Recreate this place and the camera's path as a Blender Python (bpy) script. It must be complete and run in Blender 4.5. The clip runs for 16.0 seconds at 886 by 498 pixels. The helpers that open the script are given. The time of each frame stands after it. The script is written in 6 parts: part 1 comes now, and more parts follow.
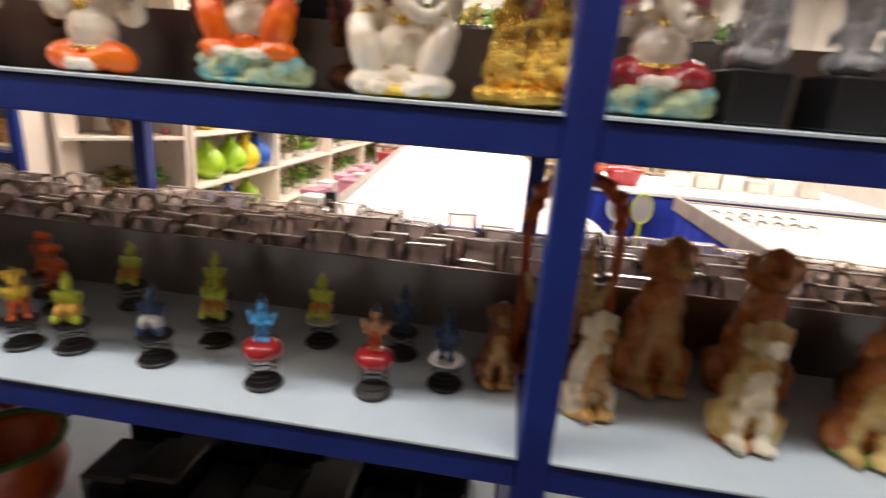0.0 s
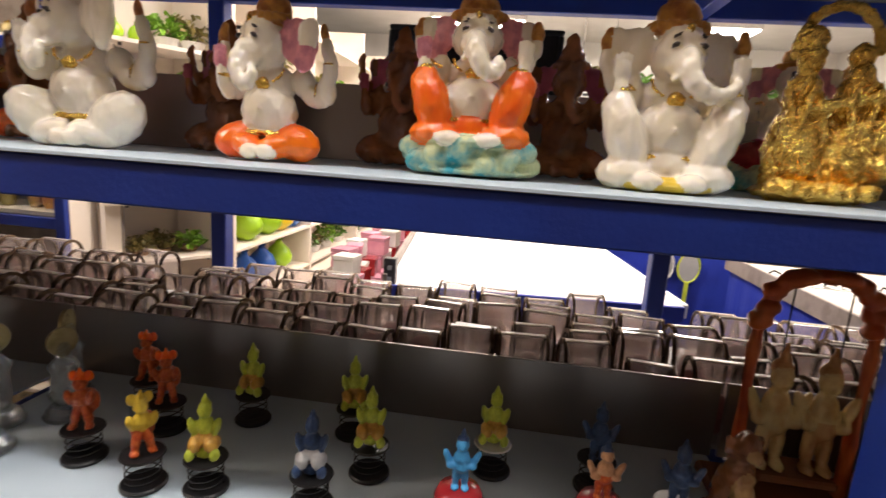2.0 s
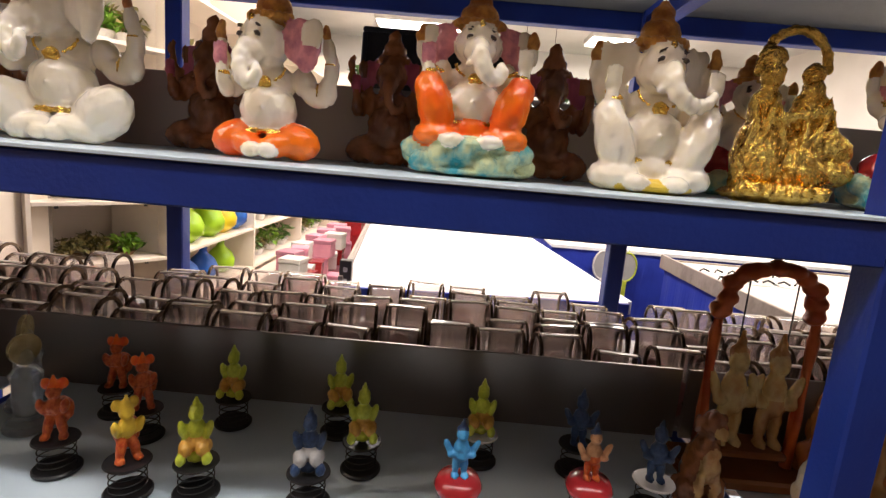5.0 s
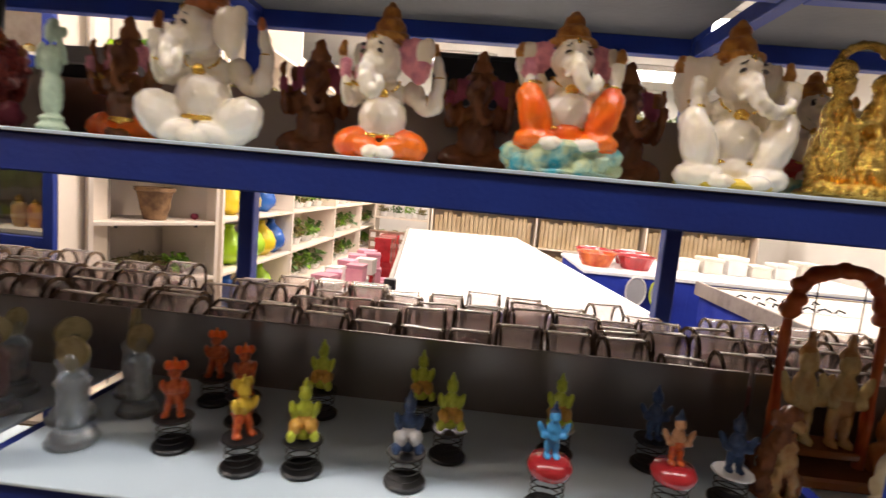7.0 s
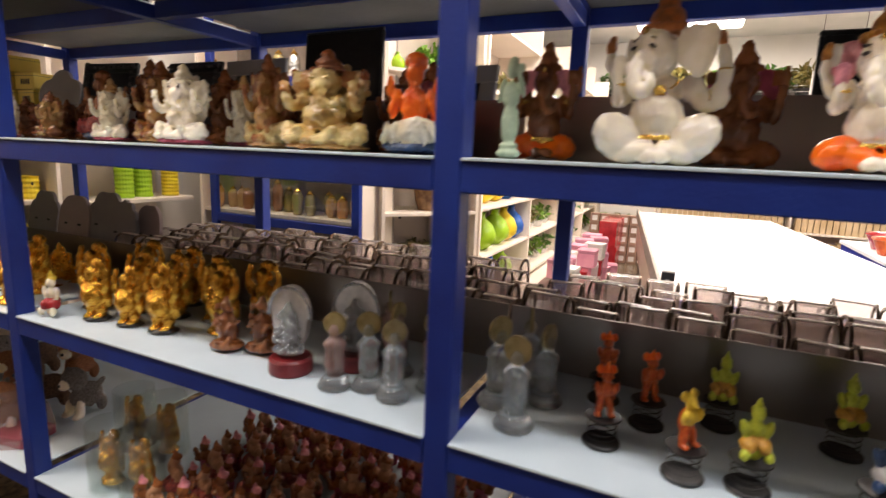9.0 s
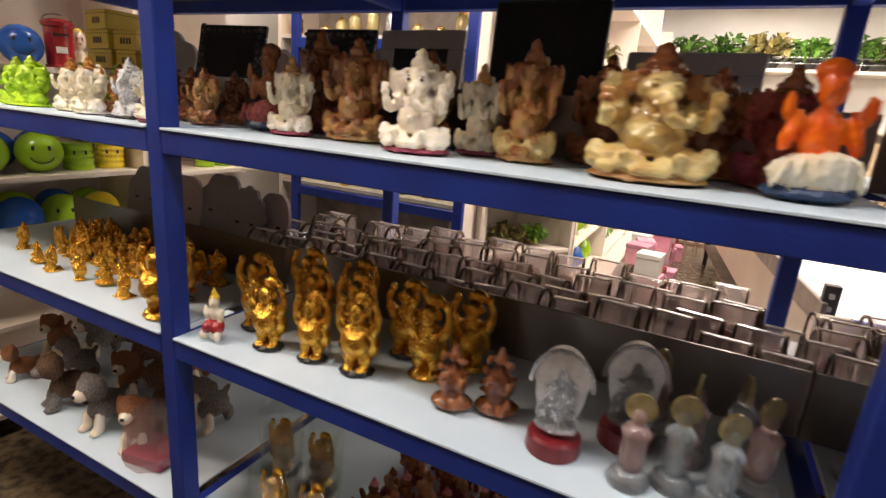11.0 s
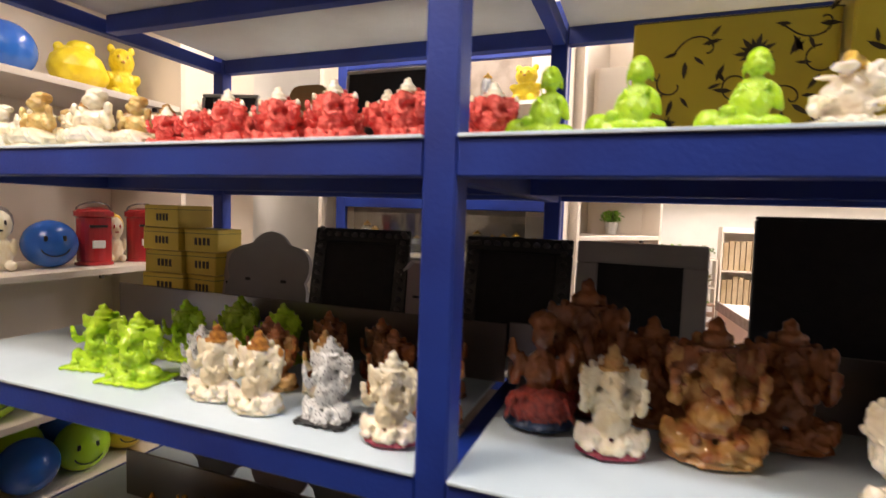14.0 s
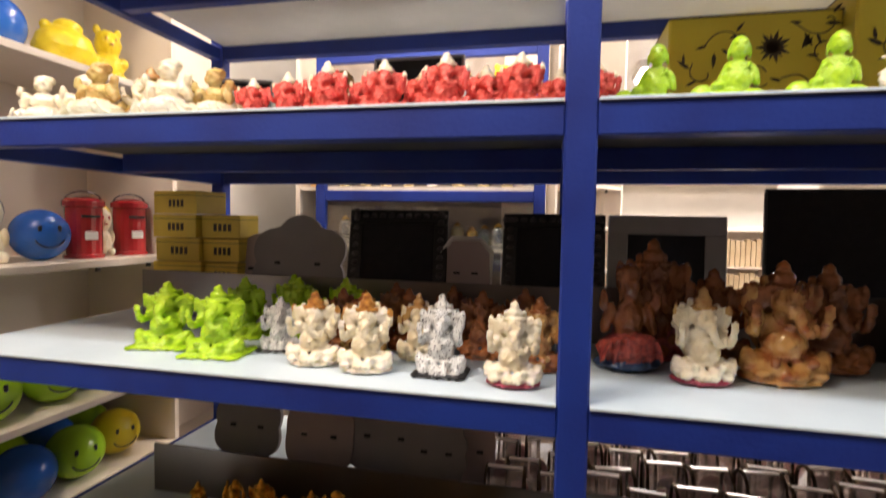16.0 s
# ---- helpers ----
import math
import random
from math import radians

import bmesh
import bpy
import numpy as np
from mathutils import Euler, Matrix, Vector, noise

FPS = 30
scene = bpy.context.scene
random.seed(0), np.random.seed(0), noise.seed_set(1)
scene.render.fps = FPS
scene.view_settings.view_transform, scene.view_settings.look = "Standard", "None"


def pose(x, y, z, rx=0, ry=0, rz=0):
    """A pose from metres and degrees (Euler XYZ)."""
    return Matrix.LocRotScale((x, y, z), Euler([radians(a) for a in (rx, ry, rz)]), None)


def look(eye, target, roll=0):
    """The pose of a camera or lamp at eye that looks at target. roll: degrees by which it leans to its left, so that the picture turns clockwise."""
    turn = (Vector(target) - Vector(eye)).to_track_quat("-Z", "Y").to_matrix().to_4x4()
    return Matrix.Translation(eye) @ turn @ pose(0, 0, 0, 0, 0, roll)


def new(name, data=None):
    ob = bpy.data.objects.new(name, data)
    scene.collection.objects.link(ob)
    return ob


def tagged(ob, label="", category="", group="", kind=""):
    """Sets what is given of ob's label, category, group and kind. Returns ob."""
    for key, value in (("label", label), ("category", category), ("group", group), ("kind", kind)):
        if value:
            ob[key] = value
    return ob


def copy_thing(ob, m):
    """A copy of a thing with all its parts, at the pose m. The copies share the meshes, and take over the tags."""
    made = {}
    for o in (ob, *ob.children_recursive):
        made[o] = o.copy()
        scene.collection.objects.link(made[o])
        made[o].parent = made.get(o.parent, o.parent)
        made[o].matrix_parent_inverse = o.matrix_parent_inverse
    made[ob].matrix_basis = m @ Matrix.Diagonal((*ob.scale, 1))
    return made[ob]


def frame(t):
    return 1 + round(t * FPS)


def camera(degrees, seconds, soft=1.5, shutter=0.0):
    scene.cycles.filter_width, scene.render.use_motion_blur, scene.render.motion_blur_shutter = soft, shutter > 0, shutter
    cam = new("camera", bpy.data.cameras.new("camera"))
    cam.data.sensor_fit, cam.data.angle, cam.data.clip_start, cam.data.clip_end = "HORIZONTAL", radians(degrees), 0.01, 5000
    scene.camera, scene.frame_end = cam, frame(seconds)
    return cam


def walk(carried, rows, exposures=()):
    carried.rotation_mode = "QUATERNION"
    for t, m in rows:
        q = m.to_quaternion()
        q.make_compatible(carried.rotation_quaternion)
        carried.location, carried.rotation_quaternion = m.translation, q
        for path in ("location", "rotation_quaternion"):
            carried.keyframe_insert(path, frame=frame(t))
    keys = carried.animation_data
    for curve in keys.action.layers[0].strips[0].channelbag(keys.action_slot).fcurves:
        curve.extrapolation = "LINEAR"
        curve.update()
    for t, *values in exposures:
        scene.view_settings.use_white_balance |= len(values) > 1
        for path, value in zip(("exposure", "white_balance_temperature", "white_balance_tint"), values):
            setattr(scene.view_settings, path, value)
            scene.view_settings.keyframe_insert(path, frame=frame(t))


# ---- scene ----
cam = camera(81.6, 16.0, soft=1.35, shutter=0.5)
PATH = [
    (0, (2.187, -0.559, 1.305), (1.964, 1.347, 0.741), 4.6),
    (0.5, (2.054, -0.525, 1.311), (1.542, 1.326, 0.753), 3.4),
    (1, (1.963, -0.49, 1.336), (1.444, 1.39, 0.894), 3.4),
    (1.5, (1.901, -0.461, 1.328), (1.496, 1.453, 0.915), 3.5),
    (2, (1.892, -0.452, 1.326), (1.642, 1.497, 0.951), 4.1),
    (2.5, (1.898, -0.456, 1.327), (1.848, 1.513, 0.983), 4.9),
    (3, (1.892, -0.46, 1.313), (1.887, 1.51, 0.971), 4.7),
    (3.5, (1.876, -0.473, 1.318), (1.871, 1.497, 0.978), 4.7),
    (4, (1.844, -0.478, 1.32), (1.832, 1.494, 0.982), 4.8),
    (6.5, (1.809, -0.498, 1.302), (1.773, 1.468, 0.939), 5.2),
    (7, (1.738, -0.548, 1.275), (1.63, 1.435, 1.039), 5.1),
    (7.5, (1.704, -0.572, 1.3), (1.371, 1.382, 1.033), 4.1),
    (8, (1.709, -0.573, 1.328), (1.012, 1.286, 1.086), 3.3),
    (8.5, (1.607, -0.58, 1.322), (0.749, 1.204, 1.04), 2.6),
    (9, (1.418, -0.644, 1.303), (0.596, 1.143, 0.94), 2.4),
    (9.2, (1.375, -0.665, 1.287), (0.53, 1.11, 0.924), 3.0),
    (11.3, (0.81, -0.602, 1.376), (-0.048, 1.124, 0.842), 5.0),
    (11.5, (0.749, -0.592, 1.374), (-0.125, 1.127, 0.842), 5.0),
    (12, (0.6, -0.606, 1.406), (-0.272, 1.122, 0.901), 4.5),
    (12.5, (0.496, -0.647, 1.491), (-0.355, 1.095, 0.997), 4.0),
    (13, (0.414, -0.672, 1.553), (-0.358, 1.121, 1.118), 3.5),
    (13.5, (0.318, -0.625, 1.541), (-0.433, 1.217, 1.332), 2.1),
    (14, (0.196, -0.546, 1.61), (-0.515, 1.318, 1.473), 1.8),
    (14.5, (0.101, -0.551, 1.639), (-0.535, 1.339, 1.483), 0.2),
    (15, (0.021, -0.599, 1.64), (-0.457, 1.34, 1.539), 0.6),
    (15.5, (-0.026, -0.673, 1.563), (-0.449, 1.28, 1.654), 1.4),
    (16, (-0.047, -0.687, 1.538), (-0.478, 1.263, 1.433), 1.0),
]
walk(cam, [(t, look(eye, target, roll)) for t, eye, target, roll in PATH], exposures=[(0, 0.05, 6900, 17), (12.5, 0.03, 6900, 17), (13.2, -0.06, 6900, 17), (15, -0.14, 6900, 17), (16, 0.0, 6900, 17)])

# ---- light ----
world = bpy.data.worlds.new("shop_world")
world.use_nodes = True
world.node_tree.nodes["Background"].inputs[0].default_value = (0.9, 0.95, 1.0, 1)
world.node_tree.nodes["Background"].inputs[1].default_value = 0.008
scene.world = world


def tube_lamp(name, x, y, z, sx, sy, watts, color=(1.0, 0.96, 0.9)):
    data = bpy.data.lights.new(name, "AREA")
    data.shape, data.size, data.size_y, data.energy, data.color = "RECTANGLE", sx, sy, watts, color
    ob = new(name, data)
    ob.matrix_basis = pose(x, y, z)
    return ob


AISLE_W, SHOP_W = 11.5, 50.0
for x in (-0.55, 0.75, 2.05, 3.35):
    tube_lamp("aisle_lamp", x, -0.47, 2.93, 1.2, 0.12, AISLE_W, (0.95, 0.98, 1.0))
for x, y in ((1.25, 2.3), (1.25, 4.6), (4.0, 2.3), (4.0, 4.6), (1.25, 6.6), (4.0, 6.6)):
    tube_lamp("shop_lamp", x, y, 2.93, 1.2, 0.5, SHOP_W, (1.0, 0.93, 0.86))
# Fill light added to brighten the back cabinets and the end bay.
tube_lamp("corner_fill", -0.6, 1.25, 2.93, 1.0, 0.25, 28.0, (1.0, 0.90, 0.78))
tube_lamp("cabinet_lamp", -1.0, -0.80, 2.93, 0.9, 0.2, 27.0, (1.0, 0.86, 0.70))

# ---- materials ----


def mat(name, color, rough=0.5, metal=0.0, color2=None, scale=8.0, bump=0.0, bump_scale=60.0, vary=0.0, coat=0.0,
        sub=0.0, trans=0.0):
    m = bpy.data.materials.new(name)
    m.use_nodes = True
    nt = m.node_tree
    b = nt.nodes["Principled BSDF"]
    b.inputs["Roughness"].default_value = rough
    b.inputs["Metallic"].default_value = metal
    b.inputs["Coat Weight"].default_value = coat
    b.inputs["Transmission Weight"].default_value = trans
    if sub:
        b.inputs["Subsurface Weight"].default_value = sub
        b.inputs["Subsurface Radius"].default_value = (0.02, 0.02, 0.01)
        b.inputs["Subsurface Scale"].default_value = 0.5
    tc = nt.nodes.new("ShaderNodeTexCoord")
    n1 = nt.nodes.new("ShaderNodeTexNoise")
    n1.inputs["Scale"].default_value = scale
    n1.inputs["Detail"].default_value = 6
    nt.links.new(tc.outputs["Object"], n1.inputs["Vector"])
    ramp = nt.nodes.new("ShaderNodeValToRGB")
    c2 = color2 or tuple(c * 0.78 for c in color)
    ramp.color_ramp.elements[0].color = (*c2, 1)
    ramp.color_ramp.elements[1].color = (*color, 1)
    ramp.color_ramp.elements[0].position, ramp.color_ramp.elements[1].position = 0.36, 0.6
    nt.links.new(n1.outputs["Fac"], ramp.inputs["Fac"])
    out = ramp.outputs["Color"]
    if vary:
        info = nt.nodes.new("ShaderNodeObjectInfo")
        hsv = nt.nodes.new("ShaderNodeHueSaturation")
        rng = nt.nodes.new("ShaderNodeMapRange")
        rng.inputs["To Min"].default_value, rng.inputs["To Max"].default_value = 1 - vary, 1 + vary
        nt.links.new(info.outputs["Random"], rng.inputs["Value"])
        nt.links.new(rng.outputs["Result"], hsv.inputs["Value"])
        nt.links.new(out, hsv.inputs["Color"])
        out = hsv.outputs["Color"]
    nt.links.new(out, b.inputs["Base Color"])
    if bump:
        n2 = nt.nodes.new("ShaderNodeTexNoise")
        n2.inputs["Scale"].default_value = bump_scale
        n2.inputs["Detail"].default_value = 4
        nt.links.new(tc.outputs["Object"], n2.inputs["Vector"])
        bp = nt.nodes.new("ShaderNodeBump")
        bp.inputs["Strength"].default_value = bump
        bp.inputs["Distance"].default_value = 0.01
        nt.links.new(n2.outputs["Fac"], bp.inputs["Height"])
        nt.links.new(bp.outputs["Normal"], b.inputs["Normal"])
    return m


def clear_mat(name, tint, gloss=0.06, rough=0.03, fresnel=True, mirror=(1, 1, 1)):
    """Clear plastic or smoked glass: a see-through sheet with a mirror gloss."""
    m = bpy.data.materials.new(name)
    m.use_nodes = True
    nt = m.node_tree
    nt.nodes.remove(nt.nodes["Principled BSDF"])
    tr = nt.nodes.new("ShaderNodeBsdfTransparent")
    tr.inputs["Color"].default_value = (*tint, 1)
    gl = nt.nodes.new("ShaderNodeBsdfGlossy")
    gl.inputs["Roughness"].default_value = rough
    gl.inputs["Color"].default_value = (*mirror, 1)
    mix = nt.nodes.new("ShaderNodeMixShader")
    mix.inputs[0].default_value = gloss
    if fresnel:
        fr = nt.nodes.new("ShaderNodeFresnel")
        fr.inputs["IOR"].default_value = 1.45
        add = nt.nodes.new("ShaderNodeMath")
        add.operation = "ADD"
        add.inputs[1].default_value = gloss
        add.use_clamp = True
        nt.links.new(fr.outputs[0], add.inputs[0])
        nt.links.new(add.outputs[0], mix.inputs[0])
    nt.links.new(tr.outputs[0], mix.inputs[1])
    nt.links.new(gl.outputs[0], mix.inputs[2])
    nt.links.new(mix.outputs[0], nt.nodes["Material Output"].inputs[0])
    return m


def glow_mat(name, color, strength):
    m = bpy.data.materials.new(name)
    m.use_nodes = True
    b = m.node_tree.nodes["Principled BSDF"]
    b.inputs["Emission Color"].default_value = (*color, 1)
    b.inputs["Emission Strength"].default_value = strength
    b.inputs["Base Color"].default_value = (*color, 1)
    return m


BLUE = mat("blue_paint", (0.006, 0.034, 0.27), 0.5, 0.0, (0.005, 0.022, 0.20), 6, 0.08, 140)
BOARD = mat("white_laminate", (0.63, 0.74, 0.81), 0.42, 0, (0.57, 0.68, 0.75), 5, 0.03, 200)
# Undersides of the same white boards, with each level's shade or bounce painted in.
UNDER_SHADE = mat("shaded_underside", (0.15, 0.14, 0.13), 0.6, 0, (0.10, 0.095, 0.09), 3, 0.1, 60)
UNDER_DEEPSHADE = mat("deep_shade_underside", (0.07, 0.065, 0.06), 0.7, 0, (0.05, 0.045, 0.04), 3, 0.1, 60)
UNDER_LIT = mat("lit_underside", (0.82, 0.78, 0.72), 0.7, 0, (0.70, 0.66, 0.60), 3, 0.1, 60)
WALL = mat("white_wall_paint", (0.78, 0.75, 0.70), 0.75, 0, (0.72, 0.69, 0.64), 2, 0.08, 90)
# Brown of the unseen south wall, set for how much it bounces onto the shelves.
BOUNCEWALL = mat("brown_bounce_wall", (0.22, 0.165, 0.125), 0.65, 0, (0.17, 0.125, 0.095), 2, 0.1, 40)
CEIL = mat("ceiling_paint", (0.72, 0.72, 0.70), 0.85, 0, (0.64, 0.64, 0.62), 2, 0.1, 70)
FLOOR = mat("brown_granite_floor", (0.17, 0.125, 0.075), 0.25, 0, (0.05, 0.038, 0.026), 26, 0.03, 50)
CAB = mat("white_cabinet_laminate", (0.86, 0.76, 0.65), 0.4, 0, (0.80, 0.70, 0.59), 3, 0.03, 120)
PORC = mat("white_glazed_plaster", (0.92, 0.83, 0.69), 0.22, 0, (0.84, 0.72, 0.55), 4, 0.06, 20, coat=0.4, sub=0.3)
ORANGE = mat("orange_glaze", (1.0, 0.19, 0.006), 0.3, 0, (0.98, 0.11, 0.006), 5, 0.08, 40, coat=0.25, sub=0.1)
PINK = mat("pink_glaze", (0.80, 0.30, 0.33), 0.35, 0, (0.52, 0.17, 0.22), 14, 0.1, 40)
AMBER = mat("amber_crown_glaze", (0.78, 0.38, 0.08), 0.3, 0.3, (0.48, 0.17, 0.04), 14, 0.7, 120)
FLAMEAMB = mat("orange_amber_crown", (0.72, 0.24, 0.06), 0.32, 0.2, (0.45, 0.16, 0.05), 14, 0.7, 120)
GOLD = mat("gold_plating", (0.95, 0.64, 0.16), 0.15, 1.0, (0.72, 0.42, 0.08), 12, 0.5, 45)
GOLDRES = mat("amber_gold_resin", (0.86, 0.50, 0.08), 0.2, 0.9, (0.60, 0.29, 0.035), 8, 0.3, 30)
TURQ = mat("turquoise_marbled_glaze", (0.60, 0.66, 0.36), 0.25, 0, (0.03, 0.36, 0.42), 7, 0.4, 60, coat=0.3)
YELLOW = mat("yellow_paint", (0.75, 0.52, 0.05), 0.4, 0, (0.68, 0.44, 0.04), 9, 0.05, 60)
BROWN = mat("brown_resin", (0.34, 0.115, 0.035), 0.18, 0, (0.17, 0.055, 0.02), 4, 0.15, 26, coat=0.4, sub=0.15)
TANRES = mat("tan_marble_resin", (0.58, 0.36, 0.13), 0.2, 0, (0.44, 0.20, 0.07), 5, 0.15, 26, coat=0.4, sub=0.15)
HONEY = mat("honey_marble_resin", (0.68, 0.53, 0.22), 0.18, 0, (0.52, 0.30, 0.09), 5, 0.12, 26, coat=0.4, sub=0.25)
AMBRES = mat("amber_marble_resin", (0.52, 0.28, 0.085), 0.18, 0, (0.32, 0.09, 0.025), 6, 0.12, 26, coat=0.4, sub=0.2)
MAROON = mat("maroon_base_paint", (0.36, 0.05, 0.09), 0.45, 0, (0.27, 0.03, 0.06), 10, 0.1, 60)
DARKRED = mat("dark_red_plinth", (0.20, 0.015, 0.02), 0.35, 0, (0.15, 0.01, 0.015), 8, 0.05, 60)
REDRES = mat("dark_red_resin", (0.42, 0.07, 0.05), 0.35, 0, (0.20, 0.03, 0.03), 18, 0.4, 60)
REDFOIL = mat("red_metallic_paint", (0.90, 0.17, 0.13), 0.2, 0.35, (0.66, 0.07, 0.06), 14, 0.4, 40)
IVORY = mat("ivory_resin", (0.86, 0.80, 0.64), 0.28, 0, (0.76, 0.64, 0.42), 4, 0.15, 40, coat=0.3, sub=0.15)
LIME = mat("lime_green_resin", (0.46, 0.70, 0.03), 0.14, 0, (0.36, 0.60, 0.02), 10, 0.15, 50, coat=0.3, sub=0.35)
BLACKWHITE = mat("black_spotted_white_glaze", (0.78, 0.78, 0.76), 0.3, 0, (0.06, 0.06, 0.07), 34, 0.4, 60)
BLACKWHITE.node_tree.nodes["Color Ramp"].color_ramp.elements[0].position = 0.38
BLACKWHITE.node_tree.nodes["Color Ramp"].color_ramp.elements[1].position = 0.43
BLACK = mat("black_plastic", (0.012, 0.012, 0.013), 0.35, 0, (0.008, 0.008, 0.009), 10, 0.05, 80)
FELT = mat("black_felt_backing", (0.018, 0.017, 0.020), 0.8, 0, (0.013, 0.012, 0.014), 50, 0.2, 300)
WIRE = mat("black_spring_wire", (0.03, 0.03, 0.03), 0.35, 0.8)
CHROME = mat("silver_foil", (0.74, 0.76, 0.78), 0.2, 1.0, (0.45, 0.47, 0.5), 30, 0.8, 80)
SILVERTOP = mat("silver_pressed_metal", (0.86, 0.87, 0.88), 0.28, 0.45, (0.66, 0.68, 0.70), 8, 0.3, 70)
PALEGREEN = mat("pale_green_plaster", (0.55, 0.68, 0.48), 0.45, 0, (0.45, 0.58, 0.40), 12, 0.2, 60)
ICE = mat("pale_blue_glass_resin", (0.88, 0.95, 0.98), 0.08, 0, (0.78, 0.88, 0.94), 8, 0.10, 40, coat=0.3, trans=0.85)
ROSE = mat("pale_rose_resin", (0.80, 0.58, 0.54), 0.16, 0, (0.68, 0.45, 0.41), 8, 0.10, 40, coat=0.3, trans=0.72)
SKYBLUE = mat("sky_blue_paint", (0.06, 0.36, 0.70), 0.35, 0, (0.04, 0.27, 0.58), 10, 0.1, 60)
NAVY = mat("navy_figure_paint", (0.025, 0.06, 0.15), 0.35, 0, (0.012, 0.03, 0.08), 12, 0.1, 60)
YGREEN = mat("yellow_green_paint", (0.55, 0.62, 0.06), 0.35, 0, (0.42, 0.50, 0.04), 12, 0.15, 60)
SKIN = mat("tan_figure_paint", (0.55, 0.30, 0.16), 0.45, 0, (0.45, 0.22, 0.11), 12, 0.1, 60)
REDPAINT = mat("red_gloss_paint", (0.46, 0.025, 0.03), 0.25, 0, (0.30, 0.016, 0.02), 10, 0.05, 60, coat=0.4)
FLAME = mat("flame_red_paint", (0.62, 0.14, 0.03), 0.28, 0, (0.45, 0.05, 0.01), 16, 0.2, 60)
GREYCARD = mat("grey_card_back", (0.36, 0.34, 0.34), 0.7, 0, (0.30, 0.28, 0.28), 4, 0.08, 80)
GREYPLASTIC = mat("grey_frame_plastic", (0.42, 0.41, 0.40), 0.5, 0, (0.36, 0.35, 0.34), 5, 0.05, 80)
PINKCARD = mat("pinkish_board_back", (0.55, 0.45, 0.44), 0.65, 0, (0.48, 0.38, 0.37), 4, 0.06, 80)
GILT = mat("dark_gilt_rim", (0.30, 0.20, 0.12), 0.25, 0.6, (0.035, 0.022, 0.016), 24, 0.1, 60)
TERRA = mat("terracotta_glaze", (0.56, 0.20, 0.045), 0.25, 0, (0.36, 0.09, 0.02), 6, 0.12, 30, coat=0.4)
ACRYL = clear_mat("clear_acrylic", (0.97, 0.93, 0.915), 0.10, 0.06, False)
acn = ACRYL.node_tree
haze = acn.nodes.new("ShaderNodeBsdfDiffuse")
haze.inputs["Color"].default_value = (0.92, 0.76, 0.73, 1)
hmix = acn.nodes.new("ShaderNodeMixShader")
hmix.inputs[0].default_value = 0.20
acn.links.new(acn.nodes["Mix Shader"].outputs[0], hmix.inputs[1])
milk = acn.nodes.new("ShaderNodeBsdfTranslucent")
milk.inputs["Color"].default_value = (0.90, 0.80, 0.76, 1)
soft_mix = acn.nodes.new("ShaderNodeMixShader")
soft_mix.inputs[0].default_value = 0.75
acn.links.new(haze.outputs[0], soft_mix.inputs[1])
acn.links.new(milk.outputs[0], soft_mix.inputs[2])
acn.links.new(soft_mix.outputs[0], hmix.inputs[2])
acn.links.new(hmix.outputs[0], acn.nodes["Material Output"].inputs[0])
SMOKED = clear_mat("smoked_brown_glass", (0.10, 0.085, 0.08), 0.34, 0.30, False, (0.86, 0.78, 0.74))
smk = SMOKED.node_tree
dust = smk.nodes.new("ShaderNodeBsdfDiffuse")
dust.inputs["Color"].default_value = (0.16, 0.135, 0.12, 1)
dmix = smk.nodes.new("ShaderNodeMixShader")
dmix.inputs[0].default_value = 0.20
smk.links.new(smk.nodes["Mix Shader"].outputs[0], dmix.inputs[1])
smk.links.new(dust.outputs[0], dmix.inputs[2])
smk.links.new(dmix.outputs[0], smk.nodes["Material Output"].inputs[0])
GLASS = clear_mat("clear_glass", (0.93, 0.95, 0.94), 0.07, 0.02, False)
CARTON = mat("mustard_carton", (0.82, 0.60, 0.08), 0.45, 0, (0.74, 0.52, 0.06), 8, 0.06, 60, vary=0.12)
FLORAL = mat("mustard_gift_paper", (0.72, 0.55, 0.045), 0.4, 0, (0.66, 0.50, 0.04), 4, 0.03, 60)
INK = mat("dark_brown_print", (0.07, 0.045, 0.02), 0.5)
TABLETOP = mat("white_table_cloth", (0.86, 0.86, 0.86), 0.5, 0, (0.82, 0.82, 0.82), 2, 0.05, 60)
STOCK = mat("brown_stock_carton", (0.30, 0.19, 0.13), 0.6, 0, (0.22, 0.13, 0.09), 6, 0.06, 60, vary=0.2)
SKIRT = mat("blue_table_skirt", (0.012, 0.035, 0.36), 0.6, 0, (0.008, 0.025, 0.28), 4, 0.2, 30)
WOODRIM = mat("grey_brown_rim_wood", (0.34, 0.29, 0.25), 0.45, 0, (0.24, 0.20, 0.17), 12, 0.15, 60)
LEAF = mat("green_leaves", (0.10, 0.22, 0.03), 0.5, 0, (0.04, 0.11, 0.015), 20, 0.2, 60, vary=0.25)
LIMELEAF = mat("lime_leaves", (0.22, 0.42, 0.03), 0.5, 0, (0.10, 0.26, 0.015), 20, 0.2, 60)
DRYLEAF = mat("brownish_leaves", (0.26, 0.20, 0.06), 0.55, 0, (0.12, 0.12, 0.03), 20, 0.2, 60)
WHITEPOT = mat("white_plastic_pot", (0.75, 0.73, 0.70), 0.4, 0, (0.68, 0.66, 0.62), 8, 0.03, 60)
BROWNPOT = mat("brown_striped_pot", (0.30, 0.17, 0.08), 0.55, 0, (0.16, 0.08, 0.04), 26, 0.3, 60)
PINKBOX = mat("pink_gift_box", (0.72, 0.34, 0.42), 0.5, 0, (0.60, 0.24, 0.33), 6, 0.03, 60, vary=0.25)
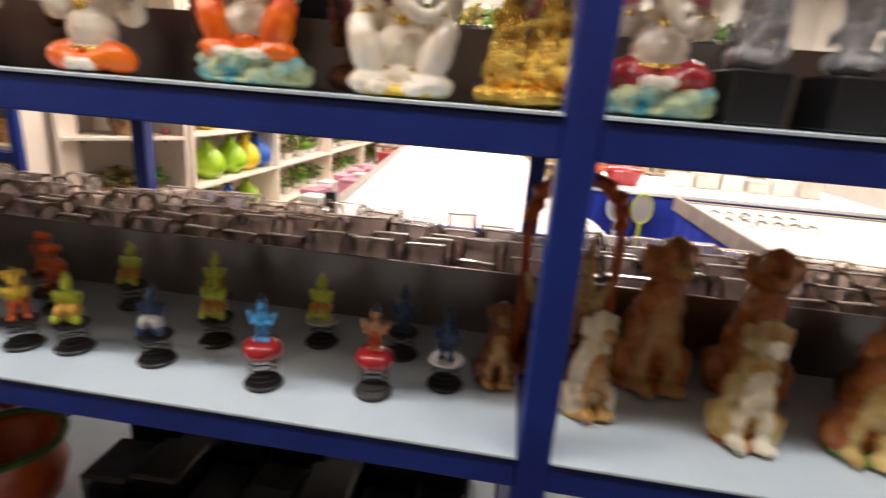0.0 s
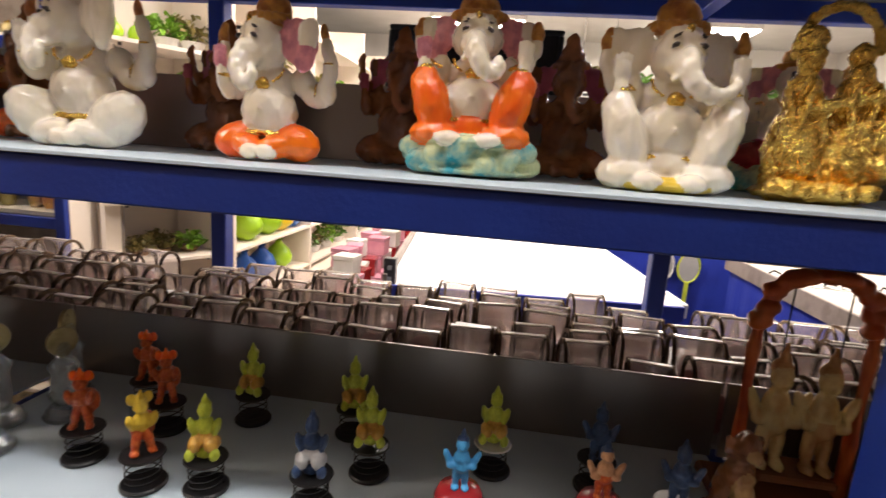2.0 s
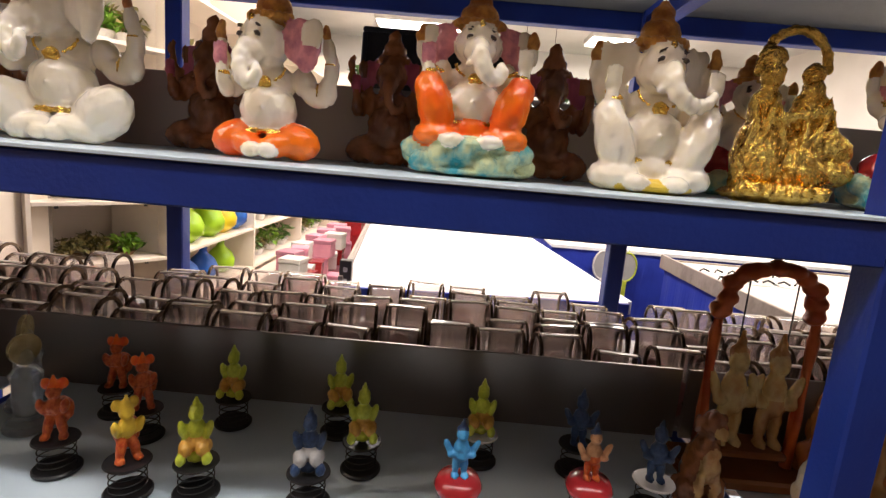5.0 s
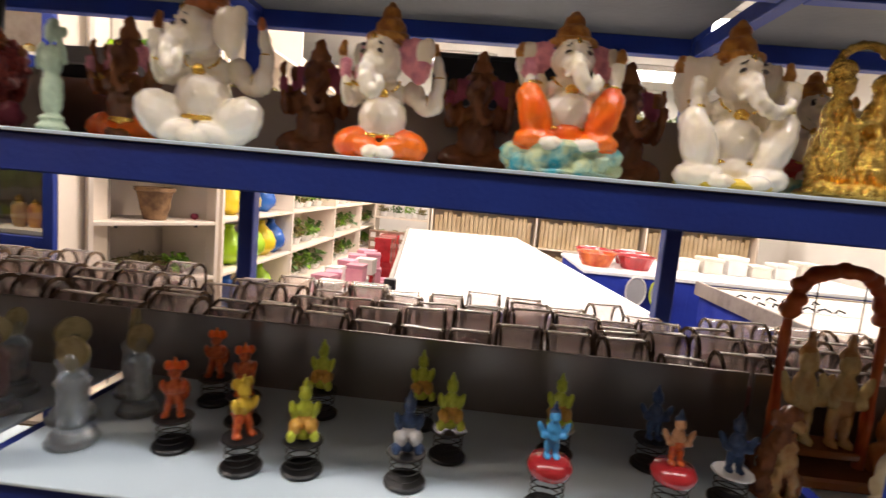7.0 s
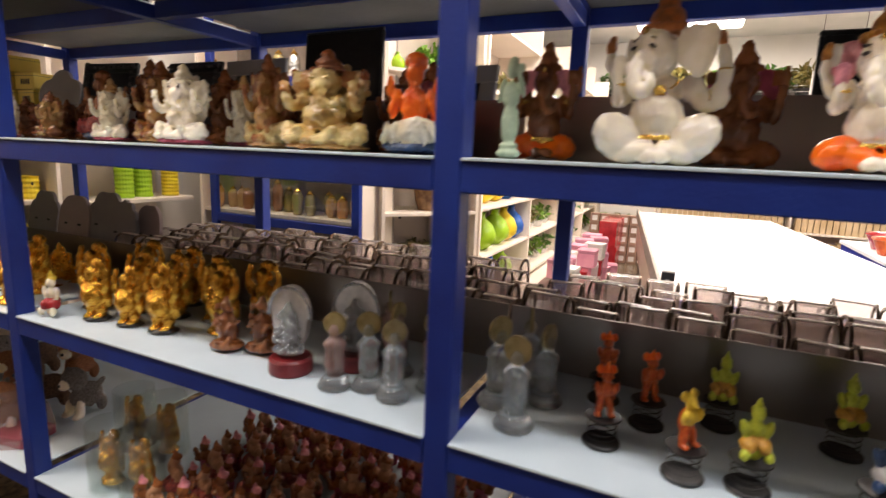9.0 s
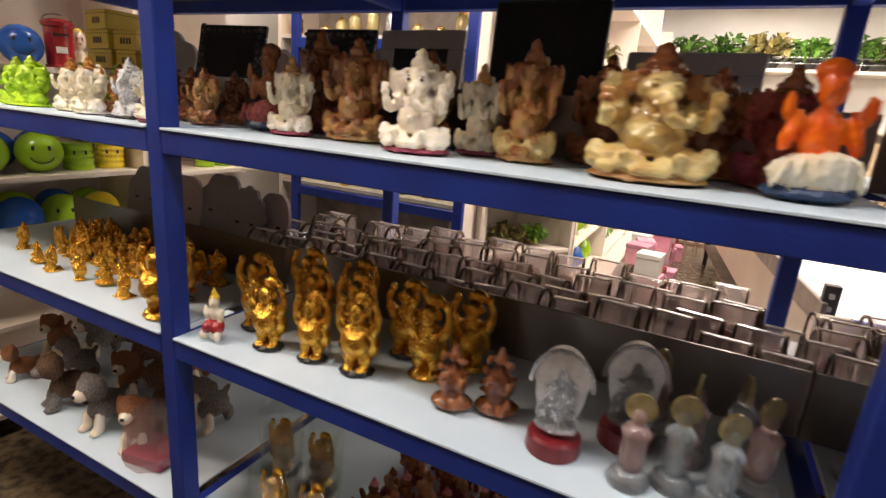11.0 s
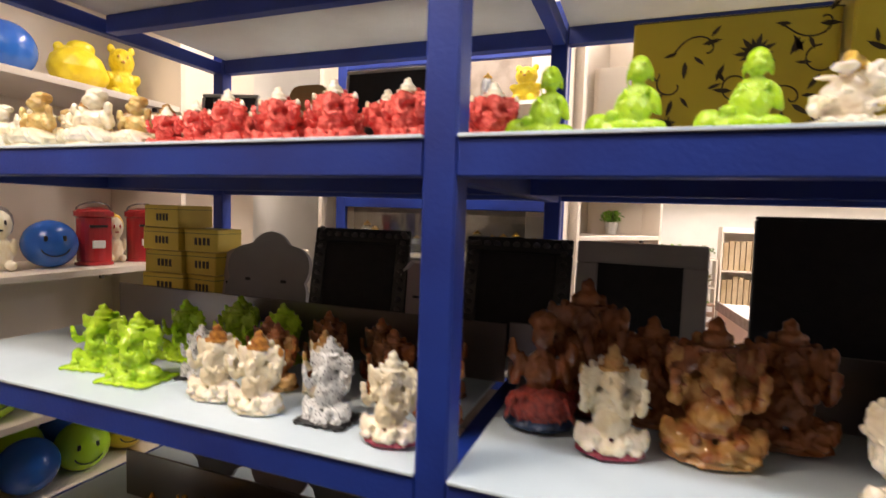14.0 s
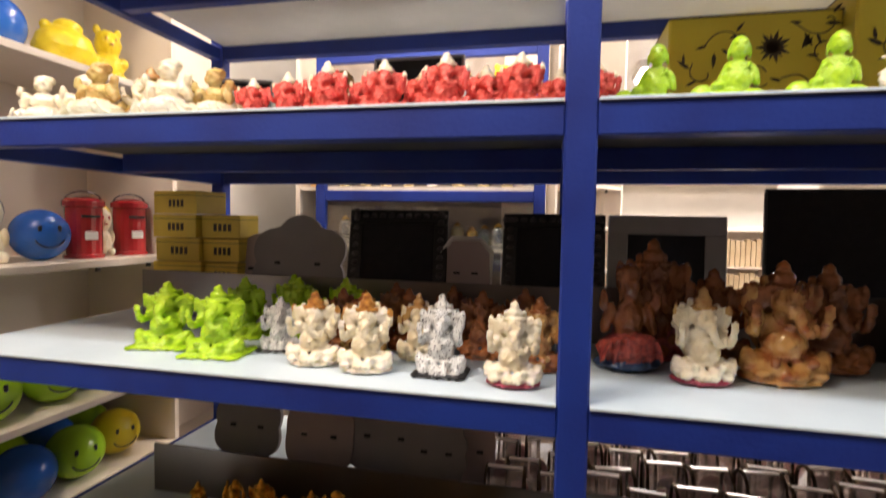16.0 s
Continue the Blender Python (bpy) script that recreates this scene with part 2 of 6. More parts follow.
BALLGREEN = mat("lime_ball_plastic", (0.36, 0.62, 0.03), 0.25, 0, (0.30, 0.54, 0.02), 6, 0.03, 60)
BALLBLUE = mat("blue_ball_plastic", (0.02, 0.13, 0.50), 0.22, 0, (0.015, 0.09, 0.40), 6, 0.03, 60)
BALLYEL = mat("yellow_ball_plastic", (0.80, 0.62, 0.03), 0.28, 0, (0.72, 0.52, 0.02), 6, 0.03, 60)
BALLORANGE = mat("ochre_ball_plastic", (0.55, 0.30, 0.05), 0.3, 0, (0.46, 0.24, 0.04), 6, 0.03, 60)
FUR = mat("brown_plush_fur", (0.28, 0.15, 0.08), 0.85, 0, (0.13, 0.07, 0.04), 30, 0.9, 140)
GREYFUR = mat("grey_plush_fur", (0.42, 0.38, 0.35), 0.85, 0, (0.24, 0.20, 0.18), 30, 0.9, 140)
ORANGEFUR = mat("orange_plush_fur", (0.50, 0.20, 0.08), 0.85, 0, (0.34, 0.12, 0.05), 30, 0.9, 140)
FABRIC = mat("cream_hanging_cloth", (0.72, 0.66, 0.58), 0.8, 0, (0.60, 0.54, 0.46), 6, 0.2, 60)
TUBE = glow_mat("lamp_diffuser", (1.0, 0.97, 0.92), 9.0)
BOOTS = mat("yellow_ochre_paint", (0.66, 0.36, 0.06), 0.35, 0, (0.5, 0.24, 0.04), 8, 0.1, 60)
EYEDARK = mat("dark_eye_paint", (0.05, 0.035, 0.03), 0.35)
STEEL = mat("dark_steel_trim", (0.12, 0.11, 0.11), 0.4, 0.7)

# ---- mesh helpers ----


def link_mesh(name, bm, material, smooth=False):
    me = bpy.data.meshes.new(name)
    bm.to_mesh(me)
    bm.free()
    for m in (material if isinstance(material, (list, tuple)) else [material]):
        me.materials.append(m)
    if smooth:
        me.polygons.foreach_set("use_smooth", [True] * len(me.polygons))
    return me


def part(name, bm, material, parent, label="", smooth=False, at=None):
    me = bm if isinstance(bm, bpy.types.Mesh) else link_mesh(name, bm, material, smooth)
    ob = new(name, me)
    ob.parent = parent
    if at is not None:
        ob.matrix_basis = at
    if label:
        ob["label"] = label
    return ob


def thing(name, m, label, category, group="", kind="", data=None):
    ob = new(name, data)
    ob.matrix_basis = m
    return tagged(ob, label, category, group, kind)


def add_box(bm, x0, x1, y0, y1, z0, z1, bevel=0.0, mi=0):
    r = bmesh.ops.create_cube(bm, size=1)
    bmesh.ops.transform(bm, matrix=Matrix.LocRotScale(((x0 + x1) / 2, (y0 + y1) / 2, (z0 + z1) / 2), None,
                                                      (x1 - x0, y1 - y0, z1 - z0)), verts=r["verts"])
    faces = set(f for v in r["verts"] for f in v.link_faces)
    for f in faces:
        f.material_index = mi
    if bevel:
        edges = list(set(e for v in r["verts"] for e in v.link_edges))
        bmesh.ops.bevel(bm, geom=edges, offset=bevel, segments=1, affect="EDGES", profile=0.5)
    return bm


def box(x0, x1, y0, y1, z0, z1, bevel=0.0):
    return add_box(bmesh.new(), x0, x1, y0, y1, z0, z1, bevel)


def lathe(profile, seg=24, bm=None, mi=0):
    """A turned solid from (radius, height) pairs, bottom to top."""
    bm = bm or bmesh.new()
    rings = [[bm.verts.new((r * math.cos(a), r * math.sin(a), z)) for a in
              (2 * math.pi * i / seg for i in range(seg))] for r, z in profile]
    for a, b in zip(rings, rings[1:]):
        for i in range(seg):
            f = bm.faces.new((a[i], a[(i + 1) % seg], b[(i + 1) % seg], b[i]))
            f.material_index = mi
    bm.faces.new(rings[0][::-1]).material_index = mi
    bm.faces.new(rings[-1]).material_index = mi
    return bm


def tube(points, radius, seg=6, bm=None, closed=False):
    bm = bm or bmesh.new()
    pts = [Vector(p) for p in points]
    rings = []
    n = len(pts)
    for i, p in enumerate(pts):
        a = pts[(i - 1) % n] if closed or i else p
        b = pts[(i + 1) % n] if closed or i < n - 1 else p
        q = (b - a).normalized().to_track_quat("Z", "Y")
        rings.append([bm.verts.new(p + q @ Vector((radius * math.cos(k), radius * math.sin(k), 0)))
                      for k in (2 * math.pi * j / seg for j in range(seg))])
    for i in range(n if closed else n - 1):
        a, b = rings[i], rings[(i + 1) % n]
        for j in range(seg):
            bm.faces.new((a[j], a[(j + 1) % seg], b[(j + 1) % seg], b[j]))
    if not closed:
        bm.faces.new(rings[0][::-1])
        bm.faces.new(rings[-1])
    return bm


def slab(outline, y0, y1):
    """A plate with the given outline in x and z, from y0 to y1."""
    bm = bmesh.new()
    a = [bm.verts.new((x, y0, z)) for x, z in outline]
    b = [bm.verts.new((x, y1, z)) for x, z in outline]
    n = len(a)
    bm.faces.new(a)
    bm.faces.new(b[::-1])
    for i in range(n):
        bm.faces.new((a[(i + 1) % n], a[i], b[i], b[(i + 1) % n]))
    bmesh.ops.recalc_face_normals(bm, faces=bm.faces)
    return bm


unit = bmesh.new()
bmesh.ops.create_icosphere(unit, subdivisions=2, radius=1)
BALL_CO = np.array([v.co[:] for v in unit.verts])
BALL_TRI = np.array([[v.index for v in f.verts] for f in unit.faces])
unit.free()


def sculpt(name, blobs, voxel=0.022, smooth=3, carve=0.0, grain=11.0):
    """One closed mesh out of overlapping ellipsoids (slot, centre, radii, turn); each face takes the slot of the ellipsoid it lies on."""
    co, tri = [], []
    for k, (mi, c, r, turn) in enumerate(blobs):
        m = np.array(Matrix.LocRotScale(c, Euler([radians(a) for a in turn]), r))
        co.append(BALL_CO @ m[:3, :3].T + m[:3, 3])
        tri.append(BALL_TRI + k * len(BALL_CO))
    me = bpy.data.meshes.new(name)
    me.from_pydata(np.concatenate(co).tolist(), [], np.concatenate(tri).tolist())
    ob = bpy.data.objects.new(name, me)
    scene.collection.objects.link(ob)
    rm = ob.modifiers.new("r", "REMESH")
    rm.mode, rm.voxel_size = "VOXEL", voxel
    sm = ob.modifiers.new("s", "SMOOTH")
    sm.iterations, sm.factor = smooth, 0.4
    dg = bpy.context.evaluated_depsgraph_get()
    out = bpy.data.meshes.new_from_object(ob.evaluated_get(dg))
    bpy.data.objects.remove(ob)
    bpy.data.meshes.remove(me)
    n = len(out.polygons)
    cen = np.zeros(n * 3)
    out.polygons.foreach_get("center", cen)
    cen = cen.reshape(-1, 3)
    best, slot = np.full(n, 1e9), np.zeros(n, int)
    for mi, c, r, turn in blobs:
        inv = np.array(Matrix.LocRotScale(c, Euler([radians(a) for a in turn]), r).inverted())
        d = np.linalg.norm(cen @ inv[:3, :3].T + inv[:3, 3], axis=1)
        d = (d - 1) * min(r)
        hit = d < best
        best[hit], slot[hit] = d[hit], mi
    if carve:
        nv = len(out.vertices)
        co, nor = np.zeros(nv * 3), np.zeros(nv * 3)
        out.vertices.foreach_get("co", co)
        out.vertex_normals.foreach_get("vector", nor)
        fold = np.zeros(nv)
        shift = Vector((7, 3, 1))
        for i, p in enumerate(co.reshape(-1, 3) * grain):
            p = Vector(p)
            fold[i] = abs(noise.noise(p)) * 1.6 + abs(noise.noise(p * 2.3 + shift)) * 0.7
        co += nor * np.repeat(carve * (fold - 0.75), 3)
        out.vertices.foreach_set("co", co)
    out.polygons.foreach_set("use_smooth", [True] * n)
    out.materials.clear()
    for i in range(max(b[0] for b in blobs) + 1):
        out.materials.append(None)
    out.polygons.foreach_set("material_index", slot)
    out.name = name
    return out


def painted(me, mats):
    if len(me.materials) > 6:
        mats = (list(mats) + [mats[-1]] * 6)[:6] + [EYEDARK if mats[0] is PORC else mats[0]]
    me = me.copy()
    for i in range(len(me.materials)):
        me.materials[i] = mats[min(i, len(mats) - 1)]
    return me


def statue(name, me, x, y, z, h, turn, label, category="statue", group="", wide=0.8):
    ob = thing(name, Matrix.LocRotScale((x, y, z), Euler((0, 0, radians(turn))), (h * wide, h * wide, h)), label, category, group,
               data=me)
    return ob


# ---- shell of the shop ----
def structure(name, bm, material, label, smooth=False):
    ob = new(name, link_mesh(name, bm, material, smooth))
    return tagged(ob, label, name.split("_")[0], kind="structure")


X0, X1, Y0, Y1, ZC = -1.75, 6.2, -2.4, 7.8, 3.05
structure("floor", box(X0, X1, Y0, Y1, -0.1, 0), FLOOR, "dark brown speckled granite floor of the shop")
structure("ceiling", box(X0, X1, Y0, Y1, ZC, ZC + 0.1), CEIL, "plain off-white shop ceiling")
structure("wall_west", box(X0 - 0.12, X0, Y0, Y1, 0, ZC), WALL, "cream painted wall behind the cabinets")
structure("wall_east", box(X1, X1 + 0.12, Y0, Y1, 0, ZC), WALL, "cream painted side wall")
structure("wall_north", box(X0, X1, Y1, Y1 + 0.12, 0, ZC), WALL, "white painted far wall")
# Never in view: closes the aisle and controls bounce light into the rack.
structure("wall_south", box(X0, X1, Y0 - 0.12, Y0, 0, ZC), BOUNCEWALL, "unseen wall across the aisle, brown to set the bounce on the rack")


def ceiling_light(x, y, sx, sy):
    t = thing("ceiling_light", pose(x, y, 2.95), "white fluorescent ceiling light fixture", "ceiling light", "ceiling lights")
    part("housing", box(-sx / 2, sx / 2, -sy / 2, sy / 2, 0.03, 0.10, 0.008), WHITEPOT, t)
    part("diffuser", box(-sx / 2 + 0.02, sx / 2 - 0.02, -sy / 2 + 0.02, sy / 2 - 0.02, 0.005, 0.03, 0.006), TUBE, t)


for x in (-0.55, 0.75, 2.05, 3.35):
    ceiling_light(x, -0.62, 1.2, 0.12)
for x, y in ((1.25, 2.3), (1.25, 4.6), (4.0, 2.3), (4.0, 4.6), (1.25, 6.6), (4.0, 6.6)):
    ceiling_light(x, y, 1.2, 0.5)
# Unseen fixture made up to go with the added corner light.
ceiling_light(-0.6, 1.25, 1.0, 0.25)
ceiling_light(-1.0, -0.95, 0.9, 0.2)

# ---- the blue steel rack ----
POSTS = (-1.142, -0.02, 1.122, 2.257, 3.38)
DEPTH, PW = 0.85, 0.042
LEVELS = {"a": 0.45, "b": 0.88, "c": 1.30, "d": 1.70, "e": 2.10}
rack = thing("display_rack", pose(0, 0, 0), "dark blue steel display rack with white laminate shelf boards", "rack")
for x in POSTS:
    for y0 in (0.0, DEPTH - PW):
        bm = box(x - PW / 2, x + PW / 2, y0, y0 + PW, 0, 2.16, 0.003)
        part("post", bm, BLUE, rack)
for x in POSTS:
    for key, z in LEVELS.items():
        bm = box(x - 0.016, x + 0.016, PW, DEPTH - PW, z - 0.052, z - 0.014, 0.002)
        part("side_rail", bm, BLUE, rack)
for xa, xb in zip(POSTS, POSTS[1:]):
    a, b = xa + PW / 2, xb - PW / 2
    for key, z in LEVELS.items():
        part("front_rail", box(a, b, 0.0, 0.034, z - 0.048, z - 0.005, 0.002), BLUE, rack)
        part("back_rail", box(a, b, DEPTH - 0.034, DEPTH, z - 0.048, z - 0.005, 0.002), BLUE, rack)
        if key in "de":
            part("cross_brace", box(a, b, DEPTH / 2 - 0.016, DEPTH / 2 + 0.016, z - 0.050, z - 0.0055, 0.002), BLUE, rack)
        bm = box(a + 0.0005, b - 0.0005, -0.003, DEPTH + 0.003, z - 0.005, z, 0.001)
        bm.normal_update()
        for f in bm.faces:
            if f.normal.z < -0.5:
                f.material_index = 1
        # Underside colour carries the shade: lit on e, dim on d, darkest below.
        part("shelf_board", bm, [BOARD, UNDER_LIT if key == "e" else UNDER_SHADE if key == "d" else UNDER_DEEPSHADE], rack)


def divider(x0, x1, y, z, h):
    t = thing("glass_divider", pose(x0, y, z), "upright smoked brown glass strip standing on the shelf", "divider", "shelf dividers")
    part("pane", box(0, x1 - x0, 0, 0.006, 0, h, 0.001), SMOKED, t)


divider(-0.98, -0.024, 0.345, 0.88, 0.115)
divider(-0.018, 1.118, 0.345, 0.88, 0.124)
divider(1.125, 2.24, 0.345, 0.88, 0.124)
divider(2.25, 3.34, 0.345, 0.88, 0.124)
divider(-1.03, -0.024, 0.37, 1.30, 0.11)
divider(-0.018, 1.118, 0.37, 1.30, 0.115)
divider(1.125, 2.24, 0.37, 1.30, 0.12)
divider(2.25, 3.34, 0.37, 1.30, 0.12)
divider(-1.03, -0.05, 0.40, 1.70, 0.05)

# ---- figurines ----
NO = (0, 0, 0)


def seated_elephant(name, knees="flat", base="none", voxel=0.02, rear_arms=True, head_turn=0.0, carve=0.006, compact=False,
                    big_head=1.0, wave=False, trunk="curl"):
    """A seated round-bellied figure with an elephant's head. Slots: 0 body, 1 legs, 2 ears, 3 crown, 4 base, 5 trim, 6 eyes."""
    b = []
    lift = 0.0
    if base == "round":
        b += [(4, (0, 0.0, 0.03), (0.40, 0.30, 0.045), NO)]
        lift = 0.05
    elif base == "slab":
        for i in range(5):
            for j in range(4):
                b += [(4, (-0.32 + 0.16 * i, -0.24 + 0.16 * j, 0.02), (0.12, 0.12, 0.028), NO)]
        lift = 0.03
    elif base == "rock":
        for i in range(15):
            a = i * 0.419
            b += [(4, (0.36 * math.cos(a), 0.20 * math.sin(a), 0.07 + 0.035 * (i % 3)), (0.12, 0.10, 0.07), (20 * (i % 2), 0, 24 * i))]
        b += [(4, (0, 0, 0.09), (0.38, 0.26, 0.10), NO), (4, (0, 0, 0.03), (0.44, 0.30, 0.04), NO)]
        lift = 0.15
    z = lift
    s = 1.0 - lift
    if knees == "flat":
        for k in (-1, 1):
            b += [(1, (0.22 * k, -0.05, z + 0.115 * s), (0.19, 0.16, 0.115 * s), (0, 8 * k, -16 * k)),
                  (1, (0.11 * k, -0.17, z + 0.085 * s), (0.16, 0.09, 0.075 * s), (0, -10 * k, 24 * k)),
                  (0, (0.06 * k, -0.245, z + 0.055 * s), (0.085, 0.06, 0.05 * s), (0, 0, 24 * k))]
            for f in range(4):
                b += [(0, (0.025 * k + 0.028 * f * k, -0.295 + 0.006 * f, z + 0.04 * s), (0.015, 0.02, 0.018), NO)]
    elif knees == "open":
        for k in (-1, 1):
            b += [(1, (0.27 * k, -0.10, z + 0.16 * s), (0.22, 0.15, 0.15 * s), (0, -24 * k, -10 * k)), (1, (0.15 * k, -0.16, z + 0.07 * s), (0.17, 0.11, 0.07 * s), (0, 12 * k, 20 * k)),
                  (0, (0.05 * k, -0.235, z + 0.05 * s), (0.085, 0.06, 0.05 * s), (0, 0, 24 * k))]
    else:
        for k in (-1, 1):
            b += [(1, (0.245 * k, -0.14, z + 0.25 * s), (0.12, 0.14, 0.22 * s), (8, 24 * k, 0)),
                  (1, (0.30 * k, -0.13, z + 0.385 * s), (0.10, 0.11, 0.10 * s), (0, 20 * k, 0)),
                  (1, (0.22 * k, -0.12, z + 0.08 * s), (0.17, 0.16, 0.09 * s), NO),
                  (0, (0.12 * k, -0.25, z + 0.05 * s), (0.09, 0.09, 0.05 * s), (0, 0, 15 * k))]
        b += [(4, (0, -0.06, z + 0.03), (0.36, 0.26, 0.05), NO), (1, (0, -0.10, z + 0.12 * s), (0.14, 0.12, 0.11 * s), NO)]
    b += [(0, (0, -0.03, z + 0.29 * s), (0.215, 0.20, 0.175 * s), NO), (0, (0, 0.03, z + 0.46 * s), (0.20, 0.14, 0.11 * s), NO),
          (5, (0, -0.155, z + 0.44 * s), (0.05, 0.035, 0.045 * s), NO), (0, (0, -0.238, z + 0.30 * s), (0.012, 0.012, 0.012), NO),
          (5, (0, -0.15, z + 0.165 * s), (0.14, 0.05, 0.018 * s), NO)]
    for i in range(11):
        a = math.pi * i / 10
        b += [(5, (0.13 * math.cos(a), -0.10 - 0.075 * math.sin(a), z + (0.53 - 0.09 * math.sin(a)) * s), (0.016, 0.016, 0.014), NO)]
    h = [(0, (0, -0.05, z + 0.645 * s), (0.145, 0.15, 0.125 * s), NO), (0, (0, -0.09, z + 0.70 * s), (0.115, 0.10, 0.075 * s), NO),
         (0, (0, -0.155, z + 0.60 * s), (0.10, 0.075, 0.075 * s), NO),
         (3, (0, 0.0, z + 0.765 * s), (0.145, 0.125, 0.04 * s), NO), (3, (0, 0.02, z + 0.835 * s), (0.12, 0.105, 0.085 * s), NO),
         (3, (0, 0.02, z + 0.925 * s), (0.07, 0.065, 0.055 * s), NO), (3, (0, 0.02, z + 0.975 * s), (0.03, 0.03, 0.028 * s), NO),
         (5, (0, -0.165, z + 0.745 * s), (0.02, 0.015, 0.03 * s), NO)]
    for i in range(11):
        a = math.pi * i / 10
        h += [(3, (0.145 * math.cos(a), 0.01 - 0.13 * math.sin(a), z + 0.775 * s), (0.024, 0.024, 0.026 * s), NO)]
    for k in (-1, 1):
        h += [(2, (0.225 * k, 0.02, z + 0.665 * s), (0.13, 0.03, 0.115 * s), (0, 18 * k, 28 * k)),
              (2, (0.265 * k, 0.03, z + 0.60 * s), (0.07, 0.028, 0.085 * s), (0, 20 * k, 24 * k)),
              (0, (0.29 * k, 0.035, z + 0.70 * s), (0.07, 0.022, 0.085 * s), (0, 30 * k, 28 * k)),
              (0, (0.055 * k, -0.185, z + 0.535 * s), (0.022, 0.05, 0.02 * s), (20, 0, 20 * k)),
              (6, (0.072 * k, -0.188, z + 0.675 * s), (0.026, 0.018, 0.010 * s), (0, 14 * k, 24 * k)),
              (6, (0.072 * k, -0.184, z + 0.715 * s), (0.034, 0.014, 0.005 * s), (0, 20 * k, 24 * k))]
        if wave and k > 0:
            b += [(0, (0.25, 0.0, z + 0.47 * s), (0.10, 0.085, 0.09 * s), (0, 30, 0)), (0, (0.34, -0.02, z + 0.395 * s), (0.12, 0.075, 0.07 * s), (0, 14, 0)),
                  (0, (0.435, -0.03, z + 0.43 * s), (0.072, 0.068, 0.09 * s), (0, -20, 0)), (0, (0.455, -0.03, z + 0.54 * s), (0.058, 0.058, 0.12 * s), (0, 6, 0)),
                  (0, (0.435, -0.04, z + 0.66 * s), (0.052, 0.045, 0.08 * s), (0, -14, 0)), (3, (0.41, -0.04, z + 0.755 * s), (0.034, 0.03, 0.06 * s), (0, -10, 0)),
                  (5, (0.455, -0.03, z + 0.58 * s), (0.062, 0.062, 0.012 * s), NO), (5, (0.36, -0.02, z + 0.40 * s), (0.016, 0.08, 0.074 * s), NO)]
            continue
        b += [(0, (0.23 * k, 0.0, z + 0.46 * s), (0.07, 0.08, 0.12 * s), (0, -22 * k, 0)),
              (0, (0.29 * k, -0.08, z + 0.40 * s), (0.06, 0.09, 0.06 * s), NO),
              (0, (0.305 * k, -0.15, z + 0.46 * s), (0.048, 0.046, 0.09 * s), (12, 0, 0)),
              (0 if k > 0 else 2, (0.31 * k, -0.17, z + 0.555 * s), (0.056, 0.026, 0.06 * s), (10, 0, 0)),
              (5, (0.30 * k, -0.15, z + 0.475 * s), (0.056, 0.054, 0.014 * s), NO),
              (5, (0.24 * k, -0.01, z + 0.50 * s), (0.076, 0.084, 0.016 * s), (0, -22 * k, 0))]
        for f in range(4):
            b += [(0 if k > 0 else 2, (0.31 * k + 0.027 * (f - 1.5), -0.172, z + (0.612 + 0.010 * (f in (1, 2))) * s), (0.013, 0.016, 0.034 * s), NO)]
        if rear_arms:
            out = 0.05 if compact else 0.0
            b += [(0, ((0.32 - out) * k, 0.06, z + 0.53 * s), (0.05, 0.05, 0.11 * s), (0, 30 * k, 0)),
                  (0, ((0.375 - out) * k, 0.04, z + 0.64 * s), (0.042, 0.04, 0.075 * s), NO),
                  (3, ((0.38 - out) * k, 0.03, z + 0.72 * s), (0.042, 0.034, 0.05 * s), NO), (3, ((0.37 - out) * k, 0.03, z + 0.77 * s), (0.03, 0.03, 0.03 * s), NO)]
    if compact:
        b += [(0, (0, 0.13, z + 0.50 * s), (0.30, 0.06, 0.36 * s), NO)]
        for i in range(9):
            a = math.pi * i / 8
            b += [(0, (0.30 * math.cos(a), 0.12, z + (0.56 + 0.28 * math.sin(a)) * s), (0.045, 0.05, 0.045), NO)]
        for k in (-1, 1):
            b += [(1, (0.33 * k, -0.08, z + 0.16 * s), (0.07, 0.08, 0.09 * s), NO), (1, (0.25 * k, -0.19, z + 0.05 * s), (0.08, 0.07, 0.045 * s), NO),
                  (5, (0.16 * k, -0.24, z + 0.16 * s), (0.05, 0.04, 0.05 * s), NO)]
    if trunk == "swing":
        pts = [(0, -0.195, 0.61), (0.0, -0.225, 0.565), (0.02, -0.245, 0.52), (0.06, -0.255, 0.485), (0.11, -0.255, 0.465), (0.165, -0.25, 0.465), (0.21, -0.24, 0.485), (0.245, -0.23, 0.515)]
    elif trunk == "near":
        pts = [(0, -0.195, 0.60), (0.0, -0.235, 0.56), (0.015, -0.255, 0.515), (0.035, -0.26, 0.475), (0.07, -0.255, 0.45), (0.11, -0.245, 0.455), (0.135, -0.24, 0.485), (0.12, -0.235, 0.51)]
    else:
        pts = [(0, -0.195, 0.585), (0.01, -0.225, 0.54), (0.02, -0.24, 0.49), (0.04, -0.25, 0.445), (0.075, -0.25, 0.41), (0.115, -0.24, 0.40), (0.15, -0.23, 0.42), (0.16, -0.225, 0.45)]
    for i, (x, y, zz) in enumerate(pts):
        r = 0.062 - 0.0045 * i
        h += [(0, (x, y, z + zz * s), (r, r, r * 1.05), NO)]
    if big_head != 1.0:
        pivot = z + 0.56 * s
        h = [(mi, (p[0] * big_head, p[1] * big_head, pivot + (p[2] - pivot) * (big_head if p[2] < z + 0.8 * s else 1 + (big_head - 1) * 0.7)),
              tuple(q * big_head for q in r), turn) for mi, p, r, turn in h]
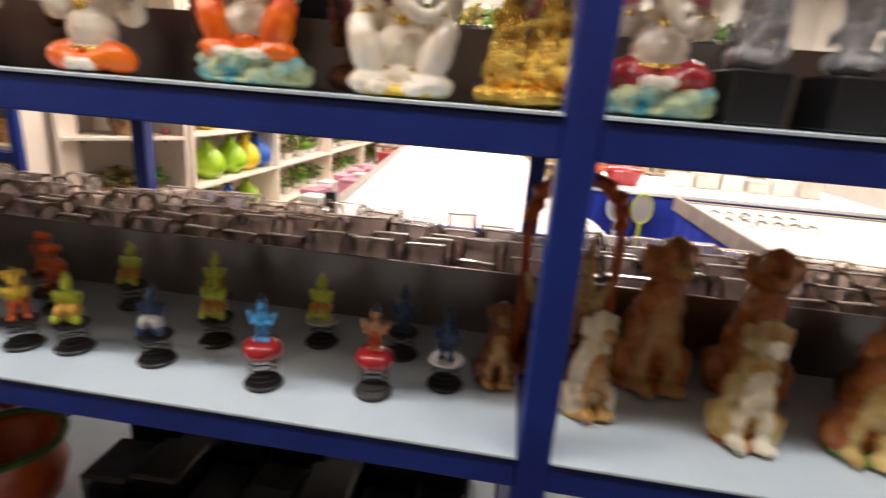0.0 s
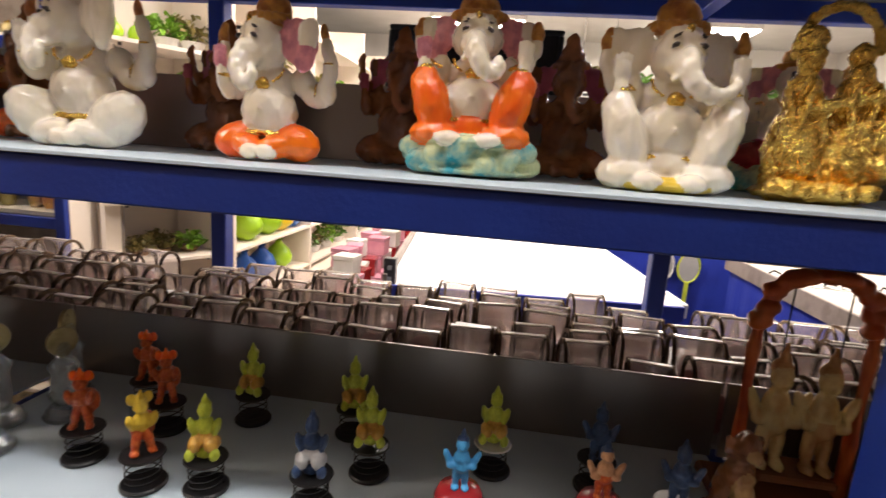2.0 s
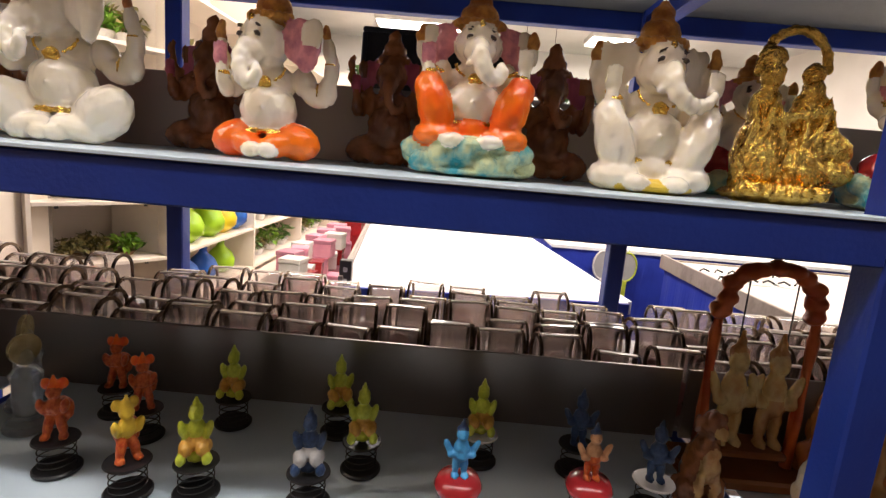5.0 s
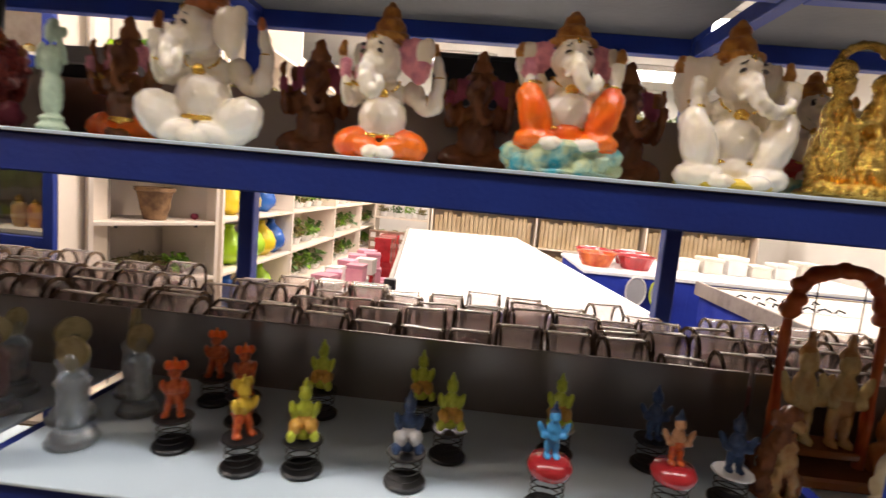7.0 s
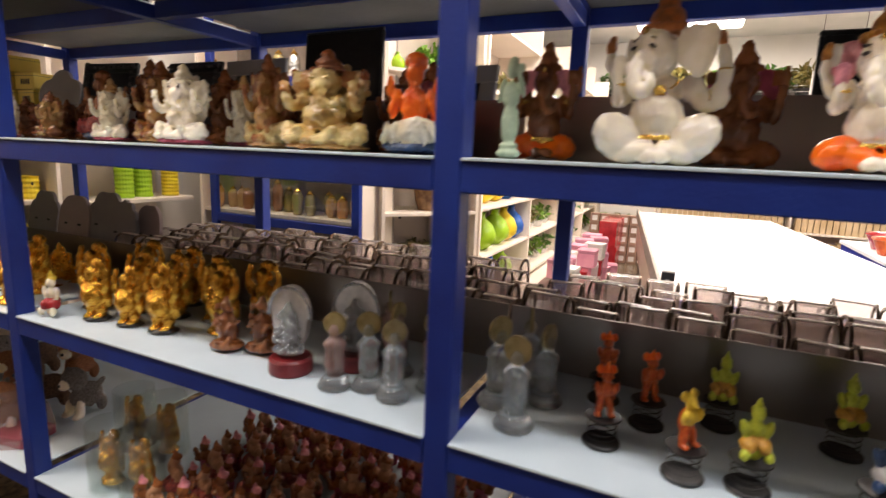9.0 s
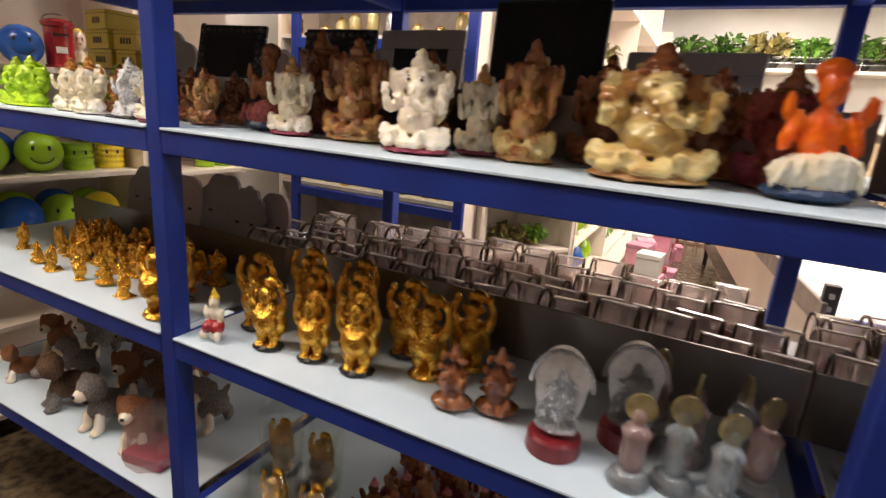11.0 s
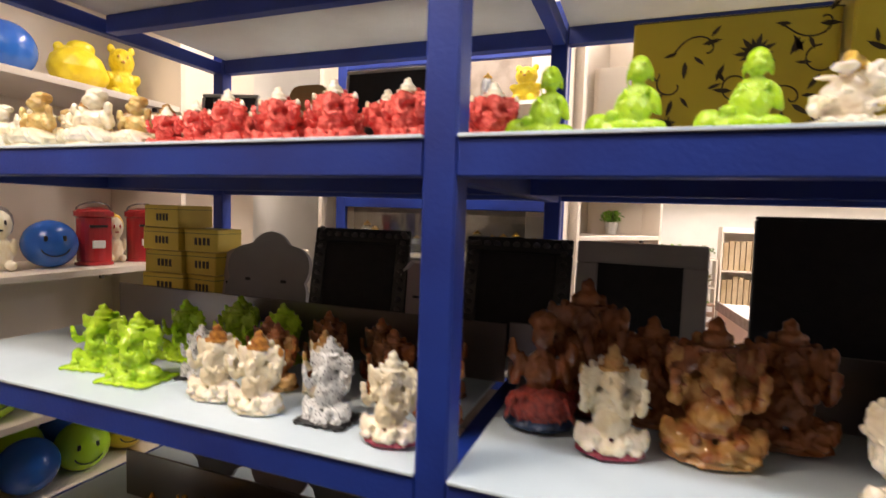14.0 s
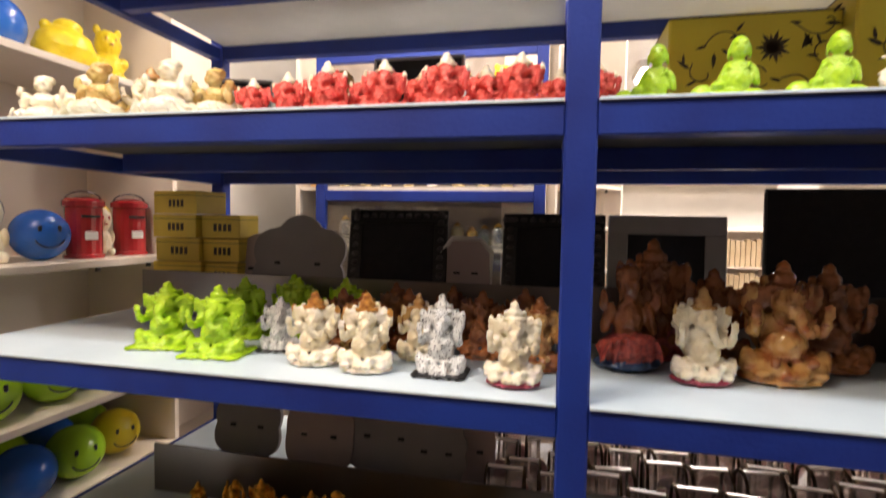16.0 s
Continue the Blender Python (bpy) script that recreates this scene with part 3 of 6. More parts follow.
    ca, sa = math.cos(radians(head_turn)), math.sin(radians(head_turn))
    for mi, c, r, turn in h:
        b += [(mi, (c[0] * ca - c[1] * sa, c[0] * sa + c[1] * ca, c[2]), r, (turn[0], turn[1], turn[2] + head_turn))]
    return sculpt(name, b, voxel, 2, carve, 13.0)


def standing_monk(name, voxel=0.024):
    """A laughing round-bellied monk that stands with raised arms. Slots: 0 body, 1 base."""
    b = [(1, (0, 0, 0.02), (0.27, 0.22, 0.03), NO), (1, (0, 0, 0.045), (0.24, 0.19, 0.025), NO)]
    for k in (-1, 1):
        b += [(0, (0.10 * k, -0.07, 0.08), (0.08, 0.12, 0.04), NO), (0, (0.10 * k, 0.0, 0.19), (0.11, 0.11, 0.14), NO),
              (0, (0.23 * k, -0.02, 0.58), (0.085, 0.09, 0.13), (0, 24 * k, 0)),
              (0, (0.27 * k, -0.02, 0.74), (0.06, 0.06, 0.13), (0, -10 * k, 0)),
              (0, (0.22 * k, -0.02, 0.88), (0.06, 0.05, 0.07), NO),
              (0, (0.19 * k, 0.05, 0.40), (0.09, 0.10, 0.22), (0, -8 * k, 0)),
              (0, (0.135 * k, 0.0, 0.75), (0.03, 0.035, 0.07), NO)]
    b += [(0, (0, -0.07, 0.40), (0.21, 0.20, 0.18), NO), (0, (0, 0.0, 0.54), (0.19, 0.15, 0.12), NO),
          (0, (0, -0.04, 0.76), (0.125, 0.125, 0.125), NO), (0, (0, -0.10, 0.70), (0.09, 0.07, 0.06), NO),
          (0, (0.05, 0.06, 0.90), (0.16, 0.08, 0.09), NO), (0, (0, 0.08, 0.30), (0.20, 0.12, 0.24), NO)]
    for i in range(9):
        a = math.pi * i / 8
        b += [(0, (0.14 * math.cos(a), -0.13 - 0.08 * math.sin(a), 0.58 - 0.10 * math.sin(a)), (0.022, 0.022, 0.022), NO)]
    return sculpt(name, b, 0.018, 2, 0.012, 10.0)


def lolling_monk(name):
    """A round monk who leans on a sack. Slot 0 only."""
    b = [(0, (-0.02, 0, 0.12), (0.46, 0.26, 0.13), NO), (0, (-0.40, 0.02, 0.17), (0.22, 0.20, 0.17), NO), (0, (-0.56, 0, 0.08), (0.12, 0.14, 0.08), NO),
         (0, (0.10, -0.05, 0.32), (0.24, 0.22, 0.20), NO), (0, (0.12, 0.02, 0.52), (0.25, 0.15, 0.12), NO), (0, (0.14, -0.02, 0.79), (0.165, 0.16, 0.165), NO),
         (0, (0.14, -0.13, 0.74), (0.11, 0.07, 0.07), NO), (0, (-0.10, -0.06, 0.42), (0.07, 0.08, 0.16), (0, 30, 0)), (0, (-0.20, -0.14, 0.28), (0.10, 0.08, 0.07), NO),
         (0, (0.36, -0.04, 0.42), (0.08, 0.09, 0.18), (0, -24, 0)), (0, (0.36, -0.12, 0.12), (0.20, 0.14, 0.10), (0, 0, 12)), (0, (0.0, -0.20, 0.13), (0.18, 0.09, 0.09), NO)]
    for k in (-1, 1):
        b += [(0, (0.14 + 0.165 * k, 0.0, 0.72), (0.028, 0.045, 0.09), NO), (0, (0.14 + 0.06 * k, -0.165, 0.83), (0.04, 0.02, 0.02), NO)]
    for i in range(9):
        a = math.pi * i / 8
        b += [(0, (0.12 + 0.16 * math.cos(a), -0.12 - 0.06 * math.sin(a), 0.56 - 0.10 * math.sin(a)), (0.026, 0.026, 0.026), NO)]
    return sculpt(name, b, 0.018, 2, 0.012, 9.0)


def toy_body(name, style):
    """A small painted figure. Slots: 0 body, 1 clothes, 2 top."""
    b = [(0, (0, 0, 0.50), (0.17, 0.14, 0.16), NO), (0, (0, -0.02, 0.73), (0.135, 0.13, 0.115), NO), (2, (0, 0.02, 0.80), (0.13, 0.12, 0.08), NO),
         (2, (0, 0.0, 0.89), (0.07, 0.07, 0.06), NO), (2, (0, 0, 0.96), (0.035, 0.035, 0.05), NO), (0, (0, -0.14, 0.71), (0.05, 0.04, 0.04), NO)]
    if style == "sit":
        for k in (-1, 1):
            b += [(1, (0.16 * k, -0.12, 0.26), (0.12, 0.20, 0.12), (0, 0, -24 * k)), (0, (0.22 * k, -0.22, 0.12), (0.10, 0.10, 0.10), NO),
                  (0, (0.22 * k, -0.04, 0.50), (0.08, 0.10, 0.16), (0, 20 * k, 0))]
        b += [(1, (0, 0.02, 0.30), (0.22, 0.19, 0.14), NO), (0, (0, -0.06, 0.10), (0.16, 0.12, 0.10), NO)]
    elif style == "stand":
        for k in (-1, 1):
            b += [(1, (0.09 * k, 0, 0.22), (0.085, 0.09, 0.22), NO), (0, (0.28 * k, -0.02, 0.52), (0.07, 0.08, 0.15), (0, 35 * k, 0)),
                  (0, (0.20 * k, -0.08, 0.40), (0.11, 0.07, 0.06), NO), (1, (0.10 * k, -0.06, 0.03), (0.09, 0.13, 0.04), NO)]
        b += [(1, (0, 0, 0.36), (0.18, 0.15, 0.11), NO)]
    else:
        for k in (-1, 1):
            b += [(1, (0.11 * k, -0.02, 0.20), (0.09, 0.11, 0.20), (0, -12 * k, 0)), (0, (0.19 * k, -0.06, 0.52), (0.08, 0.10, 0.15), (20, 20 * k, 0)),
                  (2, (0.14 * k, 0.06, 0.84), (0.10, 0.06, 0.10), NO), (1, (0.15 * k, -0.08, 0.04), (0.09, 0.13, 0.05), NO)]
        b += [(1, (0.04, 0.10, 0.40), (0.26, 0.14, 0.24), (0, 0, 20))]
    return sculpt(name, b, 0.022, 1, 0.012, 9.0)


def cluster(name, n, seed, spread=0.36, voxel=0.03):
    """A knotted little carving, built up from many lumps. Slots: 0 lumps, 1 top."""
    rnd = random.Random(seed)
    b = [(0, (0, 0, 0.10), (0.42, 0.32, 0.11), NO), (0, (0, 0.03, 0.40), (0.26, 0.20, 0.34), NO)]
    for i in range(n):
        z = rnd.uniform(0.1, 0.82)
        k = 1 - 0.6 * z
        a = rnd.uniform(0, 6.28)
        b += [(0, (spread * k * math.cos(a), spread * 0.75 * k * math.sin(a) - 0.04, z),
               (rnd.uniform(0.05, 0.12), rnd.uniform(0.03, 0.07), rnd.uniform(0.04, 0.10)), (rnd.uniform(0, 90), 0, rnd.uniform(0, 180)))]
    b += [(1, (0, -0.02, 0.84), (0.13, 0.12, 0.11), NO), (1, (0, 0.02, 0.94), (0.08, 0.07, 0.07), NO)]
    return sculpt(name, b, voxel, 1, 0.016)


EL_BIG = seated_elephant("elephant_big", "flat", "none", 0.011, True, -30, 0.004, big_head=1.2, wave=True, trunk="near")
EL_SIDE = seated_elephant("elephant_side", "open", "none", 0.011, True, -44, 0.004, big_head=1.2, wave=True, trunk="near")
EL_UPROCK = seated_elephant("elephant_up_rock", "up", "rock", 0.011, True, 4, 0.006, big_head=1.12, trunk="near")
EL_ROCK = seated_elephant("elephant_rock", "flat", "rock", 0.014)
EL_UP = seated_elephant("elephant_up", "up", "none", 0.011, True, 6, 0.005, big_head=1.08, trunk="swing")
EL_BACK = seated_elephant("elephant_back", "flat", "none", 0.018, True, -10, 0.014)
EL_ROUND = seated_elephant("elephant_round", "flat", "round", 0.013, True, 6, 0.012, True)
EL_SLAB = seated_elephant("elephant_slab", "flat", "slab", 0.016, True, 0, 0.015, True)
MONK, LOLL = standing_monk("monk"), lolling_monk("lolling")
SIT, STAND, LEAP = (toy_body("toy_" + k, k) for k in ("sit", "stand", "leap"))
KNOT, KNOT2 = cluster("knot", 46, 3, 0.38, 0.022), cluster("knot_two", 60, 8, 0.42, 0.022)

# the third shelf of the rack, over the spring toys
ZC3 = LEVELS["c"] + 0.001
big = "large painted elephant figures"
statue("elephant_statue", painted(EL_SIDE, [PORC, PORC, PORC, FLAMEAMB, PORC, GOLD]), 1.372, 0.125, ZC3, 0.213, 8,
       "white glazed seated elephant statue with an orange crown", group=big, wide=0.80)
statue("elephant_statue", painted(EL_BIG, [PORC, ORANGE, PINK, AMBER, ORANGE, GOLD]), 1.610, 0.12, ZC3, 0.188, 4,
       "white seated elephant statue in orange trousers with pink ears", group=big, wide=0.80)
statue("elephant_statue", painted(EL_UPROCK, [PORC, ORANGE, PINK, AMBER, TURQ, GOLD]), 1.840, 0.12, ZC3, 0.198, 0,
       "white and orange elephant statue on a turquoise marbled base", group=big, wide=0.84)
statue("elephant_statue", painted(EL_UP, [PORC, PORC, PORC, AMBER, YELLOW, GOLD]), 2.040, 0.12, ZC3, 0.203, 0,
       "white glazed elephant statue with raised knees on a yellow edge", group=big, wide=0.86)
# Brown body here is the shade of the shelf above, put into the colour.
statue("elephant_statue", painted(EL_BACK, [BROWN, ORANGE, PINK, BROWN, BROWN, GOLD]), 1.195, 0.225, ZC3, 0.190, 10,
       "second-row seated elephant statue with orange legs, shade painted in as brown", group=big, wide=0.72)
statue("elephant_statue", painted(EL_ROCK, [PORC, REDPAINT, PINK, AMBER, TURQ, GOLD]), 2.235, 0.29, ZC3, 0.20, -8,
       "white elephant statue with red sleeves behind the gold couple", group=big, wide=0.8)
# Back row painted brown all over in place of the shade it stands in.
for x in (1.48, 1.73, 1.95):
    statue("elephant_statue", painted(EL_BACK, [BROWN, BROWN, MAROON, BROWN, BROWN, BROWN]), x, 0.255, ZC3, 0.185, 5,
           "second-row seated elephant statue painted dark brown to stand for shade", group=big, wide=0.8)


def gold_couple():
    b = [(0, (0, 0, 0.04), (0.36, 0.26, 0.06), NO)]
    rnd = random.Random(5)
    for cx, top, lean in ((-0.13, 0.86, -4), (0.16, 0.78, 6)):
        b += [(0, (cx, 0, 0.26), (0.18, 0.16, 0.26), NO), (0, (cx, 0, 0.52), (0.12, 0.10, 0.16), (0, lean, 0)),
              (0, (cx, -0.02, top - 0.14), (0.08, 0.08, 0.09), NO), (0, (cx, 0, top - 0.03), (0.08, 0.07, 0.07), NO)]
        for i in range(10):
            a = rnd.uniform(0, 6.28)
            b += [(0, (cx + 0.16 * math.cos(a), -0.12 * abs(math.sin(a)), rnd.uniform(0.08, 0.5)), (0.028, 0.04, 0.16), (0, rnd.uniform(-25, 25), 0))]
    b += [(0, (0.02, -0.12, 0.50), (0.22, 0.035, 0.035), (0, -12, 0)), (0, (0.33, -0.05, 0.34), (0.16, 0.12, 0.10), (0, 20, 0)),
          (0, (0.34, -0.04, 0.20), (0.18, 0.14, 0.10), NO)]
    for i in range(22):
        a = math.pi * (0.05 + 0.95 * i / 21)
        b += [(0, (0.05 + 0.24 * math.cos(a), 0.06, 0.76 + 0.24 * math.sin(a)), (0.035, 0.035, 0.035), NO)]
    for i in range(14):
        b += [(0, (-0.32 + 0.045 * i, -0.22 + 0.03 * (i % 2), 0.07), (0.035, 0.04, 0.05), NO)]
    return painted(sculpt("gold_couple", b, 0.012, 1, 0.014, 18.0), [GOLD])


statue("couple_statue", gold_couple(), 2.190, 0.125, ZC3, 0.192, 0, "shiny gold-plated statue of a standing couple under an arch", wide=0.85)


def robed_lady(name):
    b = [(1, (0, 0, 0.05), (0.17, 0.15, 0.06), NO), (1, (0, 0, 0.13), (0.13, 0.12, 0.03), NO), (0, (0, 0, 0.34), (0.12, 0.10, 0.24), NO),
         (0, (0, 0, 0.62), (0.12, 0.09, 0.14), NO), (0, (0, -0.01, 0.86), (0.07, 0.07, 0.09), NO), (0, (0, 0.02, 0.94), (0.06, 0.06, 0.06), NO),
         (0, (-0.12, -0.02, 0.66), (0.04, 0.05, 0.14), (0, 16, 0)), (0, (0.13, -0.02, 0.72), (0.04, 0.05, 0.15), (0, -20, 0)),
         (0, (0.10, 0.02, 0.88), (0.06, 0.05, 0.05), NO)]
    return sculpt(name, b, 0.016, 1, 0.010, 12.0)


LADY = robed_lady("lady")
statue("lady_statue", painted(LADY, [PALEGREEN]), 1.172, 0.11, ZC3, 0.148, 0, "pale green plaster statue of a robed lady on a plinth")

# third shelf, next bay
mid = "marbled elephant figures"
for me, mats, x, y, h, turn, wide, label in (
        (EL_ROUND, [IVORY, PORC, IVORY, TANRES, MAROON, IVORY], 0.174, 0.155, 0.146, 8, 0.70, "small cream elephant statue on a dark pink round base"),
        (EL_ROUND, [AMBRES, AMBRES, BROWN, BROWN, TANRES, BROWN], 0.297, 0.195, 0.188, 6, 0.74, "brown marbled elephant statue on a tan base"),
        (EL_ROUND, [PORC, PORC, PORC, IVORY, MAROON, IVORY], 0.482, 0.105, 0.160, 8, 0.80, "white elephant statue on a pink round base"),
        (EL_ROUND, [AMBRES, HONEY, BROWN, BROWN, TANRES, AMBRES], 0.640, 0.175, 0.186, 4, 0.58, "brown marbled resin elephant statue on a tan base"),
        (EL_ROUND, [HONEY, HONEY, AMBRES, BROWN, TANRES, HONEY], 0.830, 0.120, 0.176, 10, 1.0, "yellow-brown marbled elephant statue on a wide base"),
        (EL_ROUND, [BROWN], 0.225, 0.29, 0.165, 0, 0.75, "dark brown elephant statue in the second row"),
        (EL_ROUND, [BROWN], 0.57, 0.295, 0.165, 0, 0.75, "dark brown elephant statue in the second row"),
        (EL_ROUND, [BROWN], 0.90, 0.275, 0.165, 0, 0.75, "dark brown elephant statue in the second row"),
        (EL_ROUND, [IVORY, IVORY, IVORY, TANRES, MAROON, IVORY], 0.548, 0.20, 0.150, 4, 0.58, "cream elephant statue tucked behind a white one"),
        (EL_ROUND, [BROWN, REDRES, BROWN, BROWN, DARKRED, BROWN], 0.125, 0.295, 0.215, 0, 0.70, "tall dark red-brown elephant statue in the back row"),
        (EL_ROUND, [BROWN], 0.40, 0.285, 0.180, -6, 0.75, "dark brown elephant statue in the second row"),
        (EL_ROUND, [BROWN], 0.735, 0.29, 0.180, 6, 0.70, "dark brown elephant statue in the second row"),
        (EL_ROUND, [REDRES, MAROON, REDRES, BROWN, DARKRED, REDRES], 0.985, 0.22, 0.165, -6, 0.70, "dark red elephant statue in the second row")):
    statue("elephant_statue", painted(me, mats), x, y, ZC3, h, turn, label, group=mid, wide=wide * 1.18)


def seated_lady(name):
    b = [(2, (0, 0, 0.06), (0.40, 0.30, 0.07), NO), (1, (0, -0.04, 0.20), (0.38, 0.26, 0.14), NO), (1, (0.1, -0.16, 0.26), (0.22, 0.12, 0.10), (0, 0, 15)),
         (0, (0, 0.02, 0.46), (0.19, 0.15, 0.20), NO), (0, (0, -0.02, 0.76), (0.12, 0.12, 0.13), NO), (0, (0, 0.04, 0.88), (0.16, 0.12, 0.10), NO)]
    for k in (-1, 1):
        b += [(0, (0.24 * k, -0.02, 0.48), (0.07, 0.09, 0.17), (0, -20 * k, 0)), (0, (0.30 * k, -0.04, 0.64), (0.06, 0.05, 0.11), NO)]
    for i in range(6):
        b += [(1, (-0.3 + 0.12 * i, -0.2, 0.2), (0.03, 0.08, 0.14), (20, 25 - 10 * i, 0))]
    return sculpt(name, b, 0.018, 1, 0.018)


LADYSIT = seated_lady("lady_sitting")
statue("lady_statue", painted(LADYSIT, [BROWN, REDRES, NAVY]), 0.072, 0.20, ZC3, 0.178, 10, "dark red and brown seated lady statue on a navy base")
statue("lady_statue", painted(LADYSIT, [ORANGE, IVORY, NAVY]), 1.010, 0.11, ZC3, 0.165, 10, "orange robed seated statue on a blue base")

# third shelf, end bay
ends = "small elephant figures in the end bay"
for me, mats, x, y, h, turn, wide, label in (
        (EL_SLAB, [LIME], -0.748, 0.125, 0.119, 10, 1.0, "translucent lime green elephant figurine on a square base"),
        (EL_SLAB, [LIME], -0.621, 0.097, 0.121, 6, 0.95, "translucent lime green elephant figurine on a square base"),
        (EL_SLAB, [BLACKWHITE, BLACKWHITE, BLACKWHITE, BLACKWHITE, BLACK, BLACKWHITE], -0.534, 0.155, 0.097, 10, 0.8,
         "white figurine with black spots on a black square base"),
        (EL_ROUND, [IVORY, PORC, IVORY, AMBER, PORC, IVORY], -0.434, 0.09, 0.120, 4, 0.85, "ivory elephant figurine with a gold crown"),
        (EL_ROUND, [IVORY, PORC, PORC, AMBER, PORC, IVORY], -0.337, 0.075, 0.124, 4, 0.80, "ivory elephant figurine with a gold crown"),
        (EL_SLAB, [BLACKWHITE, BLACKWHITE, BLACKWHITE, BLACKWHITE, BLACK, BLACKWHITE], -0.218, 0.088, 0.126, 0, 0.70,
         "white figurine with black spots on a black square base"),
        (EL_ROUND, [IVORY, PORC, IVORY, IVORY, MAROON, IVORY], -0.104, 0.065, 0.124, 0, 0.76, "cream elephant figurine on a pink round base"),
        (EL_SLAB, [LIME], -0.66, 0.235, 0.12, 0, 0.85, "lime green elephant figurine in the second row"),
        (EL_SLAB, [LIME], -0.56, 0.27, 0.12, 0, 0.85, "lime green elephant figurine in the second row"),
        (EL_SLAB, [LIME], -0.47, 0.30, 0.12, -8, 0.85, "lime green elephant figurine in the third row"),
        (EL_SLAB, [LIME], -0.60, 0.325, 0.12, 8, 0.85, "lime green elephant figurine in the third row"),
        (EL_ROUND, [AMBRES, TANRES, TANRES, BROWN, TANRES, BROWN], -0.375, 0.165, 0.115, 6, 0.8, "amber resin elephant figurine in the second row"),
        (EL_ROUND, [IVORY, IVORY, TANRES, TANRES, IVORY, IVORY], -0.275, 0.16, 0.115, -4, 0.7, "pale elephant figurine in the second row"),
        (EL_ROUND, [TANRES, BROWN, TANRES, BROWN, BROWN, TANRES], -0.07, 0.155, 0.120, -4, 0.75, "tan elephant figurine in the second row"),
        (EL_ROUND, [BROWN], -0.24, 0.29, 0.115, 0, 0.75, "brown resin elephant figurine in the third row"),
        (EL_ROUND, [BROWN], -0.36, 0.30, 0.115, 5, 0.75, "brown resin elephant figurine in the third row"),
        (EL_ROUND, [BROWN], -0.10, 0.26, 0.120, -5, 0.75, "brown resin elephant figurine in the third row"),
        (EL_ROUND, [BROWN], -0.44, 0.22, 0.11, 0, 0.8, "brown resin elephant figurine in the second row"),
        (EL_ROUND, [BROWN], -0.31, 0.22, 0.115, 0, 0.8, "brown resin elephant figurine in the second row"),
        (EL_ROUND, [BROWN], -0.17, 0.20, 0.12, 0, 0.8, "brown resin elephant figurine in the second row")):
    statue("elephant_figurine", painted(me, mats), x, y, ZC3, h, turn, label, "figurine", ends, wide * 1.15)

# fourth shelf
ZD = LEVELS["d"] + 0.001
IV = [painted(LADYSIT, [IVORY, PORC, IVORY]), painted(EL_ROUND, [IVORY, IVORY, IVORY, TANRES]), painted(LADYSIT, [HONEY, IVORY, IVORY])]
RF = painted(EL_SLAB, [REDFOIL, REDFOIL, REDFOIL, IVORY, REDFOIL, REDFOIL])
for x, y, h in ((-0.99, 0.10, 0.10), (-0.915, 0.12, 0.105), (-0.845, 0.08, 0.112), (-0.775, 0.12, 0.108), (-0.705, 0.085, 0.112), (-0.635, 0.11, 0.100), (-0.95, 0.20, 0.11), (-0.86, 0.20, 0.11), (-0.76, 0.205, 0.11), (-0.67, 0.20, 0.105)):
    statue("ivory_figurine", IV[int(abs(x) * 1000) % 3], x, y, ZD, h, random.uniform(-25, 25), "knotted ivory resin figurine in a crowded row", "figurine", "ivory figurines", 1.25)
for x, y, h in ((-0.553, 0.10, 0.072), (-0.489, 0.10, 0.079), (-0.414, 0.09, 0.090), (-0.317, 0.09, 0.088), (-0.217, 0.085, 0.092), (-0.105, 0.09, 0.088),
                (0.005, 0.13, 0.085), (-0.365, 0.15, 0.088), (-0.268, 0.15, 0.09), (-0.165, 0.15, 0.09), (-0.05, 0.17, 0.085), (-0.45, 0.19, 0.085), (-0.36, 0.19, 0.085), (-0.26, 0.19, 0.085), (-0.52, 0.18, 0.08)):
    statue("red_figurine", RF, x, y, ZD, h * 1.03, random.uniform(-20, 20), "red metallic figurine with a pale crown", "figurine", "red figurines", 1.05)
LG = painted(LOLL, [LIME])
for x, y, h in ((0.075, 0.10, 0.098), (0.176, 0.09, 0.100), (0.292, 0.085, 0.098)):
    statue("monk_figurine", LG, x, y, ZD, h, -8, "glossy lime green resin monk leaning on his sack", "figurine", "lime green monks")
GW = painted(KNOT, [PORC, GOLD])
for x in (0.385, 0.485, 0.59):
    statue("gilt_figurine", GW, x, 0.09, ZD, 0.085, 10 * x, "white and gold knotted figurine", "figurine", "white and gold figurines", 1.2)

# ---- spring toys on the second shelf ----
ZB = LEVELS["b"] + 0.001
helix = [(0.021 * math.cos(a), 0.021 * math.sin(a), 0.006 + 0.036 * a / 25.13) for a in (25.13 * i / 80 for i in range(81))]
SPRING = link_mesh("spring", tube(helix, 0.0009, 5), WIRE, True)
FOOT = link_mesh("foot", lathe([(0.027, 0), (0.028, 0.001), (0.028, 0.004), (0.026, 0.006)], 28), BLACK)
PLATE = link_mesh("plate", lathe([(0.026, 0), (0.027, 0.001), (0.026, 0.003)], 28), BLACK)
PALEPLATE = link_mesh("pale_plate", lathe([(0.026, 0), (0.027, 0.001), (0.026, 0.003)], 28), WHITEPOT)
APPLE = link_mesh("apple_seat", lathe([(0.012, 0), (0.026, 0.007), (0.029, 0.017), (0.024, 0.027), (0.010, 0.029)], 24), REDPAINT, True)


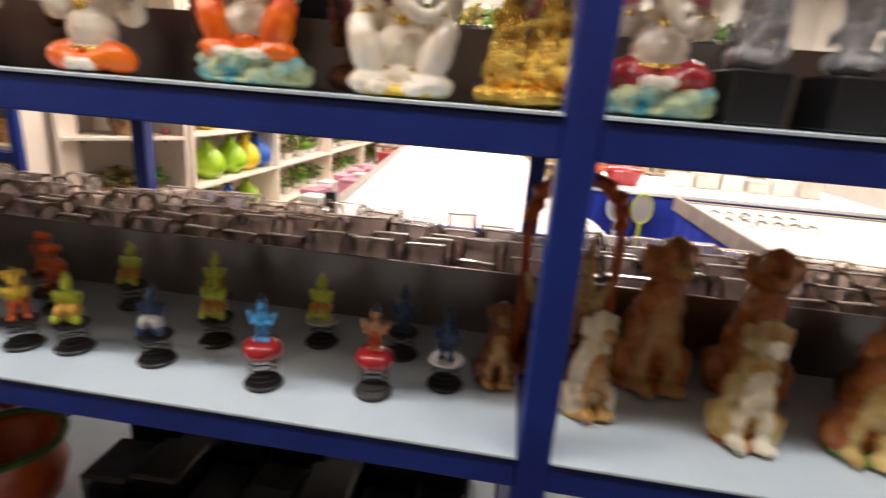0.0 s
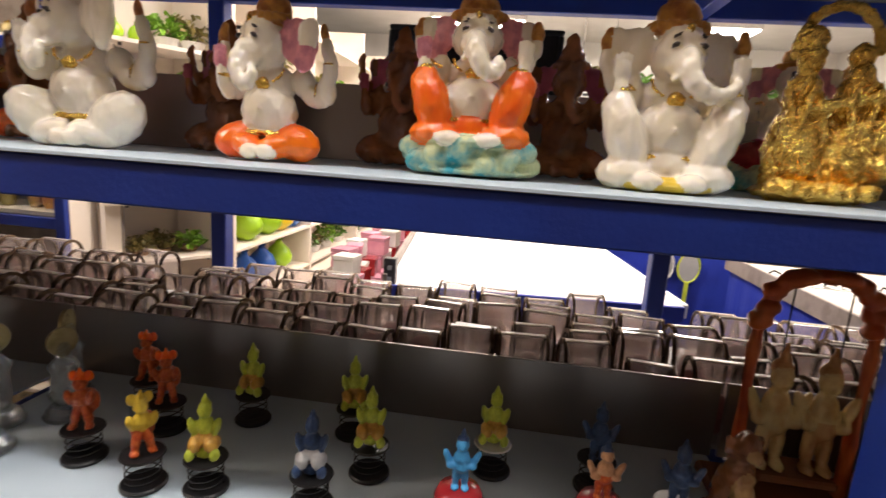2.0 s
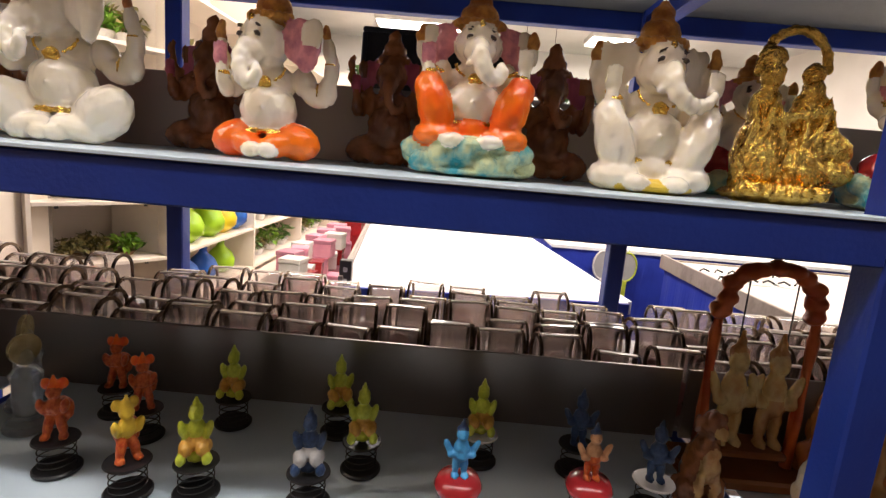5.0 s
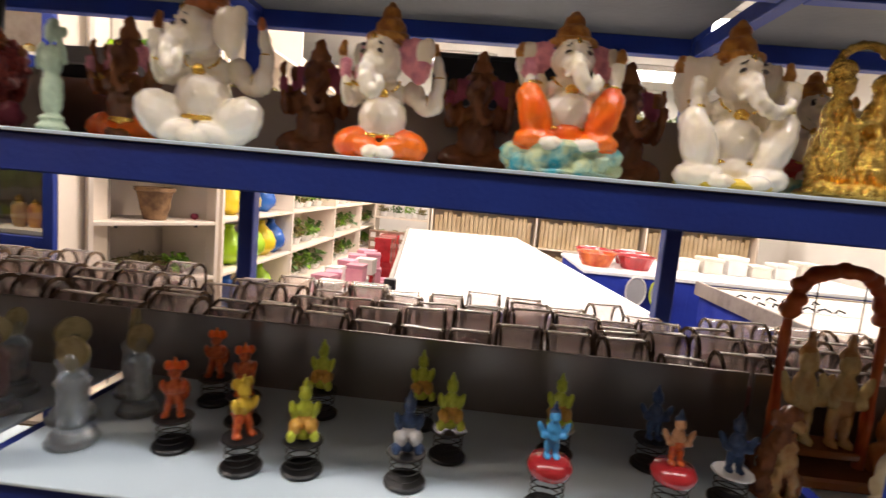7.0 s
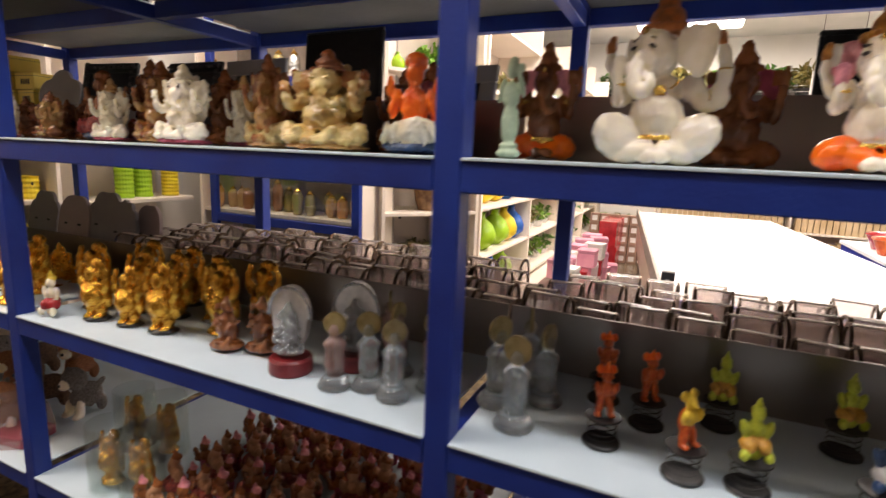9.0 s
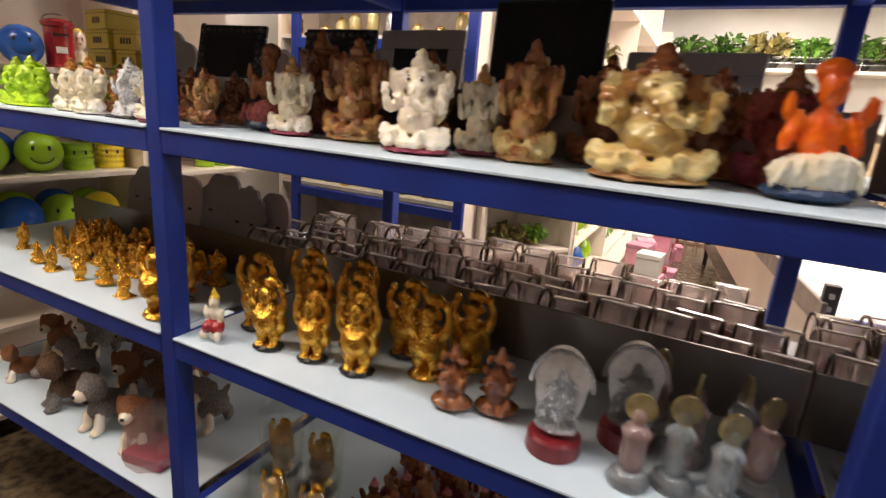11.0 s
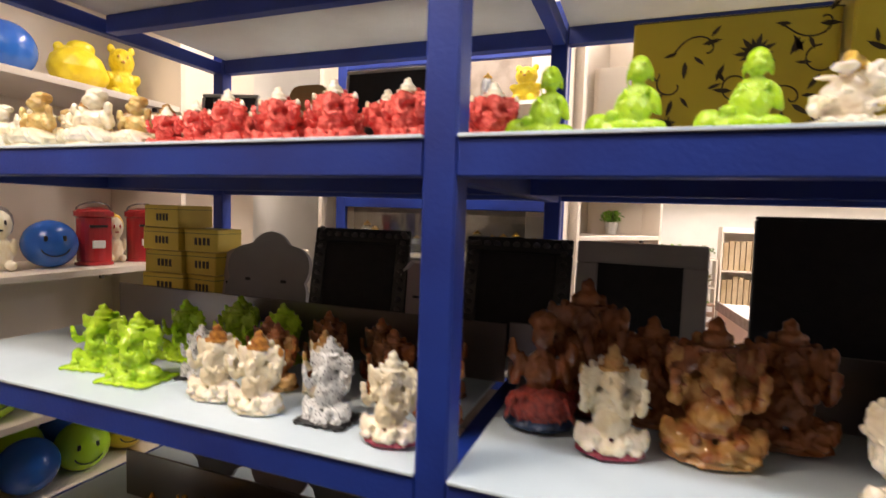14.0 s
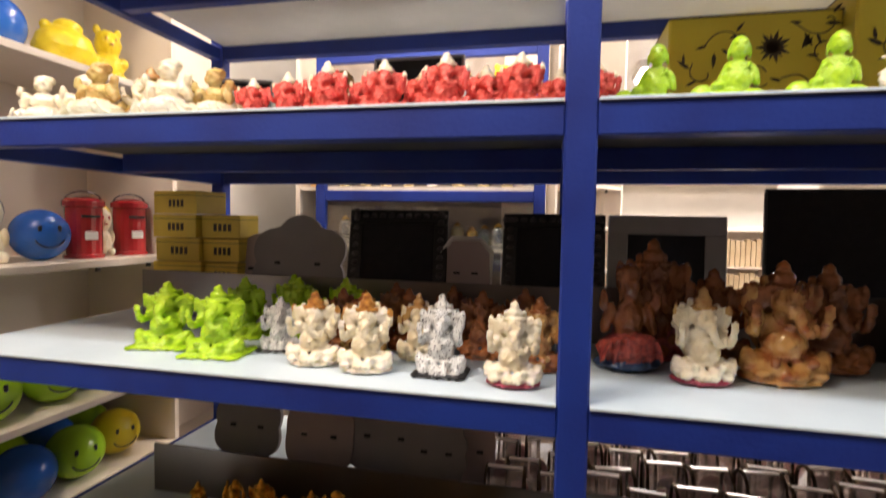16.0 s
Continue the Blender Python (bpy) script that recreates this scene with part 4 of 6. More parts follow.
def spring_toy(x, y, me, turn, label, seat="plate", size=0.086):
    t = thing("spring_toy", pose(x, y, ZB, 0, 0, turn), label, "toy", "wobbling spring toys")
    part("foot", FOOT, None, t)
    part("spring", SPRING, None, t)
    z = 0.042
    if seat == "apple":
        part("seat", APPLE, None, t, "glossy red apple-shaped seat", at=pose(0, 0, z))
        z += 0.028
        size *= 0.86
    else:
        part("plate", PALEPLATE if seat == "pale" else PLATE, None, t, at=pose(0, 0, z))
        z += 0.003
    part("figure", me, None, t, at=Matrix.LocRotScale((0, 0, z), None, (size * 0.78, size * 0.78, size)))


GREENTOY = painted(SIT, [YGREEN, BOOTS, YGREEN])
REDTOY = painted(LEAP, [FLAME, FLAME, ORANGE])
ORTOY = painted(LEAP, [YELLOW, FLAME, YELLOW])
BLUETOY = painted(STAND, [SKYBLUE, SKYBLUE, NAVY])
NAVYTOY = painted(SIT, [NAVY, GREYPLASTIC, NAVY])
TANTOY = painted(STAND, [SKIN, FLAME, NAVY])
DARKTOY = painted(STAND, [NAVY, NAVY, NAVY])
for x, y, me, turn, label, seat in (
        (1.347, 0.114, REDTOY, 20, "red-orange leaping figure on a black wire spring", "plate"),
        (1.460, 0.082, ORTOY, 50, "yellow and orange leaping figure on a black wire spring", "plate"),
        (1.539, 0.093, GREENTOY, 15, "yellow-green seated figure on a black wire spring", "plate"),
        (1.679, 0.093, NAVYTOY, 10, "dark blue and white seated figure on a wire spring", "plate"),
        (1.863, 0.074, BLUETOY, 5, "sky blue standing figure on a red apple and spring", "apple"),
        (2.024, 0.093, TANTOY, 5, "tan figure with raised arms on a red apple and spring", "apple"),
        (2.124, 0.141, DARKTOY, -10, "dark blue figure on a pale slotted disc and spring", "pale"),
        (1.731, 0.172, GREENTOY, 10, "yellow-green seated figure on a black wire spring", "plate"),
        (1.679, 0.262, GREENTOY, 20, "yellow-green seated figure in the second row", "plate"),
        (1.513, 0.262, GREENTOY, 0, "yellow-green seated figure in the second row", "plate"),
        (1.897, 0.220, GREENTOY, 0, "yellow-green seated figure on a pale disc and spring", "pale"),
        (1.405, 0.205, REDTOY, 30, "red leaping figure on a black wire spring", "plate"),
        (1.330, 0.262, REDTOY, 10, "red leaping figure in the second row", "plate"),
        (2.04, 0.215, DARKTOY, 0, "dark blue figure on a black wire spring", "plate")):
    spring_toy(x, y, me, turn, label, seat)


def glass_angel(x, y, h, tone, turn=0):
    t = thing("angel_figurine", Matrix.LocRotScale((x, y, ZB), Euler((0, 0, radians(turn))), (h, h, h)),
              "pale glassy column figurine with a disc head", "figurine", "glassy column figurines")
    part("base", lathe([(0.21, 0), (0.22, 0.03), (0.17, 0.06), (0.19, 0.09), (0.15, 0.13), (0.12, 0.16)], 20), ICE, t, smooth=True)
    part("column", lathe([(0.11, 0.16), (0.13, 0.3), (0.12, 0.5), (0.15, 0.58), (0.08, 0.66)], 16), tone, t, smooth=True)
    bm = slab([(0.15 * math.cos(a), 0.84 + 0.15 * math.sin(a)) for a in (6.2832 * i / 20 for i in range(20))], -0.02, 0.02)
    part("disc", bm, GLASSGOLD, t, "thin gold-tinted disc")
    part("head", lathe([(0.02, 0.64), (0.07, 0.68), (0.08, 0.75), (0.05, 0.82), (0.01, 0.84)], 14), tone, t, smooth=True)


GLASSGOLD = mat("gold_tinted_glass", (0.62, 0.52, 0.26), 0.2, 0.3, (0.45, 0.36, 0.16), 10, 0.2, 60, trans=0.3)
for i, (x, y, h) in enumerate(((1.214, 0.095, 0.153), (0.884, 0.070, 0.141), (0.940, 0.095, 0.145), (0.998, 0.085, 0.143), (1.045, 0.150, 0.150),
                               (1.165, 0.155, 0.160), (1.238, 0.200, 0.145), (0.955, 0.175, 0.145), (1.02, 0.215, 0.145), (1.19, 0.26, 0.15),
                               (0.90, 0.235, 0.145))):
    glass_angel(x, y, h, ROSE if i % 3 == 1 else ICE, 12 * i)


def oval_trophy(x, y, h, turn):
    t = thing("oval_trophy", Matrix.LocRotScale((x, y, ZB), Euler((0, 0, radians(turn))), (h, h, h)),
              "silver oval relief plaque on a dark red round base", "figurine", "silver plaques")
    part("base", lathe([(0.245, 0), (0.25, 0.02), (0.245, 0.15), (0.22, 0.18)], 28), DARKRED, t)
    bm = slab([((0.25 if math.sin(a) > 0 else 0.22) * math.cos(a), 0.62 + 0.38 * math.sin(a)) for a in (6.2832 * i / 32 for i in range(32))], -0.02, 0.07)
    part("plaque", bm, SILVERTOP, t)
    part("rim", tube([(0.27 * math.cos(a), -0.02, 0.64 + 0.34 * math.sin(a)) for a in (math.pi * (i / 20) for i in range(21))], 0.022, 6), CHROME, t)
    part("relief", painted(KNOT, [CHROME]), None, t, at=Matrix.LocRotScale((0, -0.05, 0.2), None, (0.5, 0.35, 0.62)))


oval_trophy(0.770, 0.085, 0.168, 8)
oval_trophy(0.865, 0.165, 0.172, 14)

GM, GMB = painted(MONK, [GOLDRES, BLACK]), painted(MONK, [GOLDRES, GOLDRES])
monks = "gold standing monks"
for x, y, h, me in ((0.182, 0.080, 0.150, GM), (0.285, 0.092, 0.142, GM), (0.386, 0.102, 0.160, GM), (0.095, 0.135, 0.172, GM), (0.218, 0.175, 0.16, GM),
                    (0.320, 0.185, 0.165, GM), (0.50, 0.165, 0.165, GMB), (0.425, 0.215, 0.165, GM), (0.555, 0.24, 0.165, GMB), (0.13, 0.26, 0.165, GM),
                    (0.265, 0.275, 0.16, GM)):
    statue("monk_statue", me, x, y, ZB, h, 14, "shiny gold standing laughing monk with raised arms", group=monks, wide=0.86)
statue("gnome_figurine", painted(SIT, [PORC, REDPAINT, YELLOW]), 0.072, 0.045, ZB, 0.112, 10, "small white figurine in red with a yellow hat", "figurine", wide=0.7)
ROCK = painted(cluster("rock", 18, 21, 0.4), [BROWN, BROWN])
for x, y, h in ((0.588, 0.098, 0.115), (0.660, 0.125, 0.12)):
    statue("rock_carving", ROCK, x, y, ZB, h, 30 * x, "rough brown resin rock carving", "figurine", "brown carvings")

# second shelf, end bay: small gold pieces
SG, SGB = painted(EL_SLAB, [GOLDRES]), painted(MONK, [GOLDRES])
small = "small gold figurines"
for i, (x, y, h) in enumerate(((-0.847, 0.135, 0.080), (-0.772, 0.19, 0.068), (-0.674, 0.085, 0.062), (-0.590, 0.078, 0.072), (-0.462, 0.075, 0.075),
                               (-0.384, 0.092, 0.074), (-0.277, 0.075, 0.068), (-0.72, 0.28, 0.09), (-0.80, 0.27, 0.08))):
    statue("gold_figurine", (SG, SGB, painted(KNOT, [GOLDRES]))[i % 3], x, y, ZB, h, 37 * i % 50 - 25, "small shiny gold figurine on the white shelf", "figurine", small)
for i in range(20):
    x, y = -0.72 + 0.057 * (i % 10) + 0.02 * (i // 10), 0.17 + 0.085 * (i // 10) + 0.01 * (i % 2)
    statue("gold_figurine", (SGB, SG)[i % 2], x, y, ZB, 0.085 + 0.012 * (i % 3), (i * 31) % 40 - 20, "small amber-gold figurine in a back row", "figurine", small)
statue("monk_statue", GMB, -0.112, 0.055, ZB, 0.172, 10, "large gold laughing monk with a round belly", wide=1.0)
statue("monk_statue", GMB, -0.165, 0.135, ZB, 0.165, 10, "large gold laughing monk behind another", wide=0.9)

# ---- clear arched boxes on the far half of the second shelf ----
def arch_outline(w, h, n=10):
    return [(-w, 0.0), (-w, h - w)] + [(-w * math.cos(a), h - w + w * math.sin(a)) for a in (math.pi * i / n for i in range(1, n))] + [(w, h - w), (w, 0.0)]


def arch_shell(w, h, length, t):
    """An arched tunnel: thin wall, open at both ends, run along x."""
    bm = bmesh.new()
    o, i = arch_outline(w, h), arch_outline(w - t, h - t)
    rows = []
    for x in (-length / 2, length / 2):
        rows.append([[bm.verts.new((x, y, z)) for y, z in ring] for ring in (o, i)])
    n = len(o)
    for k in range(n - 1):
        for r in (0, 1):
            q = (rows[0][r][k], rows[0][r][k + 1], rows[1][r][k + 1], rows[1][r][k])
            bm.faces.new(q if r == 0 else q[::-1])
        for e in (0, 1):
            bm.faces.new((rows[e][0][k], rows[e][1][k], rows[e][1][k + 1], rows[e][0][k + 1]))
    return bm


BW, BH, BL = 0.035, 0.136, 0.080
def arch_sheet(w, h, length):
    """The thin clear skin of the tunnel, run along x."""
    bm = bmesh.new()
    o = arch_outline(w, h)
    ra, rb = ([bm.verts.new((x, y, z)) for y, z in o] for x in (-length / 2, length / 2))
    for k in range(len(o) - 1):
        bm.faces.new((ra[k], ra[k + 1], rb[k + 1], rb[k]))
    return bm


SHELL = link_mesh("shell", arch_sheet(BW, BH, BL), ACRYL, True)
RIM = link_mesh("rim", arch_shell(BW + 0.0012, BH + 0.0012, 0.0050, 0.0065), GILT)
# Pale strip on the arch's crown stands for lamps reflected in the acrylic.
GLINT_PALE = mat("painted_top_glint", (0.88, 0.80, 0.77), 0.25, 0, (0.72, 0.62, 0.58), 40, 0.1, 60, coat=0.4)
TOPGLINT = link_mesh("top_edge", box(-BL / 2 + 0.002, BL / 2 - 0.002, -0.008, 0.004, BH - 0.0026, BH + 0.0006, 0.001), GLINT_PALE)
BOXFOOT = link_mesh("box_foot", box(-BL / 2, BL / 2, -BW, BW, 0, 0.010, 0.002), GREYPLASTIC)
CHARM = [link_mesh("charm", lathe([(0.008, 0.010), (0.018, 0.022), (0.014, 0.045), (0.017, 0.066), (0.006, 0.082)], 12), m, True)
         for m in (mat("rose_charm", (0.42, 0.16, 0.17), 0.4), mat("plum_charm", (0.10, 0.05, 0.16), 0.4), mat("straw_charm", (0.55, 0.42, 0.22), 0.4),
                   mat("pearl_charm", (0.62, 0.58, 0.56), 0.3))]
DISC = [link_mesh("tag", slab([(0.024 * math.cos(a), 0.070 + 0.024 * math.sin(a)) for a in (6.2832 * i / 18 for i in range(18))], -0.0015, 0.0015), m)
        for m in (ROSE, mat("plum_tag", (0.26, 0.09, 0.20), 0.35), mat("dusky_rose_tag", (0.58, 0.24, 0.26), 0.35), mat("pearl_tag", (0.60, 0.52, 0.50), 0.35))]
keep = thing("keepsake_box", pose(0, 0, ZB), "clear arched acrylic keepsake box with dark gilt rims", "keepsake box", "clear keepsake boxes")
part("shell", SHELL, None, keep)
part("rim", RIM, None, keep, at=pose(-BL / 2, 0, 0))
part("rim", RIM, None, keep, at=pose(BL / 2, 0, 0))
part("box_foot", BOXFOOT, None, keep)
part("top_edge", TOPGLINT, None, keep, "pale strip standing for the highlight along the top")
first = None
rnd = random.Random(11)
rows_y = (0.395, 0.475, 0.555, 0.635, 0.715)
for r, y in enumerate(rows_y):
    x = -0.16 + (0.02, 0.055, 0.0, 0.04, 0.015)[r]
    while x < 3.25:
        near = min(abs(x - p) for p in POSTS)
        m = Matrix.LocRotScale((x, y + rnd.uniform(-0.010, 0.010), ZB), Euler((0, 0, radians(rnd.uniform(-9, 9)))), (rnd.uniform(0.85, 1.08), 1, rnd.uniform(0.90, 1.12)))
        if near > 0.045 or y < 0.6:
            if first is None:
                keep.matrix_basis, ob, first = pose(x, y, ZB), keep, keep
            else:
                ob = copy_thing(keep, m)
            k = rnd.random()
            if k < 0.75:
                part("charm", CHARM[int(k * 100) % 4], None, ob, at=pose(rnd.uniform(-0.01, 0.01), 0, 0))
            if k > (0.2 if x < 1.1 else 0.5):
                part("tag", DISC[int(k * 100) % 3 if x < 1.1 else (0, 3)[int(k * 100) % 2]], None, ob, at=pose(rnd.uniform(-0.012, 0.012), -BW + 0.006, 0))
        x += rnd.choice((0.090, 0.094, 0.098, 0.106))

# ---- boards and picture frames on the far half of the shelves ----


def wavy(w, h, lobes, depth):
    pts = []
    for i in range(64):
        a = 6.2832 * i / 64
        k = 1 + depth * abs(math.sin(lobes * a / 2)) - depth
        pts.append((w * k * math.cos(a), h * k * math.sin(a)))
    return pts


def plain_board(x, y, z, w, h, lobes, material, turn=0, tilt=-10):
    t = thing("wall_plaque", pose(x, y, z + h / 2 * 0.97, tilt, 0, turn), "grey card back of a scalloped wall plaque leaning on the shelf", "plaque", "plaque backs")
    part("back_board", slab(wavy(w / 2, h / 2, lobes, 0.16 if lobes == 6 else 0.10), 0, 0.012), material, t)
    for k in (-1, 1):
        part("hook", box(k * w * 0.2 - 0.008, k * w * 0.2 + 0.008, -0.004, -0.0005, -0.004, 0.004, 0.001), BLACK, t)


for x, y, w, h, lobes, m in ((-0.83, 0.50, 0.20, 0.23, 8, GREYCARD), (-0.62, 0.49, 0.20, 0.23, 4, PINKCARD), (-0.45, 0.50, 0.22, 0.25, 8, GREYCARD),
                             (-0.31, 0.47, 0.15, 0.23, 14, GREYCARD), (-0.24, 0.51, 0.14, 0.22, 4, PINKCARD)):
    plain_board(x, y, ZB, w, h, lobes, m)
plain_board(-0.697, 0.52, ZC3, 0.28, 0.255, 6, GREYCARD)
plain_board(-0.82, 0.56, ZC3, 0.18, 0.21, 4, PINKCARD)



def photo_frame(x, y, z, w, h, border, rim, tilt=-14, turn=0, label="", beads=False, strut=True):
    t = thing("photo_frame", pose(x, y, z + 0.002, tilt, 0, turn), label, "picture frame", "photo frames on the shelves")
    part("backing", box(-w / 2 + border * 0.9, w / 2 - border * 0.9, 0.004, 0.010, border * 0.9, h - border * 0.9), FELT, t, "matt black backing")
    bm = bmesh.new()
    add_box(bm, -w / 2, w / 2, 0, 0.014, 0, border, 0.003)
    add_box(bm, -w / 2, w / 2, 0, 0.014, h - border, h, 0.003)
    add_box(bm, -w / 2, -w / 2 + border, 0.0002, 0.0138, border, h - border, 0.003)
    add_box(bm, w / 2 - border, w / 2, 0.0002, 0.0138, border, h - border, 0.003)
    fr = part("border", bm, rim, t)
    if beads:
        n = int((2 * w + 2 * h) / 0.022)
        for i in range(n):
            d = i / n * (2 * w + 2 * h)
            if d < w:
                p = (-w / 2 + d, border / 2)
            elif d < w + h:
                p = (w / 2 - border / 2, d - w)
            elif d < 2 * w + h:
                p = (w / 2 - (d - w - h), h - border / 2)
            else:
                p = (-w / 2 + border / 2, 2 * w + 2 * h - d)
            part("bead", BEAD, None, fr, at=pose(p[0], 0, p[1]))
    if strut:
        part("strut", slab([(-0.02, 0), (0.02, 0), (0.012, h * 0.7), (-0.012, h * 0.7)], 0.0145, 0.018), BLACK, t)


t = thing("octagon_plaque", pose(-0.262, 0.545, ZC3 + 0.10, -8, 0, 6), "white eight-sided framed plaque turned to its back", "plaque")
octo = [(sx * a, sz * b) for sx, sz, a, b in ((1, -1, 0.034, 0.098), (1, -1, 0.062, 0.066), (1, 1, 0.062, 0.066), (1, 1, 0.034, 0.098),
                                              (-1, 1, 0.034, 0.098), (-1, 1, 0.062, 0.066), (-1, -1, 0.062, 0.066), (-1, -1, 0.034, 0.098))]
part("back_board", slab([(x * 0.92, z * 0.94) for x, z in octo], 0.001, 0.010), PINKCARD, t)
part("rim", tube([(x, 0.004, z) for x, z in octo], 0.0065, 6, closed=True), WHITEPOT, t, "white moulded rim")
for k in (-1, 1):
    part("hook", box(k * 0.022 - 0.008, k * 0.022 + 0.008, -0.003, 0.0005, 0.010, 0.016, 0.001), BLACK, t)

BEAD = link_mesh("bead", lathe([(0.004, -0.004), (0.009, 0), (0.006, 0.006), (0.002, 0.008)], 8), STEEL, True)
photo_frame(-0.43, 0.50, ZC3, 0.25, 0.27, 0.035, BLACK, -12, 6, "black beaded easel picture frame standing on the shelf", True)
photo_frame(-0.055, 0.53, ZC3, 0.24, 0.265, 0.035, BLACK, -12, 0, "black beaded easel picture frame beside a post", True)
photo_frame(0.198, 0.56, ZC3, 0.255, 0.26, 0.045, GREYPLASTIC, -6, -4, "grey plastic picture frame with a black backing")
photo_frame(0.532, 0.55, ZC3, 0.265, 0.322, 0.006, BLACK, -4, -3, "large plain black picture frame back")
photo_frame(0.83, 0.58, ZC3, 0.27, 0.23, 0.045, GREYPLASTIC, -12, -6, "grey plastic picture frame with a black backing")
photo_frame(1.79, 0.56, ZC3, 0.34, 0.265, 0.010, BLACK, -8, 0, "wide plain black picture frame back")
photo_frame(-0.925, 0.60, ZD, 0.17, 0.245, 0.010, GREYPLASTIC, -14, 18, "dark picture frame back with a grey edge")
photo_frame(-0.412, 0.60, ZD, 0.245, 0.268, 0.008, GREYPLASTIC, -6, 0, "black picture frame back with a thin pale edge")
for x, m in ((-0.655, mat("plywood_back", (0.42, 0.26, 0.10), 0.6, 0, (0.34, 0.20, 0.07), 6, 0.1, 80)), (-0.16, GREYCARD)):
    t = thing("wooden_plaque", pose(x, 0.60, ZD, -8), "brown round-cornered wooden plaque back", "plaque")
    w, h, r = 0.06, 0.245 if x < -0.5 else 0.12, 0.03
    out = [(sx * (w - r) + r * math.cos(a), (h - r if i < 2 else r) + r * math.sin(a)) for i, (sx, a0) in
           enumerate(((1, 0), (-1, 90), (-1, 180), (1, 270))) for a in (radians(a0 + 30 * j) for j in range(4))]
    part("board", slab(out, 0, 0.012), m, t)

# ---- cartons and the flowered gift boxes ----


def carton(x, y, z, w, d, h, turn):
    t = thing("small_carton", pose(x, y, z, 0, 0, turn), "mustard yellow small carton with printed marks, in a stack", "box", "stacked mustard cartons")
    part("body", box(-w / 2, w / 2, -d / 2, d / 2, 0, h, 0.002), CARTON, t)
    part("lid_seam", box(-w / 2 - 0.0008, w / 2 + 0.0008, -d / 2 - 0.0008, d / 2 + 0.0008, h * 0.80, h * 0.82), INK, t)
    for k in range(4):
        part("print_mark", box(-0.02 + 0.014 * k, -0.011 + 0.014 * k, -d / 2 - 0.001, -d / 2 - 0.0002, h * 0.3, h * 0.62), INK, t)


for lev in range(4):
    carton(-1.062 + 0.006 * (lev % 2), 0.575, ZC3 + 0.064 * lev + 0.055, (0.142, 0.135, 0.142, 0.150)[lev], 0.11, 0.062, 5 - 4 * lev)
    if lev < 3:
        carton(-0.928 - 0.004 * lev, 0.585, ZC3 + 0.064 * lev + 0.055, 0.112, 0.10, 0.062, -6 + 5 * lev)
carton(-1.045, 0.575, ZC3, 0.15, 0.12, 0.054, 4)
carton(-0.925, 0.585, ZC3, 0.075, 0.10, 0.054, -3)


def leaf_print(bm, cx, cz, size, turn, y):
    """A flat pointed leaf of print."""
    a = radians(turn)
    pts = []
    for u, v in ((0, 0), (0.3, 0.14), (0.65, 0.12), (1, 0), (0.65, -0.10), (0.3, -0.12)):
        pts.append(bm.verts.new((cx + size * (u * math.cos(a) - v * math.sin(a)), y, cz + size * (u * math.sin(a) + v * math.cos(a)))))
    bm.faces.new(pts)


def scroll(cx, cz, size, turn, y, flip=1):
    """A curling stem that tightens into a spiral."""
    pts = []
    for i in range(22):
        k = i / 21
        a = radians(turn) + flip * 5.2 * k * k
        r = size * (1 - 0.72 * k)
        pts.append((cx + size * 0.8 * k + r * math.cos(a), y, cz + r * math.sin(a)))
    return tube(pts, 0.0013, 4)


def gift_box(x, y, z, w, d, h, seed, turn=0):
    t = thing("gift_box", pose(x, y, z, 0, 0, turn), "mustard yellow gift box printed with dark brown flowers", "box", "flowered gift boxes")
    part("body", box(-w / 2, w / 2, -d / 2, d / 2, 0, h, 0.004), FLORAL, t)
    part("lid_edge", box(-w / 2 - 0.0012, w / 2 + 0.0012, -d / 2 - 0.0006, d / 2 + 0.0012, h * 0.985, h * 0.992), INK, t)
    r = random.Random(seed)
    yy = -d / 2 - 0.0009
    for k, (u, v) in enumerate(((0.62, 0.74), (0.20, 0.30), (0.93, 0.28), (0.40, 0.12))):
        bm = bmesh.new()
        size = (0.034, 0.017, 0.022, 0.015)[k]
        for j in range(14):
            leaf_print(bm, -w / 2 + w * u, h * v, size * (0.8 + 0.2 * (j % 2)), 360 / 14 * j, yy)
        part("flower_print", bm, INK, t, "dark brown printed flower")
    for k, (u, v, a, f) in enumerate(((0.16, 0.55, 100, 1), (0.30, 0.80, 200, -1), (0.46, 0.50, 20, 1), (0.74, 0.46, 150, -1), (0.86, 0.66, 60, 1), (0.28, 0.16, 240, 1), (0.60, 0.24, 330, -1),
                                      (0.84, 0.90, 180, 1))):
        cx, cz = -w / 2 + w * u, h * v
        part("stem_print", scroll(cx, cz, 0.026 + 0.008 * (k % 3), a, yy, f), INK, t)
        for j in range(5):
            b = a + 55 * j + r.uniform(-15, 15)
            bm = bmesh.new()
            leaf_print(bm, cx + 0.013 * j - 0.02, cz + 0.022 * math.sin(radians(b)), 0.024 + 0.008 * (j % 2), b, yy)
            part("leaf_print", bm, INK, t)


gift_box(0.325, 0.57, ZD, 0.315, 0.20, 0.265, 4)
gift_box(0.655, 0.53, ZD, 0.33, 0.22, 0.30, 9, -3)

# ---- swing under an arch and the animal figures past the post ----
sw = thing("swing_ornament", pose(2.30, 0.25, ZB), "orange-red flowered arch swing ornament with a seated couple", "ornament")
arc = [(-0.07, 0, 0.0), (-0.07, 0, 0.10), (-0.072, 0, 0.22)] + [(-0.07 * math.cos(a), 0, 0.255 + 0.07 * math.sin(a)) for a in (math.pi * i / 10 for i in range(11))] + [
    (0.072, 0, 0.22), (0.07, 0, 0.10), (0.07, 0, 0.0)]
part("arch", tube(arc, 0.009, 8), FLAME, sw, smooth=True)
